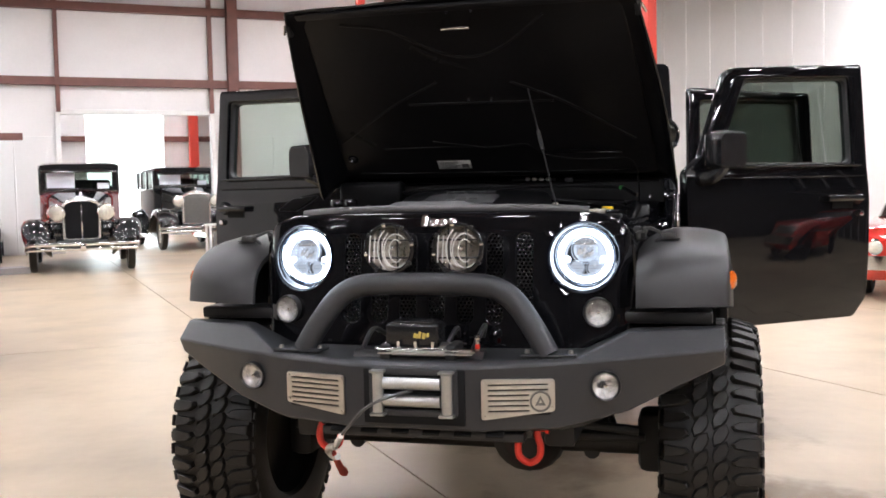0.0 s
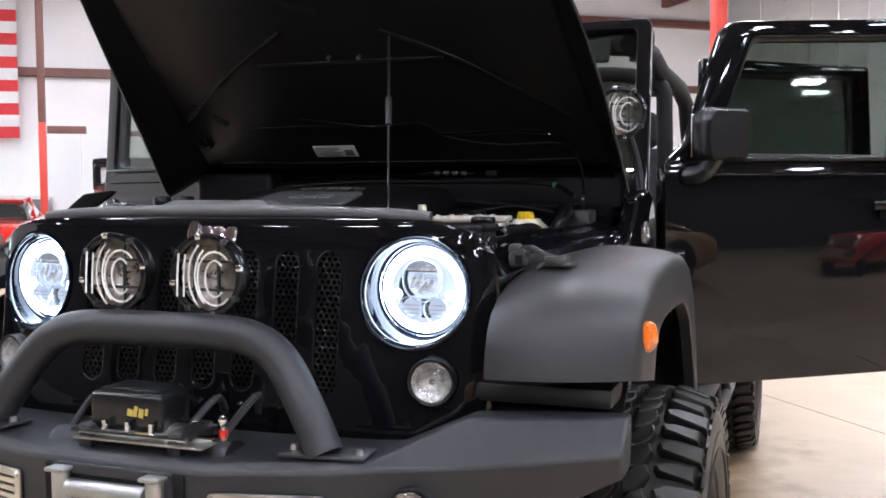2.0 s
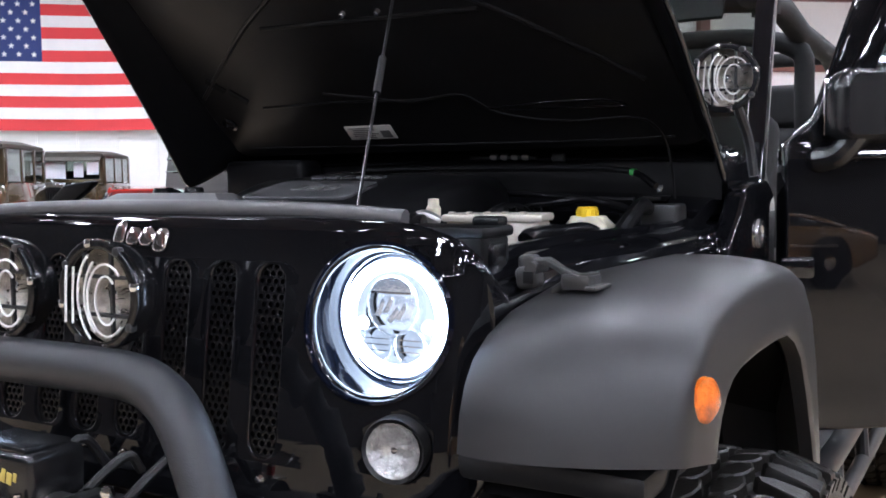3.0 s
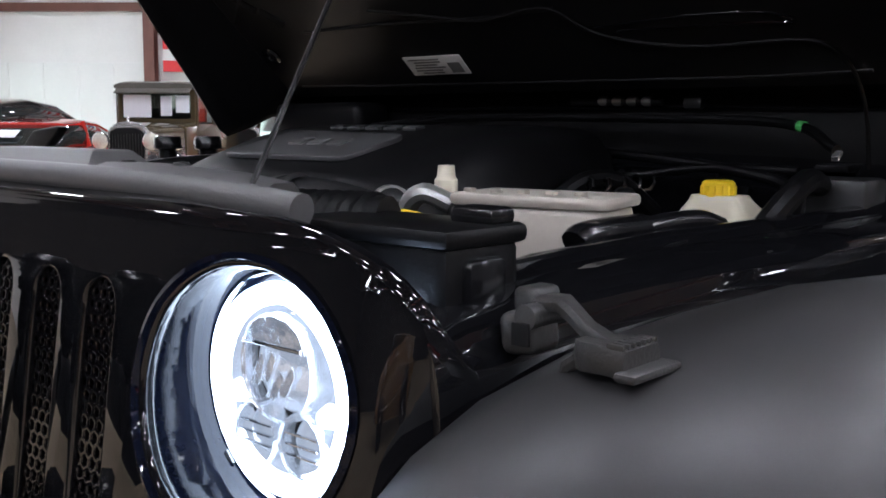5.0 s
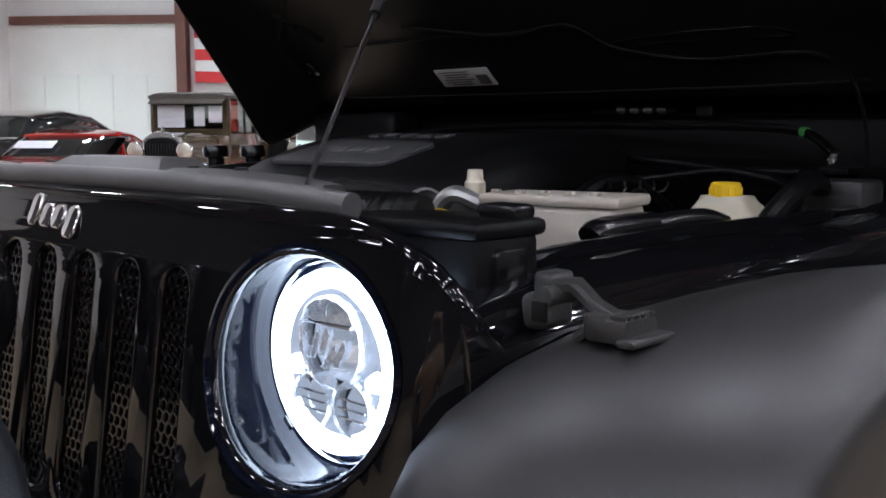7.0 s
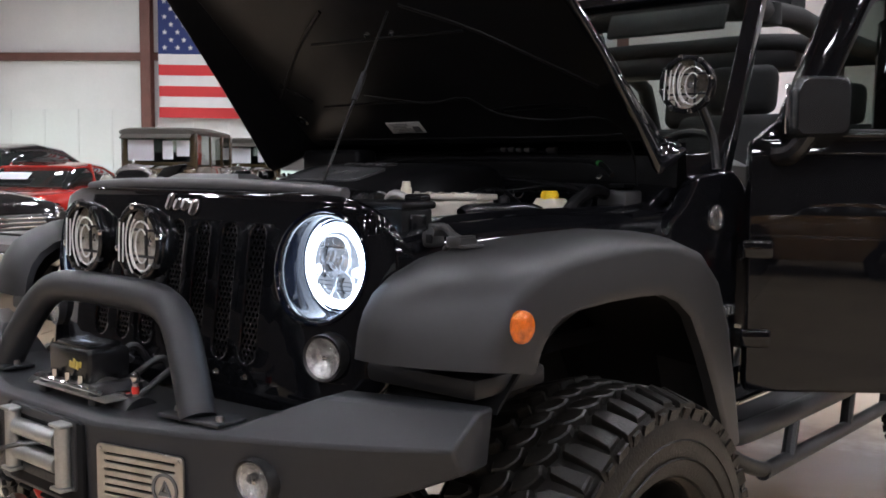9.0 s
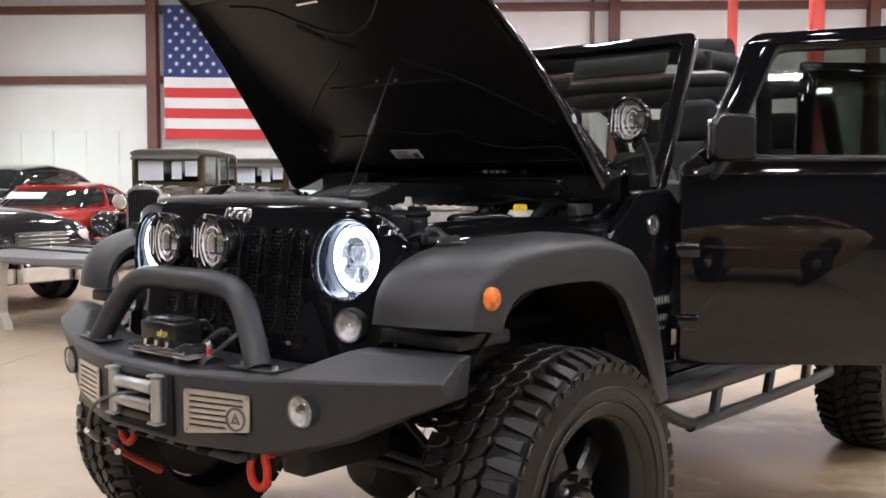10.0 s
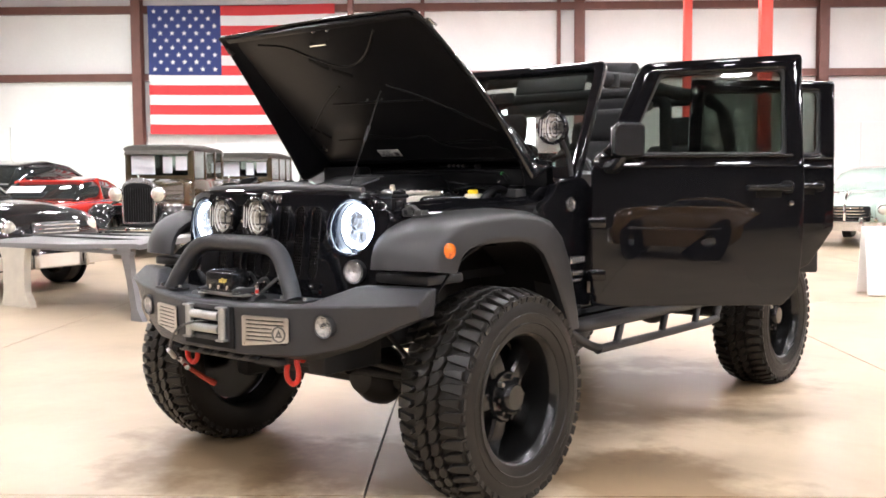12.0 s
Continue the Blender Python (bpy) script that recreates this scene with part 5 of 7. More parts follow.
def grille_y(z):
    for (z0, y0), (z1, y1) in zip(GZ, GZ[1:]):
        if z <= z1:
            return y0 + (y1 - y0) * max(0, (z - z0)) / (z1 - z0)
    return GZ[-1][1]


def bend(x):
    """How far the grille falls back towards its sides."""
    e = min(0.0655, max(0.0, abs(x) - 0.585))
    return 0.5 * max(0.0, abs(x) - 0.40) ** 1.6 + 0.066 - math.sqrt(0.066 ** 2 - e * e)


def lean(bm, base=0.178):
    """Lays an upright piece along the leaning grille."""
    for v in bm.verts:
        v.co.y += grille_y(v.co.z) - base
    return bm


outline = soften([(-0.59, 0.85), (0.59, 0.85), (0.647, 0.93), (0.65, 1.18), (0.612, 1.262), (0.53, 1.291), (0.34, 1.301), (0.0, 1.306), (-0.34, 1.301), (-0.53, 1.291), (-0.612, 1.262), (-0.65, 1.18), (-0.647, 0.93)], 0.05, 5)
slots = [rounded(-0.297 + k * 0.099 - 0.031, 0.93, -0.297 + k * 0.099 + 0.031, 1.235, 0.03, 5) for k in range(7)]
g = plate([outline] + slots + [circle(s * 0.487, 1.152, 0.1115, 40) for s in (-1, 1)] + [circle(s * 0.536, 0.976, 0.049, 20) for s in (-1, 1)], 0.016, 0.005)
for z in (0.97, 1.16, 1.2, 1.22, 1.235, 1.25, 1.262, 1.275, 1.284, 1.292, 1.298, 1.302):
    bmesh.ops.bisect_plane(g, geom=g.verts[:] + g.edges[:] + g.faces[:], plane_co=(0, z, 0), plane_no=(0, 1, 0))
for x in [k * a for a in (0.40, 0.46, 0.52, 0.57, 0.585, 0.60, 0.612, 0.622, 0.632, 0.64, 0.645) for k in (-1, 1)]:
    bmesh.ops.bisect_plane(g, geom=g.verts[:] + g.edges[:] + g.faces[:], plane_co=(x, 0, 0), plane_no=(1, 0, 0))
g.transform(FRONT)
for v in g.verts:
    v.co.y += grille_y(v.co.z) + 0.008 + bend(v.co.x)
grille = part("grille", g, M_PAINT, car, "gloss black grille with seven upright slots", 40)
for k in range(7):
    cx = -0.297 + k * 0.099
    holes = []
    for r in range(25):
        for c in range(4):
            hx, hz = cx - 0.0232 + c * 0.0136 + (0.0068 if r % 2 else 0), 0.944 + r * 0.0118
            holes.append([(hx + 0.0063 * math.sin(math.pi * q / 3), hz + 0.0063 * math.cos(math.pi * q / 3)) for q in range(6)])
    insert = plate([rounded(cx - 0.033, 0.93, cx + 0.033, 1.236, 0.02, 3)] + holes, 0.007, 0.0016)
    insert.transform(at(0, 0.1875, 0) @ FRONT)
    part("mesh_insert", lean(insert), M_MESH, grille, "honeycomb mesh")
# radiator as a near-black sheet; the dark behind the slots is its colour
part("radiator", box(0, 0.30, 1.06, 1.0, 0.04, 0.36), M_RECESSBLACK, grille)
for x, z in ((-0.20, 0.905), (-0.10, 0.91), (0.0, 0.905), (0.10, 0.905), (0.20, 0.905), (0.30, 0.905)):
    part("bolt", lathe([(0, -0.008), (0.005, -0.007), (0.008, 0.0)], 10), M_CHROME, grille, matrix=at(x, 0.172, z))
# badge: plain chrome bars
for k, (w, h, dz) in enumerate(((0.02, 0.038, 0.0), (0.027, 0.026, -0.006), (0.027, 0.026, -0.006), (0.025, 0.036, -0.011))):
    part("badge_bar", plate([rounded(-w / 2, -h / 2, w / 2, h / 2, 0.009)], 0.007, 0.003), M_CHROME, grille, "chrome badge",
         matrix=at(-0.044 + k * 0.032, 0.2235, 1.274 + dz) @ Matrix.Rotation(radians(-22), 4, "X") @ FRONT)


# ---- headlamps, recessed in the grille
def headlamp(s):
    m = at(s * 0.487, 0.016, 1.152) @ Matrix.Diagonal((0.955, 1, 0.955, 1))
    rim = lathe([(0.1235, 0.174), (0.1185, 0.1725), (0.1155, 0.178), (0.1125, 0.195), (0.109, 0.215), (0.1065, 0.232), (0.1045, 0.2555), (0.086, 0.261)], 56)
    for v in rim.verts:
        v.co.y += min(1.0, max(0.0, (0.238 - v.co.y) / 0.05)) * (bend(v.co.x * 0.955 + s * 0.487) + grille_y(v.co.z * 0.955 + 1.152) - 0.194)
    ob = part("headlamp", rim, M_RECESS, car, "lit round LED headlamp with a bright halo ring", matrix=m)
    part("bezel_edge", lathe([(0.1035, 0.2545), (0.1025, 0.2515), (0.101, 0.255)], 56), M_CHROME, ob, matrix=m)
    mi = m @ at(0, 0.010, 0) @ Matrix.Diagonal((0.93, 1, 0.93, 1))
    part("halo_ring", lathe([(0.1015, 0.245), (0.0995, 0.237), (0.093, 0.232), (0.085, 0.235), (0.0805, 0.244), (0.08, 0.254)], 56), M_HALO, ob, "glowing white halo", matrix=mi)
    part("reflector", lathe([(0.08, 0.244), (0.074, 0.252), (0.045, 0.262), (0.0, 0.266)], 40), M_LED, ob, matrix=mi)
    # upper projector: a bowl, its round lens and a shield across the top
    part("projector_rim", lathe([(0.048, 0.238), (0.0505, 0.235), (0.0525, 0.24), (0.052, 0.264)], 36), M_BOWL, ob, matrix=mi @ at(0, 0, 0.022))
    part("projector", lathe([(0, 0.236), (0.02, 0.238), (0.037, 0.245), (0.048, 0.256)], 32), M_PROJ, ob, "dark glass projector", matrix=mi @ at(0, 0, 0.022))
    part("projector_shield", plate([[(-0.041, 0.0), (0.041, 0.0), (0.034, 0.013), (0.019, 0.022), (0, 0.025), (-0.019, 0.022), (-0.034, 0.013)]], 0.006, 0.002), M_BOWL, ob, matrix=mi @ at(0, 0.236, 0.045) @ FRONT)
    part("shield_edge", box(0, 0.2325, 0.044, 0.084, 0.003, 0.004, 0.001), M_CHROME, ob, matrix=mi)
    for k, (x0, z0, tilt_) in enumerate(((-0.022, 0.018, 0.3), (0.004, 0.006, 0.5), (0.02, 0.012, 0.45), (-0.006, 0.022, 0.35))):
        part("bowl_facet", plate([[(-0.007, -0.016), (0.004, -0.013), (0.006, 0.012), (0.0, 0.017)]], 0.003, 0.0008), M_BOWL, ob, matrix=mi @ at(x0, 0.2345, z0) @ Matrix.Rotation(tilt_, 4, "Y") @ FRONT)
    for dx in (-0.066, 0.066):
        part("led_disc", lathe([(0, 0.234), (0.008, 0.235), (0.012, 0.245)], 16), M_LEDBULB, ob, matrix=mi @ at(dx, 0, -0.012))
    for dx in (-0.033, 0.033):
        lo = mi @ at(dx, 0, -0.046)
        part("lower_rim", lathe([(0.0285, 0.238), (0.03, 0.2355), (0.0315, 0.24), (0.031, 0.262)], 24), M_BOWL, ob, matrix=lo)
        part("lower_lens", lathe([(0, 0.24), (0.012, 0.242), (0.02, 0.247), (0.0285, 0.257)], 20), M_LEDLOW, ob, matrix=lo)
        for z in (-0.01, 0.0, 0.01):
            part("lens_fin", box(0, 0.2385, z, 0.044, 0.003, 0.0014), M_CHROME, ob, matrix=lo)
    ln = part("lens", lathe([(0, 0.218), (0.05, 0.221), (0.085, 0.227), (0.102, 0.238)], 40), M_LENS, ob, matrix=mi)
    ln.visible_shadow = False
    part("indexing_tab", plate([[(-0.008, 0), (0.008, 0), (0, 0.008)]], 0.004, 0.001), M_CHROMEDARK, ob, matrix=m @ at(-s * 0.075, 0.249, -0.078) @ FRONT)


M_PROJ = mat("projector_lens", (0.6, 0.63, 0.68), 0.1, 0.85, vary=0.6, scale=30, bump=0.8, bump_scale=28, coat=1.0)
# glow added to the projector and chrome bowl for the lamp's light on them
for lit, power in ((M_PROJ, 0.4), (M_BOWL, 0.18)):
    lit.node_tree.nodes["Principled BSDF"].inputs["Emission Color"].default_value = (0.82, 0.91, 1.0, 1)
    lit.node_tree.nodes["Principled BSDF"].inputs["Emission Strength"].default_value = power
mirrored(headlamp)


# ---- round spot lamps with guards: abstract white shapes on the clear covers
def stroke_line(pts, off):
    """The line beside a stroke's middle, off to one side."""
    p = [Vector(a) for a in pts]
    out = []
    for i, a in enumerate(p):
        d = (p[min(i + 1, len(p) - 1)] - p[max(i - 1, 0)]).normalized()
        out.append(a + Vector((-d.y, d.x)) * off)
    return out


def spot_lamp(x, y, z, r, yaw, label):
    m = at(x, y, z) @ Matrix.Rotation(yaw, 4, "Z")
    ob = part("spot_lamp", lathe([(r * 0.96, -0.01), (r, -0.016), (r * 1.04, -0.006), (r * 0.98, 0.015), (r * 0.75, 0.04), (r * 0.35, 0.055), (0, 0.058)], 36), M_BAYBLACK, car, label, matrix=m)
    part("reflector", lathe([(0, 0.045), (r * 0.35, 0.04), (r * 0.75, 0.02), (r * 0.95, 0.0)], 28), M_SPOTBOWL, ob, matrix=m)
    part("bulb", lathe([(0, 0.0), (0.01, 0.004), (0.012, 0.04)], 12), M_CHROME, ob, matrix=m)
    ln = part("lens", lathe([(0, -0.018), (r * 0.5, -0.016), (r * 0.95, -0.008)], 28), M_LENS, ob, matrix=m)
    ln.visible_shadow = False
    part("stone_guard", plate([circle(0, 0, r * 1.03, 40), circle(0, 0, r * 0.92, 40)], 0.01, 0.003), M_BAYBLACK, ob, matrix=m @ at(0, -0.022, 0) @ FRONT)
    for k in range(8):
        a = 2 * math.pi * k / 8 + 0.2
        part("clip", box(r * 1.0 * math.cos(a), -0.022, r * 1.0 * math.sin(a), 0.014, 0.014, 0.014, 0.004), M_CHROME if k % 2 == 0 else M_PLASTIC, ob, matrix=m)
    for zz in (-0.36, 0.36):
        part("guard_bar", box(0, -0.022, zz * r, r * 1.76, 0.008, 0.006, 0.002), M_PLASTIC, ob, matrix=m)
    for xx in (-0.36, 0.36):
        part("guard_bar", box(xx * r, -0.0215, 0, 0.006, 0.007, r * 1.76, 0.002), M_PLASTIC, ob, matrix=m)
    # plain white outlined strokes: a slanted bar and two open arcs
    q = r / 0.085
    arc = [(0.036 + 0.034 * math.cos(radians(a)), -0.006 + 0.048 * math.sin(radians(a))) for a in range(45, 321, 15)]
    bar = [(-0.046, 0.046), (-0.05, 0.0), (-0.052, -0.046)]
    angle_ = [(0.036 - 0.058 * math.cos(radians(a)), -0.002 + 0.075 * math.sin(radians(a))) for a in range(-55, 56, 10)]
    for pts, wd in ((bar, 0.0085), (angle_, 0.008), (arc, 0.0095)):
        for side in (-1, 1):
            part("cover_stroke", tube([(p.x, -0.031, p.y) for p in [Vector(a) * q for a in stroke_line(pts, side * wd)]], 0.0021 * q, 6), M_WHITE, ob, "white mark on the cover", matrix=m @ at(-0.008, 0, 0))
    return ob


for s in (-1, 1):
    spot_lamp(s * 0.1135, 0.06, 1.192, 0.079, 0, "round black spot lamp with white marks, mounted on the hoop")
    part("lamp_stalk", tube([(s * 0.1115, 0.05, 1.06), (s * 0.1115, 0.09, 1.12)], 0.012, 8), M_PLASTIC, hoop_ob)
    spot_lamp(s * 0.686, 1.42, 1.592, 0.076, 0, "round black spot lamp with white marks, mounted beside the windshield")
    part("windshield_bracket", tube(smooth_path([(s * 0.70, 1.47, 1.53), (s * 0.72, 1.5, 1.45), (s * 0.735, 1.5, 1.36)], 4), 0.012, 8), M_PLASTIC, car)


# ---- front fender flares
def flare(s, front):
    """Arch swept along a line in the side plane; section runs from the body out to the lip and under."""
    if front:
        line = [(0.126, 1.0), (0.135, 1.054), (0.153, 1.098), (0.184, 1.138), (0.234, 1.169), (0.313, 1.194), (0.42, 1.209), (0.56, 1.218), (0.74, 1.222), (0.90, 1.211), (1.02, 1.178), (1.12, 1.10), (1.18, 0.99), (1.22, 0.86), (1.255, 0.74), (1.27, 0.67)]
        inner = [(0.328, 0.98), (0.334, 0.99), (0.341, 1.008), (0.356, 1.032), (0.38, 1.056), (0.412, 1.072), (0.47, 1.083), (0.58, 1.088), (0.70, 1.088), (0.80, 1.083), (0.87, 1.06), (0.935, 1.02), (1.0, 0.93), (1.055, 0.84), (1.11, 0.74), (1.14, 0.66)]
    else:
        line = [(3.24, 0.66), (3.27, 0.8), (3.32, 0.96), (3.40, 1.1), (3.5, 1.18), (3.7, 1.21), (3.95, 1.2), (4.1, 1.15), (4.2, 1.03), (4.26, 0.88), (4.28, 0.75)]
        inner = [(3.31, 0.66), (3.34, 0.8), (3.39, 0.93), (3.46, 1.03), (3.55, 1.09), (3.7, 1.11), (3.92, 1.1), (4.03, 1.06), (4.12, 0.98), (4.18, 0.86), (4.2, 0.75)]
    rings = []
    n = len(line)
    for i, ((y, z), (yi, zi)) in enumerate(zip(line, inner)):
        (ya, za), (yb, zb) = line[max(i - 1, 0)], line[min(i + 1, n - 1)]
        t = Vector((yb - ya, zb - za)).normalized()
        ny, nz = -t.y, t.x
        xin = (0.655 + 0.09 * max(0, (y - 0.3)) / 0.95) if front else 0.745
        swept = 0.062 * min(1.0, max(0.0, (0.62 - y) / 0.35)) if front else 0.0
        def P(x, o=0.0, mix=0.0):      # the front face falls back towards its outer corner
            return Vector((s * x, (y + ny * o + swept * (max(0.0, x - 0.66) / 0.25) ** 2) * (1 - mix) + yi * mix, (z + nz * o) * (1 - mix) + zi * mix))
        fall = 0.009 * min(1.0, max(0.0, (0.42 - y) / 0.15)) if front else 0.0
        rings.append([P(xin, -0.022 - fall), P(xin + 0.018, -0.011 - fall), P(xin + 0.05, -0.004 - 0.6 * fall), P(0.77, 0.001), P(0.81, 0.001), P(0.85, -0.002), P(0.885, -0.0065), P(0.911, -0.0125), P(0.928, -0.0185), P(0.9365, -0.024), P(0.942, -0.0325), P(0.945, -0.046),
                      P(0.953, -0.01, 0.8), P(0.955, 0, 0.95), P(0.951, 0, 1.0), P(0.925, 0, 1.0), P(0.90, -0.02, 0.55), P(0.86, -0.045), P(xin, -0.05)])
    ob = part("fender_flare", loft(rings), M_FLARE, car, "satin black plastic fender flare", 38)
    if front:
        part("side_marker", lathe([(0, 0.012), (0.02, 0.01), (0.032, 0.002), (0.033, -0.004)], 20, "x"), M_AMBER, ob, "amber side marker lamp", matrix=at(s * 0.951, 0.286, 1.072) @ Matrix.Diagonal((s, 0.82, 0.95, 1)) @ Matrix.Rotation(radians(-18), 4, "Z"))


for s in (-1, 1):
    flare(s, True)
    flare(s, False)


# ---- fender panel between hood and flare, inner well, cowl
def fender(s):
    rings = []
    for y, xt, zt, zl in ((0.285, 0.645, 1.210, 0.93), (0.34, 0.648, 1.218, 0.95), (0.42, 0.651, 1.2265, 0.97), (0.5, 0.655, 1.231, 1.0), (0.6, 0.663, 1.2355, 1.02), (0.7, 0.671, 1.238, 1.04), (0.8, 0.68, 1.239, 1.05), (0.95, 0.695, 1.240, 1.05), (1.1, 0.71, 1.242, 1.05), (1.34, 0.738, 1.25, 0.7)):
        k = 0.3 if y < 0.3 else 1.0
        h = min(1.0, max(0.0, (y - 0.3) / 0.2))
        prof = [(-0.105, 0.0), (-0.103, 0.012), (-0.098, 0.018), (-0.09, 0.0205), (-0.08, 0.02), (-0.073, 0.0165), (-0.069, 0.0095), (-0.063, 0.007), (-0.054, 0.0065), (-0.045, 0.0045), (-0.036, 0.0012), (-0.027, -0.0035), (-0.018, -0.0095),
                (-0.0095, -0.0165), (-0.002, -0.0255), (0.004, -0.037), (0.008, -0.052), (0.0105, -0.075), (0.011, -0.1)]
        rings.append([Vector((s * (xt + dx * k), y, zt + dz * (h if dz > 0 else 1.0))) for dx, dz in prof] + [Vector((s * (xt + 0.014), y, zl)), Vector((s * (xt - 0.02), y, zl)), Vector((s * (xt - 0.05 * k), y, zt - 0.06))])
    part("fender", loft(rings), M_PAINT, car, "gloss black fender", 60)
    # wheel well, its shade put into the near-black colour
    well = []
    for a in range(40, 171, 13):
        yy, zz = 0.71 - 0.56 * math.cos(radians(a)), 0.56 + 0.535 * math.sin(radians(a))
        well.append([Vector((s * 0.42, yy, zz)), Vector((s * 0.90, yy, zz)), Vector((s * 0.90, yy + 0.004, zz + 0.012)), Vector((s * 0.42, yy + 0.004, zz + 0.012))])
    part("wheel_well", loft(well), M_RECESSBLACK, car)
    part("fender_liner", box(s * 0.42, 0.75, 0.93, 0.01, 0.95, 0.4), M_CHASSIS, car)
    # lower valance between bumper and flare
    part("valance", box(s * 0.74, 0.34, 0.955, 0.30, 0.22, 0.04, 0.01), M_PLASTIC, car)


mirrored(fender)


def cowl_side(s):
    p = plate([soften([(1.32, 0.62), (1.655, 0.60), (1.655, 1.30), (1.58, 1.345), (1.36, 1.325), (1.30, 1.26), (1.20, 1.2), (1.22, 0.9)], 0.03)], 0.05, 0.012)
    ob = part("cowl_side", p, M_PAINT, car, "gloss black cowl side panel", matrix=at(s * 0.728, 0, 0) @ SIDE)
    part("round_badge", lathe([(0, 0.006), (0.02, 0.005), (0.022, 0.008), (0.034, 0.007), (0.036, 0.0)], 28, "x"), M_SILVER, ob, "round silver badge", matrix=at(s * 0.754, 1.465, 1.222) @ Matrix.Diagonal((s, 1, 1, 1)))
    badge = part("badge_strip", box(s * 0.757, 1.525, 0.95, 0.006, 0.14, 0.036, 0.003), M_SILVER, ob, "silver trim badge")
    for k in range(5):
        part("badge_mark", box(s * 0.7605, 1.48 + k * 0.023, 0.95, 0.003, 0.013, 0.022, 0.002), M_INK, badge)
    for k in range(6):
        part("badge_mark", box(s * 0.7545, 1.47 + k * 0.02, 0.885, 0.006, 0.012, 0.024, 0.002), M_SILVER, ob)
    for k in range(4):
        part("badge_mark", box(s * 0.7545, 1.49 + k * 0.02, 0.848, 0.005, 0.014, 0.014, 0.002), M_SILVER, ob)
    part("door_hinge", box(s * 0.765, 1.635, 1.12, 0.03, 0.07, 0.05, 0.008), M_PAINT, ob)
    part("door_hinge", box(s * 0.765, 1.635, 0.86, 0.03, 0.07, 0.05, 0.008), M_PAINT, ob)


mirrored(cowl_side)
cowl = []
for y, z, hw in ((1.24, 1.285, 0.66), (1.30, 1.325, 0.68), (1.42, 1.345, 0.70), (1.56, 1.352, 0.71)):
    cowl.append([Vector((x * hw, y, z - 0.02 * abs(x) ** 3)) for x in (-1, -0.7, -0.3, 0, 0.3, 0.7, 1)] + [Vector((x * hw, y, z - 0.06)) for x in (1, 0.3, -0.3, -1)])
part("cowl", loft(cowl), M_PAINT, car, "gloss black cowl")
part("cowl_vent", box(0, 1.43, 1.35, 0.9, 0.1, 0.012, 0.004), M_PLASTIC, car)
bulk = []
for y, z in ((1.325, 1.31), (1.328, 1.39), (1.334, 1.418), (1.348, 1.437), (1.372, 1.434), (1.385, 1.31)):
    bulk.append([Vector((x, y + 0.02 * abs(x) ** 3, z - 0.01 * abs(x) ** 3)) for x in (-0.74, -0.55, -0.3, 0, 0.3, 0.55, 0.70)])
part("cowl_bulkhead", loft(bulk, closed=False), M_HOSE, car, "dull black cowl bulkhead", 50)
part("weatherstrip", tube(smooth_path([(-0.73, 1.34, 1.40), (-0.3, 1.322, 1.405), (0, 1.32, 1.406), (0.3, 1.322, 1.405), (0.68, 1.335, 1.398)], 6), 0.005, 8), M_BAYBLACK, car, "black rubber hood weatherstrip")
for x in (0.12, 0.15, 0.18, 0.21):
    part("pipe_fitting", lathe([(0.010, -0.012), (0.013, -0.006), (0.013, 0.006), (0.010, 0.012)], 14, "x"), M_STEEL, car, matrix=at(x, 1.312, 1.417 - 0.02 * (x - 0.12)) @ Matrix.Diagonal((0.8, 0.7, 0.7, 1)))
part("pipe_fitting", tube([(0.05, 1.312, 1.415), (0.24, 1.312, 1.413)], 0.006, 10), M_STEELDARK, car)
part("pipe_fitting", box(0.30, 1.312, 1.412, 0.035, 0.02, 0.022, 0.006), M_STEELDARK, car)
for s in (-1, 1):
    part("wiper", tube(smooth_path([(s * 0.1 + 0.3, 1.45, 1.36), (s * 0.1 + 0.1, 1.5, 1.41), (s * 0.1 - 0.2, 1.52, 1.43)], 4), 0.006, 6), M_HOSE, car)

# ---- hood, swung open round its rear hinge
HP = Vector((0, 1.40, 1.30))
HOOD = Matrix.Translation(HP) @ Matrix.Rotation(radians(-40.0), 4, "X") @ Matrix.Translation(-HP)


def hood():
    bm = bmesh.new()
    st = [  # y, half width at the lower edge, skin height, lower edge
        (0.192, 0.628, 1.268, 1.255), (0.205, 0.638, 1.284, 1.258), (0.24, 0.648, 1.30, 1.262), (0.30, 0.66, 1.316, 1.262), (0.4, 0.678, 1.325, 1.256), (0.6, 0.712, 1.337, 1.24), (0.8, 0.738, 1.347, 1.215),
        (1.0, 0.756, 1.355, 1.18), (1.13, 0.766, 1.361, 1.15), (1.155, 0.766, 1.362, 1.153), (1.19, 0.764, 1.363, 1.21), (1.23, 0.76, 1.364, 1.29), (1.28, 0.752, 1.366, 1.33)]
    outer = []
    for y, hw, zt, zb in st:
        d = zt - zb
        ring = [(hw, y, zb), (hw - 0.01, y, zb + d * 0.22), (hw - 0.035, y, zb + d * 0.5), (hw - 0.08, y, zb + d * 0.76), (hw - 0.14, y, zb + d * 0.93), (hw * 0.6, y, zt), (hw * 0.45, y, zt + 0.006), (hw * 0.2, y, zt + 0.012), (0, y, zt + 0.013)]
        outer.append([Vector(p) for p in ring] + [Vector((-p[0], p[1], p[2])) for p in reversed(ring[:-1])])
    return loft(outer, caps=False, closed=False)


hood_ob = part("hood", hood(), M_PAINT, car, "raised gloss black hood", 40, matrix=HOOD)
so = hood_ob.modifiers.new("thick", "SOLIDIFY")
so.thickness, so.offset, so.material_offset = 0.008, -1, 1
hood_ob.data.materials.append(M_UNDER)
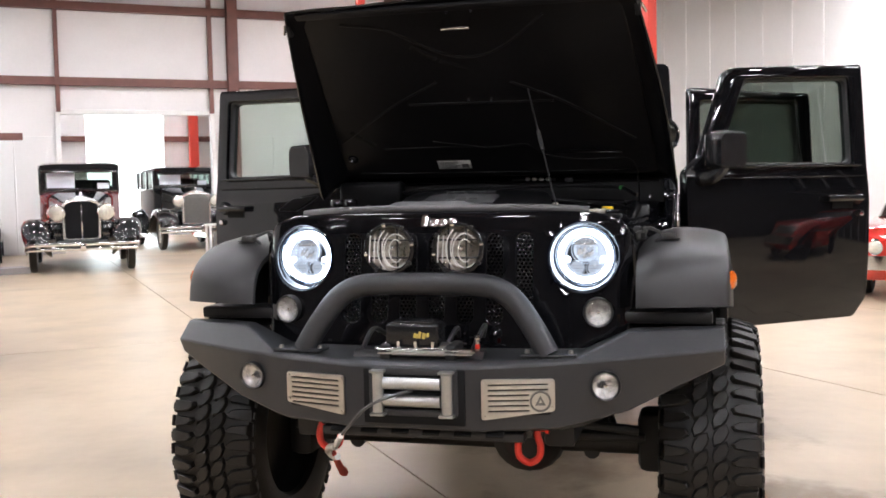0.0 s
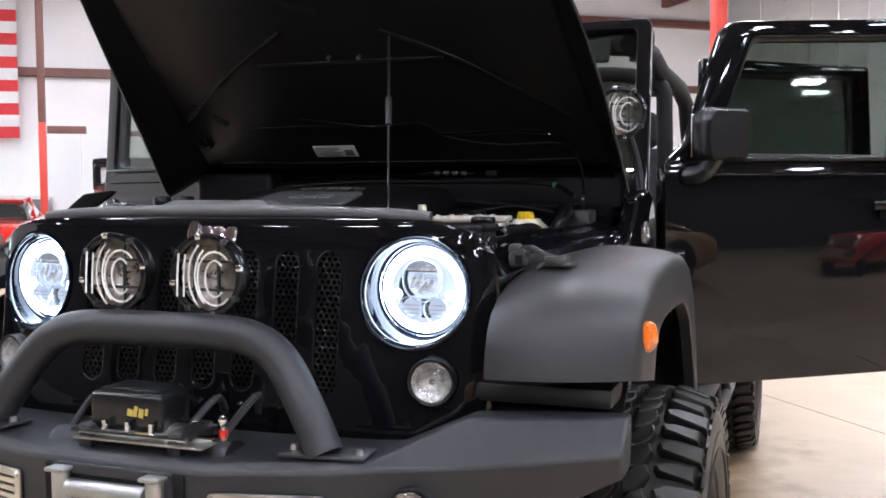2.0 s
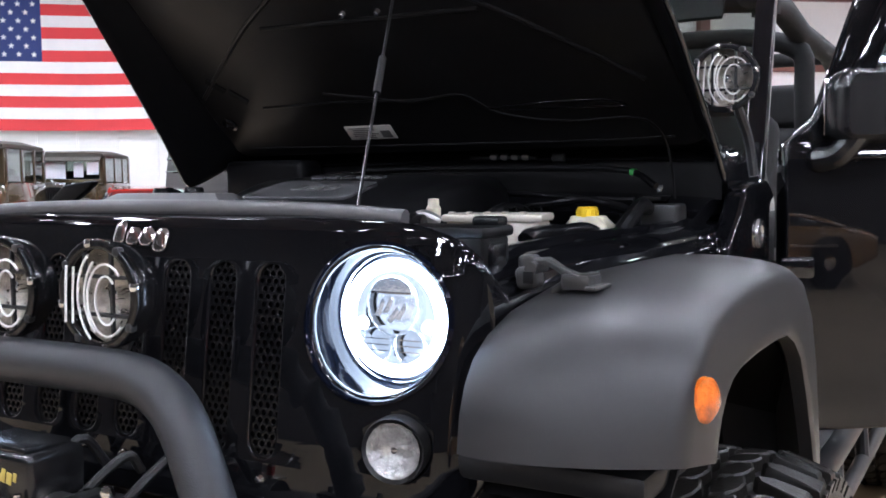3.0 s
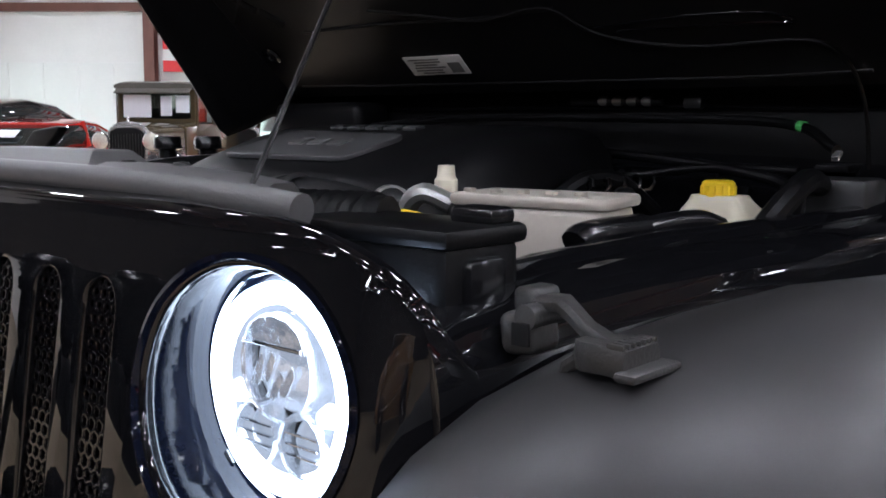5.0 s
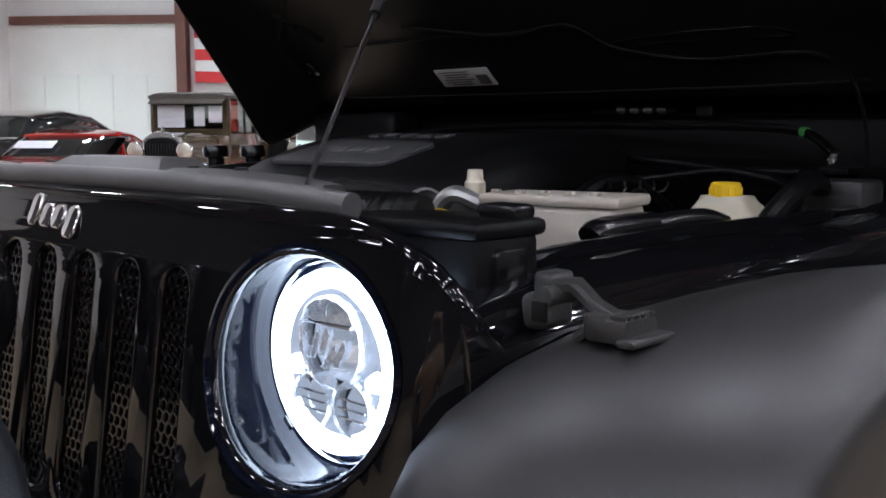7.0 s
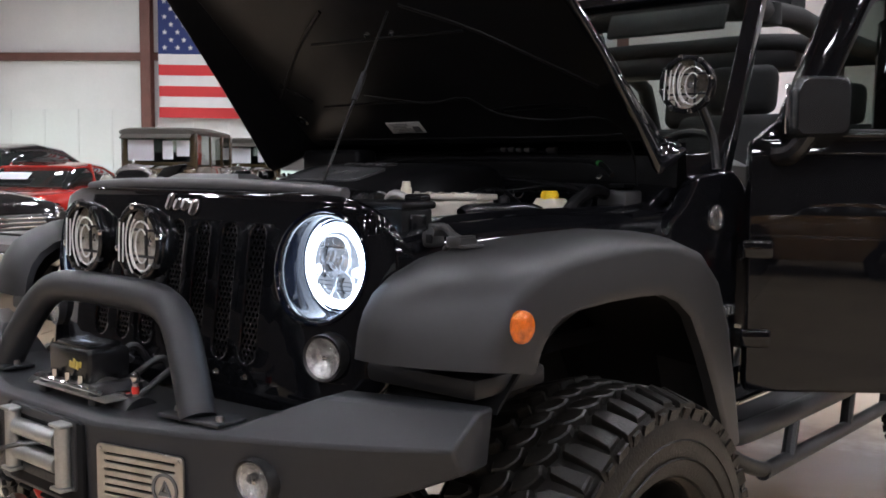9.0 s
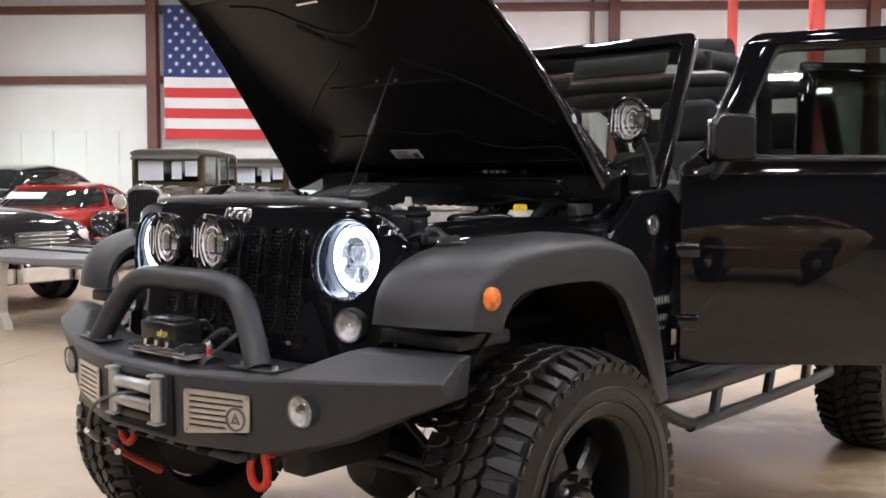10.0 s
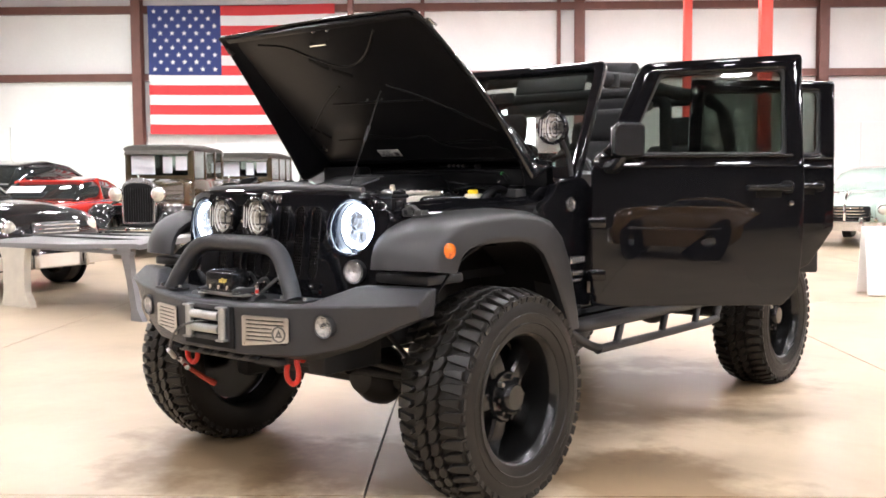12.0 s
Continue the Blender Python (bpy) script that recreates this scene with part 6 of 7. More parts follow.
lip = box(0, 0.225, 1.266, 1.20, 0.03, 0.022, 0.008)
part("hood_lip", lip, M_UNDER, hood_ob, matrix=HOOD)
# pressed inner panel with stiffening ribs
def pan_z(y):
    """Height of the inner panel's face, in the closed hood."""
    return 1.2865 + 0.0232 * (y - 0.25)


pan = plate([soften([(-0.585, 0.25), (0.585, 0.25), (0.685, 1.2), (-0.685, 1.2)], 0.05)], 0.02, 0.008)
part("hood_frame", pan, M_UNDER, hood_ob, "pressed steel hood frame", 50, matrix=HOOD @ at(0, 0.25, 1.2965) @ Matrix.Rotation(0.0232, 4, "X") @ at(0, -0.25, 0))
for x, y, turn in ((-0.165, 0.46, 0.7), (-0.06, 0.53, 0.5), (-0.521, 0.956, 0.9), (-0.569, 0.911, 0.9)):
    # slots are dark blocks on the panel, shade put into their colour
    part("frame_slot", box(x, y, pan_z(y) - 0.001, 0.11 if y < 0.6 else 0.06, 0.022, 0.006, 0.003, rot=Matrix.Rotation(turn, 4, "Z")), M_RECESSBLACK, hood_ob, matrix=HOOD)
part("frame_hole", lathe([(0.02, 0.002), (0.024, -0.004), (0.016, -0.006), (0.012, 0.002)], 20, "z"), M_PAINT, hood_ob, matrix=HOOD @ at(-0.627, 1.061, pan_z(1.06)))
RIBS = (((-0.45, 0.295), (-0.285, 0.331), (-0.173, 0.412), (-0.057, 0.48), (0.05, 0.486), (0.165, 0.433), (0.315, 0.30)), ((-0.15, 0.616), (-0.366, 0.747), (-0.645, 0.957)),
        ((0.147, 0.632), (0.34, 0.754), (0.60, 0.985)), ((-0.29, 0.736), (0.297, 0.745)))
for pts in RIBS:
    part("rib", tube(smooth_path([(x, y, pan_z(y) + 0.001) for x, y in pts], 5), 0.0065, 8), M_UNDER, hood_ob, matrix=HOOD)
# glossy pressed lines across the rear of the panel
for pts, r in ((((-0.466, 1.005), (-0.2, 1.0), (0.0, 1.008), (0.16, 1.0)), 0.004), (((0.2, 1.05), (0.35, 1.04), (0.491, 1.043), (0.534, 1.065), (0.40, 1.06), (0.25, 1.062)), 0.0028), (((-0.62, 1.165), (-0.3, 1.172), (0.1, 1.176), (0.45, 1.178), (0.62, 1.172)), 0.003)):
    part("rib", tube(smooth_path([(x, y, pan_z(y) - 0.0005) for x, y in pts], 6), r, 8), M_PAINT if r < 0.003 else M_UNDER, hood_ob, matrix=HOOD)
for x, y in ((-0.038, 0.718), (0.054, 0.722), (-0.03, 0.26), (0.06, 0.26)):
    part("hood_bumper", lathe([(0, -0.02), (0.01, -0.018), (0.014, 0)], 12, "z"), M_CHROME, hood_ob, matrix=HOOD @ at(x, y, pan_z(y)) @ Matrix.Diagonal((0.6, 0.6, 0.6, 1)))
part("hood_striker", tube([(-0.05, 0.30, 1.285), (-0.05, 0.30, 1.235), (0.05, 0.30, 1.235), (0.05, 0.30, 1.285)], 0.006, 8), M_CHROME, hood_ob, matrix=HOOD)
lz = pan_z(1.116) - 0.003
lab = part("warning_label", box(-0.178, 1.116, lz, 0.146, 0.05, 0.003, 0.001), M_LABEL, hood_ob, "silver warning label with fine print", matrix=HOOD)
for k in range(6):
    part("print_line", box(-0.20 + 0.006 * (k % 2), 1.098 + k * 0.0072, lz - 0.002, 0.08 - 0.012 * (k % 3), 0.0026, 0.0015), M_INK, lab, matrix=HOOD)
part("print_block", box(-0.13, 1.122, lz - 0.002, 0.03, 0.026, 0.0015), M_INK, lab, matrix=HOOD)
for s in (-1, 1):
    part("latch_bracket", box(s * 0.648, 0.29, 1.268, 0.02, 0.05, 0.02, 0.004), M_STEELDARK, hood_ob, matrix=HOOD)
    part("latch_pin", tube([(s * 0.66, 0.27, 1.272), (s * 0.675, 0.31, 1.272)], 0.005, 8), M_CHROME, hood_ob, matrix=HOOD)
    part("hood_hinge", box(s * 0.56, 1.33, 1.31, 0.05, 0.16, 0.012, 0.004), M_UNDER, car)
hose_run = [HOOD @ Vector((x, y, pan_z(y) - 0.005)) for x, y in ((-0.24, 0.961), (-0.1, 0.99), (0.003, 1.01), (0.10, 0.995), (0.158, 1.0), (0.219, 1.062), (0.364, 1.101), (0.541, 1.099), (0.587, 1.137), (0.596, 1.2))]
part("washer_hose", tube(smooth_path(hose_run + [Vector((0.602, 1.27, 1.38)), Vector((0.605, 1.28, 1.31))], 6), 0.0033, 8), M_HOSE, hood_ob)
rod = part("prop_rod", tube([(0.398, 0.292, 1.284), (0.235, 0.676, 1.747)], 0.0029, 8), M_ROD, car, "thin steel prop rod")
part("rod_grip", tube([(0.3186, 0.479, 1.51), (0.2944, 0.536, 1.5785)], 0.0075, 10), M_GREYPLASTIC, rod)


# ---- rubber hood latches
def latch(s):
    base = part("hood_latch", box(s * 0.662, 0.372, 1.212, 0.034, 0.04, 0.034, 0.009, 3, rot=Matrix.Rotation(s * radians(-8), 4, "Y")), M_PLASTICGREY, car, "grey rubber hood latch lying open on the flare")
    part("latch_bracket", box(s * 0.648, 0.40, 1.232, 0.024, 0.036, 0.022, 0.006, 3), M_PLASTICGREY, base)
    part("latch_hinge", tube([(s * 0.672, 0.352, 1.226), (s * 0.672, 0.398, 1.226)], 0.010, 12), M_PLASTICGREY, base)
    # recess shade painted as a small dark block
    part("latch_recess", box(s * 0.669, 0.3515, 1.213, 0.016, 0.004, 0.018, 0.001), M_RECESSBLACK, base)
    strapp = [Vector((s * x, y, z)) for x, y, z in ((0.668, 0.382, 1.234), (0.69, 0.378, 1.236), (0.705, 0.370, 1.231), (0.724, 0.362, 1.222), (0.75, 0.354, 1.215))]
    rings = [[p + Vector((0, dy * w, dz)) for dy, dz in ((-0.011, -0.005), (0.011, -0.005), (0.012, 0.002), (0.008, 0.006), (-0.008, 0.006), (-0.012, 0.002))] for p, w in zip(strapp, (1.2, 1.0, 0.85, 0.8, 0.95))]
    part("latch_strap", loft(rings), M_PLASTICGREY, base, angle=50)
    cup = [[Vector((s * x, 0.350 + y * k2, z + lift)) for y, z in ((-0.02, 1.200), (0.02, 1.200), (0.025, 1.212), (0.021, 1.221), (-0.021, 1.221), (-0.025, 1.212))] for x, k2, lift in ((0.728, 0.6, 0.0), (0.736, 0.92, 0.0), (0.759, 1.05, 0.001), (0.774, 1.0, -0.001))]
    part("latch_handle", loft(cup), M_PLASTICGREY, base, angle=50)
    part("latch_lip", box(s * 0.779, 0.350, 1.204, 0.018, 0.064, 0.007, 0.003), M_PLASTICGREY, base)
    for k in range(7):
        part("grip_rib", box(s * 0.766, 0.329 + k * 0.007, 1.222, 0.014, 0.003, 0.004, 0.001), M_PLASTICGREY, base)
    part("latch_spring", tube([(s * 0.728, 0.350, 1.207), (s * 0.712, 0.352, 1.196), (s * 0.709, 0.353, 1.186)], 0.006, 8), M_PLASTICGREY, base)


M_PLASTICGREY = mat("grey_rubber", (0.034, 0.033, 0.032), 0.48, vary=0.2, scale=30, bump=0.2, bump_scale=300)
mirrored(latch)

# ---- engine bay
# bay floor as a near-black sheet, shade put into the colour
part("engine_bay", box(0, 0.85, 0.92, 1.2, 1.05, 0.04), M_RECESSBLACK, car)
part("firewall", box(0, 1.37, 1.08, 1.3, 0.03, 0.5), M_UNDER, car)
for s in (-1, 1):
    part("inner_fender", box(s * 0.575, 0.82, 1.08, 0.02, 1.0, 0.28), M_UNDER, car)
sh = []
for y, z, hw in ((0.262, 1.303, 0.43), (0.295, 1.318, 0.42), (0.34, 1.327, 0.39), (0.38, 1.326, 0.37), (0.395, 1.318, 0.36), (0.40, 1.25, 0.35)):
    sh.append([Vector((x * hw, y, z - 0.012 * abs(x) ** 4)) for x in (-1, -0.8, -0.4, 0, 0.4, 0.8, 1)] + [Vector((x * hw, y - 0.004, z - 0.05)) for x in (1, 0.4, -0.4, -1)])
M_SEAL = mat("satin_grey_rubber", (0.085, 0.083, 0.084), 0.45, vary=0.1, scale=9, bump=0.1, bump_scale=300)
shroud = part("radiator_cover", loft(sh), M_SEAL, car, "dark grey plastic radiator cover", 50)
for x in (-0.42, -0.15, 0.15, 0.3):
    part("clip", lathe([(0, 0.004), (0.008, 0.003), (0.01, 0)], 10, "z"), M_PLASTIC, shroud, matrix=at(x * 0.7, 0.36, 1.326))
seal_path = smooth_path([(k * x, y, z) for k, x, y, z in ((-1, 0.50, 0.281, 1.300), (-1, 0.43, 0.274, 1.306), (-1, 0.32, 0.268, 1.311), (-1, 0.18, 0.265, 1.314), (1, 0.0, 0.264, 1.315), (1, 0.18, 0.265, 1.314), (1, 0.32, 0.268, 1.311), (1, 0.43, 0.274, 1.306), (1, 0.50, 0.281, 1.300))], 6)
part("hood_seal", tube(seal_path, 0.0145, 16), M_SEAL, car, "satin grey rubber hood seal")
ridge = [[Vector((x, y, z)) for x, y, z in row] for row in (
    ((-0.23, 0.296, 1.312), (0.125, 0.296, 1.312), (0.125, 0.395, 1.312), (-0.23, 0.395, 1.312)),
    ((-0.185, 0.336, 1.337), (0.069, 0.336, 1.337), (0.069, 0.388, 1.337), (-0.185, 0.388, 1.337)),
    ((-0.181, 0.340, 1.339), (0.065, 0.340, 1.339), (0.065, 0.384, 1.339), (-0.181, 0.384, 1.339)))]
part("raised_panel", loft(ridge), M_SEAL, shroud, "raised panel over the hood catch")
ec = []
for y, z, hw in ((0.645, 1.27, 0.24), (0.655, 1.293, 0.255), (0.68, 1.306, 0.27), (0.73, 1.322, 0.285), (0.83, 1.352, 0.295), (0.90, 1.366, 0.30), (1.0, 1.371, 0.30), (1.12, 1.37, 0.29), (1.17, 1.355, 0.27), (1.18, 1.32, 0.26)):
    half = [(0, 0.0), (0.6, 0.0), (0.82, -0.004), (0.93, -0.016), (0.985, -0.036), (1.0, -0.07), (1.0, -0.19)]
    ring = [Vector((-0.035 + x * hw, y, z + dz)) for x, dz in half]
    ec.append([Vector((-0.035 - x * hw, y, z + dz)) for x, dz in reversed(half[1:])] + ring)
M_PLATE = mat("satin_grey_plaque", (0.075, 0.075, 0.078), 0.4, vary=0.15, scale=12)
M_COVER = mat("black_engine_plastic", (0.006, 0.006, 0.0068), 0.4, spec=0.25, vary=0.25, scale=10, bump=0.1, bump_scale=200)
cover = part("engine_cover", loft(ec), M_COVER, car, "black plastic engine cover", 40)
part("cover_plate", plate([soften([(-0.17, -0.09), (0.15, -0.09), (0.17, 0.07), (-0.13, 0.09)], 0.03)], 0.008, 0.002), M_PLATE, cover, "grey plaque on the engine cover", matrix=at(-0.06, 0.775, 1.3395) @ Matrix.Rotation(0.285, 4, "X") @ Matrix.Diagonal((0.9, 0.72, 1, 1)))
for k in range(5):
    part("cover_mark", box(-0.12 + k * 0.042, 0.885, 1.366, 0.03, 0.022, 0.006, 0.002, rot=Matrix.Rotation(0.18, 4, "X")), M_PLATE, cover)
for k in range(3):
    part("cover_mark", box(-0.09 + k * 0.045, 0.775, 1.344, 0.032, 0.03, 0.005, 0.002, rot=Matrix.Rotation(0.285, 4, "X")), M_INK, cover)
tank = part("coolant_tank", box(0.455, 0.675, 1.235, 0.18, 0.10, 0.10, 0.012, 3, rot=Matrix.Rotation(radians(12), 4, "Z")), M_CREAM, car, "ribbed cream alloy box beside the battery")
part("tank_lid", box(0.455, 0.675, 1.288, 0.19, 0.11, 0.014, 0.005, rot=Matrix.Rotation(radians(12), 4, "Z")), M_CREAM, tank)
for k in range(5):
    part("lid_tab", box(0.385 + k * 0.033, 0.625 + k * 0.007, 1.297, 0.012, 0.01, 0.005, 0.0015), M_CREAM, tank)
part("tank_hose", tube(smooth_path([(0.30, 0.62, 1.22), (0.31, 0.60, 1.27), (0.335, 0.60, 1.292), (0.36, 0.62, 1.28)], 5), 0.012, 10), M_ZINC, tank)
part("filler_cap", lathe([(0, 0.018), (0.010, 0.017), (0.011, 0.004), (0.014, 0.0), (0.014, -0.02)], 14, "z"), M_TANK, tank, matrix=at(0.337, 0.638, 1.306))
part("hose_clamp", lathe([(0.023, -0.008), (0.026, -0.008), (0.026, 0.008), (0.023, 0.008)], 20, "x", close=True), M_ZINC, tank, matrix=at(0.268, 0.615, 1.272) @ Matrix.Rotation(radians(-35), 4, "Z"))
part("radiator_hose", tube(smooth_path([(0.10, 0.50, 1.25), (0.2, 0.50, 1.28), (0.28, 0.56, 1.265), (0.30, 0.7, 1.2)], 6), 0.03, 12), M_PLASTIC, car)
for k in range(5):
    part("hose_rib", lathe([(0.03, -0.004), (0.035, 0), (0.03, 0.004)], 16, "x"), M_PLASTIC, tank, matrix=at(0.14 + k * 0.022, 0.502, 1.264 + 0.004 * k))
part("dipstick_loop", tube(smooth_path([(0.33, 0.56, 1.268), (0.36, 0.54, 1.275), (0.40, 0.55, 1.268)], 4), 0.004, 6), M_YELLOW, tank)
M_BATTERY = mat("matt_black_battery_case", (0.0035, 0.0035, 0.004), 0.4, spec=0.2, vary=0.25, scale=12, bump=0.1, bump_scale=200)
bat = part("battery", box(0.495, 0.405, 1.19, 0.19, 0.1, 0.17, 0.012), M_BATTERY, car, "black battery box")
part("battery_cover", box(0.495, 0.405, 1.277, 0.2, 0.11, 0.018, 0.007), M_BATTERY, bat)
part("terminal", box(0.565, 0.43, 1.292, 0.05, 0.035, 0.016, 0.006), M_BAYBLACK, bat)
part("hold_down", box(0.585, 0.40, 1.235, 0.03, 0.05, 0.05, 0.008), M_BAYBLACK, bat)
for k in range(7):
    part("duct_rib", lathe([(0.028, -0.006), (0.033, 0), (0.028, 0.006)], 18, "x"), M_BATTERY, car, matrix=at(0.33 + 0.014 * k, 0.42 + 0.004 * k, 1.272))
part("air_duct", tube([(0.32, 0.417, 1.272), (0.43, 0.449, 1.272)], 0.029, 16), M_BATTERY, car, "black ribbed air duct")
for sx in (-1, 1):
    part("fender_seal", tube(smooth_path([(sx * 0.572, 0.42, 1.240), (sx * 0.578, 0.6, 1.247), (sx * 0.602, 0.9, 1.250), (sx * 0.632, 1.2, 1.256)], 5), 0.008, 10), M_BAYBLACK, car, "black fender edge seal")
br = []
for z, k in ((1.17, 1.0), (1.225, 1.0), (1.245, 0.7), (1.27, 0.45), (1.278, 0.4)):
    br.append([Vector((0.505 + x * 0.085 * k + (1 - k) * -0.02, 1.03 + y * 0.06 * k, z)) for x, y in rounded(-1, -1, 1, 1, 0.3, 3)])
res = part("fluid_reservoir", loft(br), M_TANK, car, "milky fluid reservoir with a yellow cap", 50)
part("reservoir_cap", lathe([(0, 0.0165), (0.019, 0.016), (0.0222, 0.013), (0.0232, -0.006), (0.02, -0.009)], 24, "z"), M_YELLOW, res, "yellow screw cap", matrix=at(0.491, 1.028, 1.282))
for k in range(14):
    a = 2 * math.pi * k / 14
    part("cap_rib", box(0.491 + 0.0228 * math.cos(a), 1.028 + 0.0228 * math.sin(a), 1.284, 0.003, 0.003, 0.014, 0.001), M_YELLOW, res)
HOSES = (
    ([(-0.55, 1.26, 1.36), (-0.2, 1.28, 1.385), (0.2, 1.26, 1.385), (0.5, 1.215, 1.377), (0.6, 1.16, 1.34)], 0.010),
    ([(-0.4, 1.22, 1.33), (0.0, 1.2, 1.335), (0.35, 1.16, 1.318), (0.56, 1.1, 1.29), (0.61, 1.0, 1.24)], 0.011),
    ([(0.1, 1.1, 1.30), (0.25, 1.12, 1.29), (0.42, 1.14, 1.31), (0.56, 1.13, 1.31)], 0.008),
    ([(0.56, 0.95, 1.20), (0.60, 0.98, 1.27), (0.60, 1.06, 1.30), (0.58, 1.16, 1.29)], 0.022),
    ([(0.27, 0.9, 1.2), (0.30, 0.95, 1.28), (0.33, 1.02, 1.29), (0.35, 1.1, 1.24)], 0.02),
    ([(0.6, 0.55, 1.2), (0.6, 0.7, 1.235), (0.6, 0.85, 1.22), (0.58, 0.95, 1.2)], 0.018),
    ([(-0.5, 0.5, 1.22), (-0.5, 0.7, 1.28), (-0.45, 0.9, 1.3), (-0.5, 1.2, 1.28)], 0.02),
)
for pts, r in HOSES:
    part("hose", tube(smooth_path(pts, 6), r * 0.75, 10), M_HOSE, car)
part("hose_tape", tube([(0.526, 1.207, 1.3725), (0.537, 1.203, 1.3715)], 0.0085, 10), M_GREEN, car, "green tape round a hose")
for pts, r in ((((0.548, 0.600, 1.250), (0.549, 0.612, 1.256), (0.551, 0.65, 1.258), (0.553, 0.72, 1.258)), 0.017), (((0.553, 0.715, 1.256), (0.558, 0.76, 1.260), (0.566, 0.83, 1.260), (0.572, 0.87, 1.250)), 0.0135)):
    part("harness_cover", tube(smooth_path(pts, 4), r, 12), M_BAYBLACK, car, "black wiring harness cover", 60)
part("plug", box(0.36, 1.0, 1.27, 0.03, 0.05, 0.026, 0.01, 3, rot=Matrix.Rotation(0.6, 4, "Z")), M_COVER, car)
part("spring_clip", tube([(0.34 + 0.012 * math.cos(a * 0.9), 0.93 + a * 0.006, 1.285 + 0.012 * math.sin(a * 0.9)) for a in range(0, 30)], 0.003, 6), M_CHROME, car)
part("abs_block", box(0.60, 1.2, 1.25, 0.09, 0.09, 0.1, 0.008), M_GREYPLASTIC, car)
part("abs_connector", box(0.66, 1.0, 1.336, 0.010, 0.018, 0.007, 0.002, rot=Matrix.Rotation(0.5, 4, "X")), M_SILVER, car)
part("air_box", box(-0.50, 0.62, 1.20, 0.22, 0.26, 0.2, 0.03, 3), M_COVER, car, "black air filter box")
part("hinge_cover", box(-0.585, 1.275, 1.36, 0.29, 0.10, 0.12, 0.02, 3), M_UNDER, car)
part("side_bracket", plate([soften([(-0.76, 1.31), (-0.69, 1.31), (-0.635, 1.34), (-0.60, 1.362), (-0.70, 1.352)], 0.008)], 0.02, 0.004), M_HOSE, car, matrix=at(0, 0.645, 0) @ FRONT)
for x, y in ((-0.60, 0.86), (-0.565, 0.93)):
    part("fluid_cap", lathe([(0, 0.018), (0.024, 0.016), (0.027, 0.01), (0.027, -0.008), (0.018, -0.012), (0.018, -0.1)], 18, "z"), M_BAYBLACK, car, matrix=at(x, y, 1.33))

# ---- windshield and cabin
wy0, wz0, wy1, wz1 = 1.55, 1.35, 1.872, 1.925
dv = Vector((0, wy1 - wy0, wz1 - wz0))
Lw = dv.length
tilt = math.atan2(dv.y, dv.z)
WS = at(0, wy0, wz0) @ Matrix.Rotation(-tilt, 4, "X") @ FRONT
frame_ws = plate([soften([(-0.742, -0.03), (0.742, -0.03), (0.702, Lw + 0.016), (-0.702, Lw + 0.016)], 0.03), soften([(-0.702, 0.045), (0.702, 0.045), (0.668, Lw - 0.014), (-0.668, Lw - 0.014)], 0.04)], 0.045, 0.007)
M_WSHIELD = glass("windshield_glass", (0.62, 0.66, 0.64))
ws = part("windshield_frame", frame_ws, M_PAINT, car, "gloss black windshield frame", 40, matrix=WS)
wsg = part("windshield", plate([soften([(-0.706, 0.041), (0.706, 0.041), (0.672, Lw - 0.010), (-0.672, Lw - 0.010)], 0.04)], 0.006), M_WSHIELD, ws, "clear windshield glass", matrix=WS)
wsg.visible_shadow = False
part("inner_mirror", box(0, 1.90, 1.80, 0.22, 0.03, 0.06, 0.015), M_PLASTIC, ws)
for s in (-1, 1):
    part("sun_visor", box(s * 0.33, 1.93, 1.855, 0.44, 0.02, 0.09, 0.008, rot=Matrix.Rotation(-0.4, 4, "X")), M_PLASTIC, ws)
dash = []
for y, z0, z1 in ((1.60, 1.05, 1.34), (1.66, 1.05, 1.39), (1.80, 1.05, 1.385), (1.86, 1.05, 1.33), (1.88, 1.05, 1.25)):
    dash.append([Vector((x, y, z)) for x, z in ((-0.7, z0), (0.7, z0), (0.7, z1 - 0.02), (0.66, z1), (-0.66, z1), (-0.7, z1 - 0.02))])
part("dashboard", loft(dash), M_PLASTIC, car, "black dashboard")
stw = [(0.36 + 0.18 * math.cos(a), 2.02 + 0.18 * math.sin(a) * 0.35, 1.32 + 0.18 * math.sin(a) * 0.93) for a in [2 * math.pi * k / 24 for k in range(25)]]
part("steering_wheel", tube(stw, 0.015, 8), M_PLASTIC, car)
tub = part("body_tub", box(0, 2.95, 0.66, 1.44, 2.75, 0.06, 0.02), M_PAINT, car, "gloss black body tub and sills")
for s in (-1, 1):
    part("sill", box(s * 0.725, 2.42, 0.72, 0.06, 1.75, 0.14, 0.02), M_PAINT, tub)
    part("centre_pillar", box(s * 0.725, 2.60, 1.0, 0.06, 0.12, 0.55, 0.015), M_PAINT, tub)
    q = plate([soften([(3.20, 0.68), (3.36, 0.9), (3.5, 1.05), (3.95, 1.05), (4.15, 0.9), (4.3, 0.75), (4.36, 0.75), (4.36, 1.30), (3.42, 1.30), (3.30, 1.0)], 0.04)], 0.05, 0.012)
    part("rear_quarter", q, M_PAINT, tub, matrix=at(s * 0.74, 0, 0) @ SIDE)
part("tailgate", box(0, 4.36, 1.0, 1.46, 0.06, 0.62, 0.02), M_PAINT, tub)


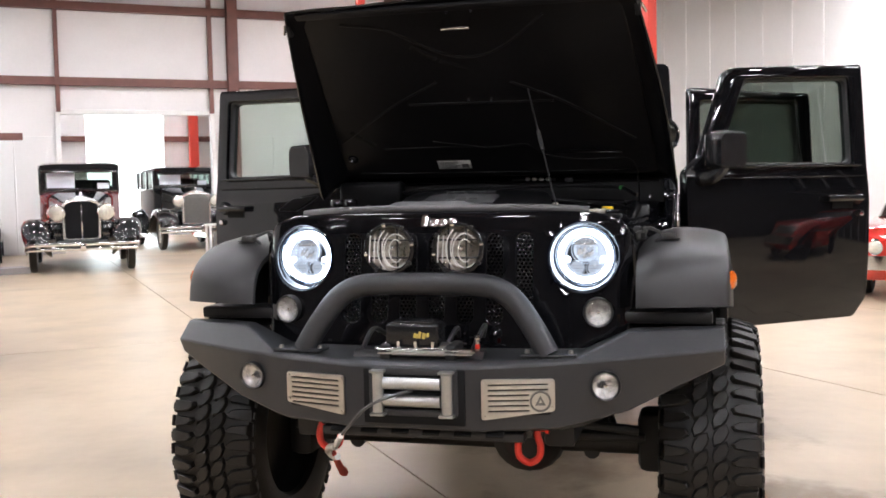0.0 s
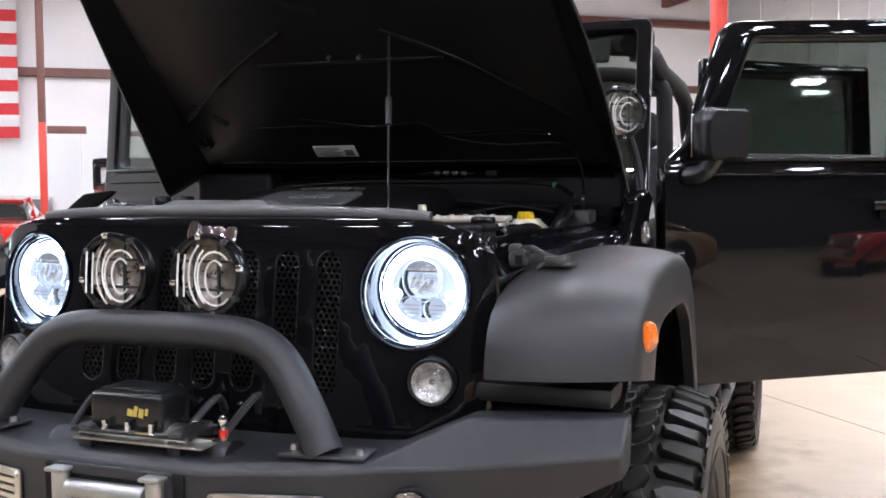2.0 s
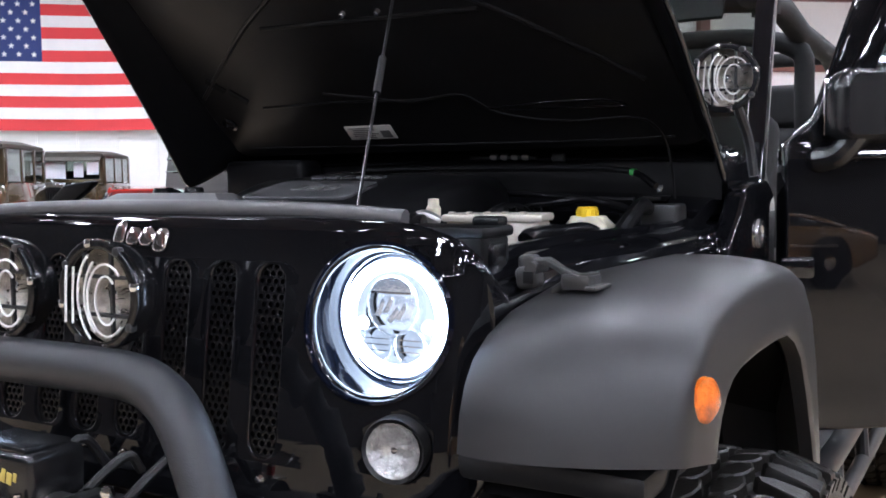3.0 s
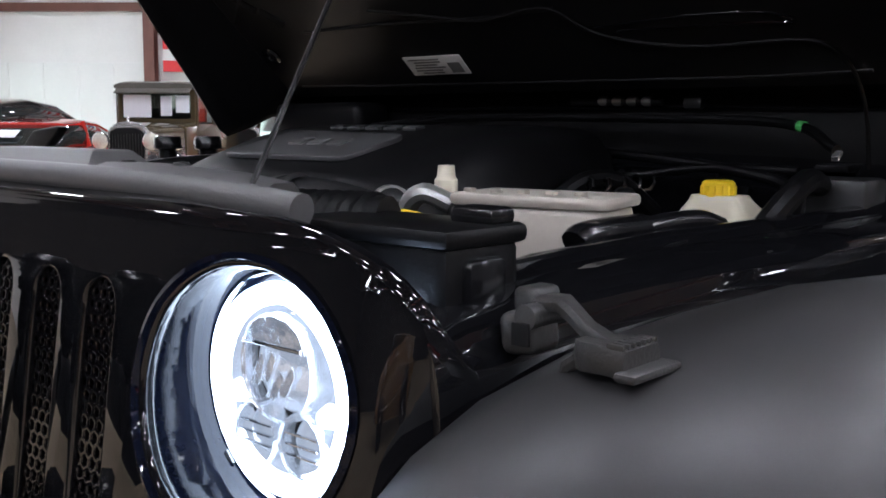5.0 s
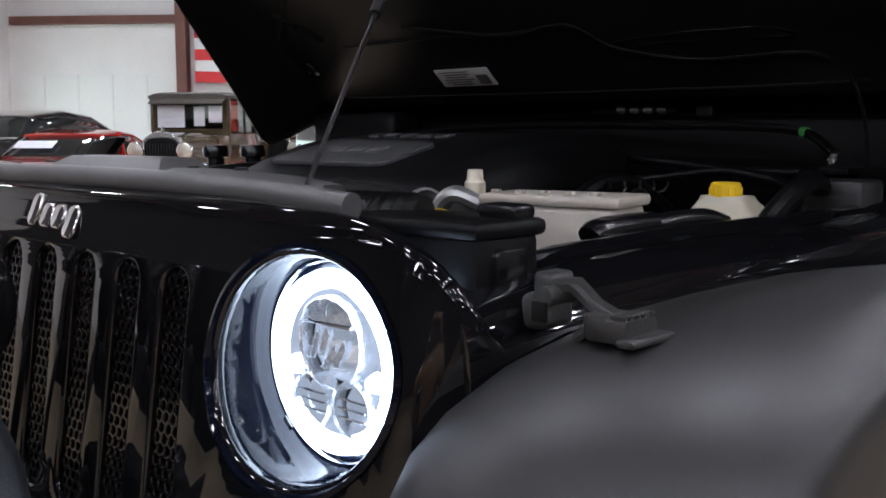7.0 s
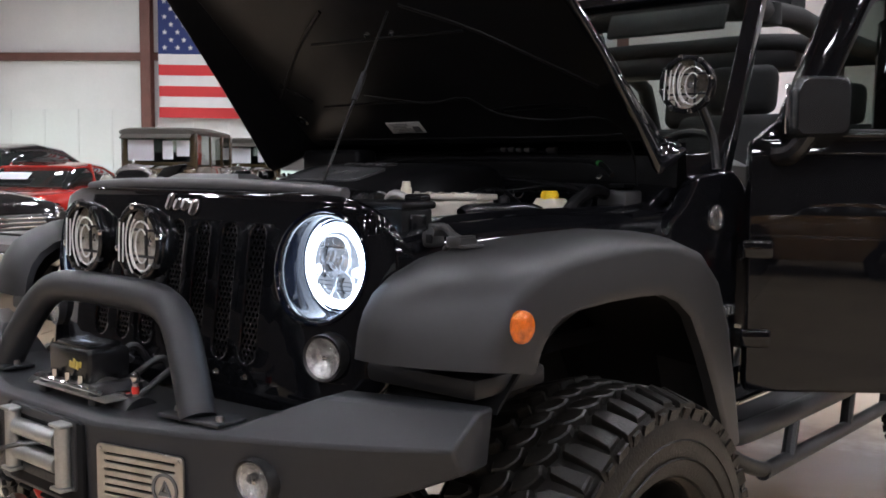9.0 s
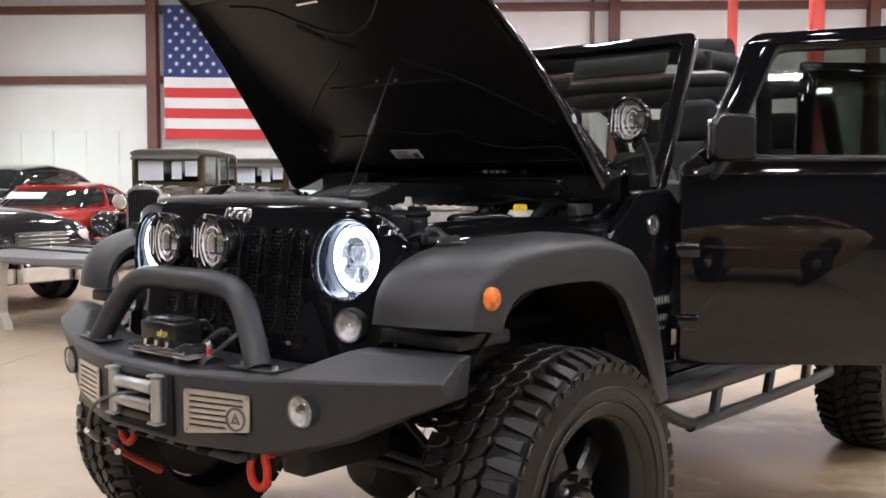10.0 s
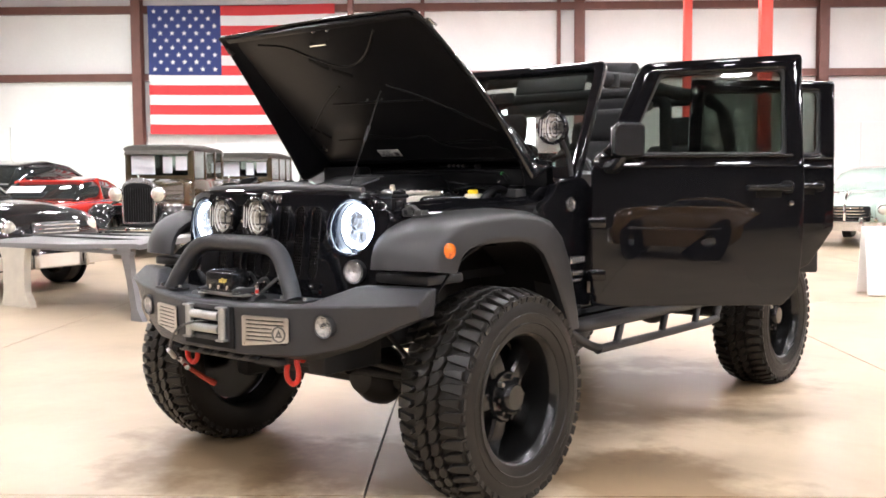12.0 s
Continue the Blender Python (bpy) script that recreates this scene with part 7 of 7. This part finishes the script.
def seat(x, y):
    ob = part("seat", box(x, y, 0.98, 0.50, 0.52, 0.16, 0.05, 3), M_SEAT, car, "dark cloth seat with a headrest")
    part("backrest", box(x, y + 0.29, 1.28, 0.48, 0.13, 0.58, 0.055, 3, rot=Matrix.Rotation(-0.2, 4, "X")), M_SEAT, ob)
    part("headrest", box(x, y + 0.37, 1.66, 0.27, 0.10, 0.19, 0.045, 3, rot=Matrix.Rotation(-0.15, 4, "X")), M_SEAT, ob)
    for d in (-0.07, 0.07):
        part("headrest_post", tube([(x + d, y + 0.34, 1.5), (x + d, y + 0.36, 1.6)], 0.007, 8), M_CHROME, ob)


for x in (-0.36, 0.36):
    seat(x, 2.12)
    seat(x, 3.12)
cage = part("roll_cage", tube(smooth_path([(-0.62, 2.68, 0.7), (-0.64, 2.68, 1.6), (-0.56, 2.68, 1.83), (0, 2.68, 1.86), (0.56, 2.68, 1.83), (0.64, 2.68, 1.6), (0.62, 2.68, 0.7)], 6), 0.035, 12), M_CANVAS, car, "padded black roll cage")
for s in (-1, 1):
    part("cage_rail", tube([(s * 0.63, 1.9, 1.87), (s * 0.635, 2.3, 1.885), (s * 0.62, 2.68, 1.86), (s * 0.62, 3.3, 1.85), (s * 0.63, 3.5, 1.78), (s * 0.64, 3.75, 1.3)], 0.04, 12), M_CANVAS, cage)
    part("cage_strap", tube([(s * 0.64, 2.05, 1.83), (s * 0.64, 2.05, 1.90)], 0.042, 12), M_CANVAS, cage)
part("cage_bar", tube([(-0.6, 3.4, 1.85), (0.6, 3.4, 1.85)], 0.03, 12), M_CANVAS, cage)
part("overhead_speaker_bar", box(0, 2.74, 1.80, 1.0, 0.16, 0.1, 0.03), M_PLASTIC, cage)
part("dome_lamp", box(0.2, 2.70, 1.74, 0.12, 0.06, 0.02, 0.005), glow("dome_lamp_glow", (1.0, 0.72, 0.4), 3.0), cage, "lit warm dome lamp")
part("folded_soft_top", tube(smooth_path([(-0.64, 2.3, 1.93), (-0.3, 2.32, 1.955), (0.3, 2.32, 1.955), (0.64, 2.3, 1.93)], 5), 0.055, 12), M_CANVAS, car, "rolled black canvas top panel")


# ---- doors
M_SMOKE = glass("light_smoked_glass", (0.68, 0.74, 0.71))


def door(s, hinge, ang, length, rear=False, shade=None, out=0.0):
    """Local: x runs from the hinge along the door, y out of its outer face, z up. Swung open by ang."""
    ob = empty("door")
    ob.parent = car
    ob["label"] = "open gloss black door with tinted window"
    ca, sa = math.cos(ang), math.sin(ang)
    ob.matrix_basis = Matrix(((s * ca, s * sa, 0, hinge[0]), (sa, -ca, 0, hinge[1]), (0, 0, 1, 0), (0, 0, 0, 1)))
    L = length
    if rear:
        low = [(0, 0.74), (L * 0.55, 0.74), (L * 0.84, 0.86), (L, 1.06), (L, 1.45), (L, 1.88), (0.02, 1.905), (0, 1.45)]
        win = [(0.05, 1.47), (L - 0.06, 1.47), (L - 0.06, 1.85), (0.07, 1.85)]
    else:
        low = [(-0.02, 0.72), (L - 0.09, 0.735), (L - 0.02, 0.82), (L - 0.005, 1.0), (L, 1.30), (L - 0.012, 1.932), (0.245, 1.9), (0.205, 1.872), (0.06, 1.50), (-0.02, 1.43)]
        win = [(0.13, 1.455), (L - 0.070, 1.448), (L - 0.073, 1.886), (0.30, 1.866)]
    flip = Matrix(((1, 0, 0, 0), (0, 0, -1, 0), (0, 1, 0, 0), (0, 0, 0, 1)))
    shell = plate([soften(low, 0.014), soften(win, 0.03)], 0.07, 0.009)
    for zc in (0.9, 1.1, 1.2, 1.26, 1.31, 1.35, 1.39, 1.42, 1.445):
        bmesh.ops.bisect_plane(shell, geom=shell.verts[:] + shell.edges[:] + shell.faces[:], plane_co=(0, zc, 0), plane_no=(0, 1, 0))
    shell.transform(flip)
    for v in shell.verts:                          # the upper frame is slimmer, the skin bows a little
        z = v.co.z
        if z > 1.455:
            v.co.y = v.co.y * 0.62 - (z - 1.455) * 0.08
        elif v.co.y > 0:
            v.co.y -= 0.35 * max(0.0, z - 1.22) ** 2 + 0.08 * max(0.0, 0.95 - z) ** 2
    part("door_shell", shell, M_PAINT, ob, "gloss black door", 40)
    seal = plate([soften(win, 0.05), soften([(a + (0.014 if i in (0, 3) else -0.014), c + (0.014 if i < 2 else -0.014)) for i, (a, c) in enumerate(win)], 0.045)], 0.05, 0.004)
    lean = at(0, -0.02, 1.455) @ Matrix.Rotation(0.08, 4, "X") @ at(0, 0, -1.455) @ flip
    part("window_seal", seal, M_PLASTIC, ob, matrix=lean)
    wg = part("window_pane", plate([soften(win, 0.05)], 0.005), shade or M_TINT, ob, "tinted side window", matrix=lean)
    wg.visible_shadow = False
    part("belt_trim", box((win[0][0] + win[1][0]) / 2, 0.032, 1.455, win[1][0] - win[0][0] + 0.04, 0.02, 0.012, 0.003), M_BAYBLACK, ob)
    part("press_line", box(L / 2 + 0.02, 0.0385, 1.405, L - 0.1, 0.004, 0.006, 0.002), M_PAINT, ob)
    hx = L - 0.16
    hd = part("door_handle", box(hx, 0.062, 1.30, 0.21, 0.024, 0.032, 0.009, 3), M_BAYBLACK, ob)
    part("handle_bezel", lathe([(0.0, 0.0), (0.03, 0.0), (0.036, -0.012)], 20), M_BAYBLACK, hd, matrix=at(hx + 0.085, 0.05, 1.30))
    # recess is a dark sheet on the skin, its shade painted
    part("handle_recess", box(hx, 0.0385, 1.275, 0.12, 0.004, 0.05, 0.002), M_RECESSBLACK, hd)
    if not rear:
        part("lock_cylinder", lathe([(0, 0.012), (0.012, 0.011), (0.016, 0.004), (0.017, -0.004)], 16, "y"), M_CHROME, ob, matrix=at(L - 0.055, 0.042, 1.225))
        mh = []
        for yy, kx, kz in ((0.03, 0.6, 0.6), (0.05, 0.95, 0.95), (0.09, 1.0, 1.0), (0.12, 0.97, 0.97), (0.135, 0.85, 0.85)):
            mh.append([Vector((0.138 + out + 0.078 * a * kx + 0.1 * (yy - 0.05), yy, 1.53 + 0.088 * c * kz)) for a, c in soften([(-1, -1), (1, -0.95), (1, 0.95), (-0.75, 1), (-1, 0.6)], 0.35, 4)])
        mr = part("door_mirror", loft(mh), M_PLASTICGLOSS, ob, "black plastic door mirror", 40)
        part("mirror_glass", box(0.13 + out, 0.03, 1.53, 0.13, 0.004, 0.14, 0.002), M_CHROME, mr)
        part("mirror_arm", tube(smooth_path([(0.05, 0.03, 1.40), (0.085, 0.075, 1.41), (0.12 + out, 0.095, 1.46)], 4), 0.03, 10), M_PLASTICGLOSS, mr)
    for z in (0.87, 1.13):
        part("hinge_leaf", box(0.0, 0.03, z, 0.09, 0.03, 0.055, 0.01), M_PAINT, ob)
    inner = box(L / 2, -0.05, 1.1, L * 0.86, 0.03, 0.6, 0.02)
    part("door_card", inner, M_PLASTIC, ob)
    return ob


door(1, (0.80, 1.63), math.atan2(0.509, 0.765), 0.98)
door(-1, (-0.80, 1.63), radians(21), 0.98, shade=M_SMOKE, out=0.1)
door(1, (0.79, 2.68), math.atan2(0.50, 0.80), 0.79, rear=True)


# ---- steps, chassis, axle
def step(s):
    ob = part("side_step", tube(smooth_path([(s * 0.68, 1.26, 0.66), (s * 0.86, 1.30, 0.655), (s * 0.9, 1.45, 0.652), (s * 0.9, 2.3, 0.645), (s * 0.9, 2.75, 0.64), (s * 0.84, 2.9, 0.64), (s * 0.68, 2.93, 0.64)], 5), 0.03, 12), M_PLASTIC, car, "black tubular side step")
    part("step_rail", tube(smooth_path([(s * 0.885, 1.24, 0.635), (s * 0.905, 1.36, 0.57), (s * 0.92, 1.46, 0.535), (s * 0.92, 1.55, 0.53), (s * 0.92, 2.68, 0.525), (s * 0.91, 2.8, 0.55), (s * 0.9, 2.87, 0.62)], 5), 0.022, 12), M_PLASTIC, ob)
    for y in (1.62, 2.1, 2.5):
        part("step_strut", tube([(s * 0.9, y + 0.09, 0.645), (s * 0.92, y, 0.53)], 0.02, 10), M_PLASTIC, ob)
    part("step_tread", box(s * 0.84, 2.1, 0.655, 0.14, 1.3, 0.02, 0.006), M_PLASTIC, ob)


mirrored(step)
chassis = part("chassis", box(-0.42, 2.4, 0.68, 0.08, 4.1, 0.11, 0.01), M_CHASSIS, car, "dark steel frame rails")
part("frame_rail", box(0.42, 2.4, 0.68, 0.08, 4.1, 0.11, 0.01), M_CHASSIS, chassis)
for y in (0.42, 1.5, 3.2, 4.3):
    part("cross_member", box(0, y, 0.68, 0.8, 0.1, 0.1, 0.01), M_CHASSIS, chassis)
for y in (0.668, 3.75):
    ax = part("axle", tube([(-0.70, y, 0.443), (0.70, y, 0.443)], 0.05, 14), M_CHASSIS, car, "oily steel axle")
    part("differential", lathe([(0, -0.15), (0.07, -0.13), (0.13, -0.05), (0.145, 0), (0.13, 0.05), (0.07, 0.12), (0, 0.13)], 20), M_CHASSIS, ax, matrix=at(0.22 if y < 1 else 0, y, 0.452))
    for s in (-1, 1):
        part("knuckle", box(s * 0.68, y, 0.452, 0.1, 0.16, 0.22, 0.03), M_CHASSIS, ax)
        part("shock", tube([(s * 0.5, y + 0.1, 0.45), (s * 0.46, y + 0.08, 0.95)], 0.03, 10), M_CHASSIS, ax)
        coil = [(s * 0.45 + 0.065 * math.cos(a * 0.6), y + 0.065 * math.sin(a * 0.6), 0.5 + a * 0.0062) for a in range(64)]
        part("coil_spring", tube(coil, 0.011, 6), M_CHASSIS, ax)
part("tie_rod", tube([(-0.66, 0.52, 0.49), (0.66, 0.52, 0.49)], 0.018, 10), M_CHASSIS, car)
part("drag_link", tube([(-0.3, 0.48, 0.6), (0.64, 0.5, 0.52)], 0.018, 10), M_CHASSIS, car)
part("track_bar", tube([(0.5, 0.6, 0.66), (-0.45, 0.62, 0.52)], 0.02, 10), M_CHASSIS, car)
part("steering_damper", tube([(-0.2, 0.49, 0.5), (0.2, 0.49, 0.5)], 0.028, 12), M_CHASSIS, car, "dark steering damper")
part("skid_plate", box(0, 0.30, 0.575, 0.90, 0.14, 0.03, 0.01), M_CHASSIS, chassis)
for k in (-1, 1):
    part("control_arm", tube([(k * 0.46, 0.64, 0.40), (k * 0.40, 1.45, 0.56)], 0.03, 10), M_CHASSIS, chassis)
    part("frame_horn", box(k * 0.42, 0.25, 0.63, 0.10, 0.34, 0.14, 0.015), M_CHASSIS, chassis)
part("sway_link", tube([(0.52, 0.4, 0.7), (0.55, 0.56, 0.52)], 0.012, 8), M_CHASSIS, car)
part("oil_pan", box(-0.05, 1.0, 0.66, 0.5, 0.6, 0.2, 0.05), M_CHASSIS, car)
part("gearbox", box(0, 1.9, 0.62, 0.4, 1.4, 0.22, 0.06), M_CHASSIS, car)

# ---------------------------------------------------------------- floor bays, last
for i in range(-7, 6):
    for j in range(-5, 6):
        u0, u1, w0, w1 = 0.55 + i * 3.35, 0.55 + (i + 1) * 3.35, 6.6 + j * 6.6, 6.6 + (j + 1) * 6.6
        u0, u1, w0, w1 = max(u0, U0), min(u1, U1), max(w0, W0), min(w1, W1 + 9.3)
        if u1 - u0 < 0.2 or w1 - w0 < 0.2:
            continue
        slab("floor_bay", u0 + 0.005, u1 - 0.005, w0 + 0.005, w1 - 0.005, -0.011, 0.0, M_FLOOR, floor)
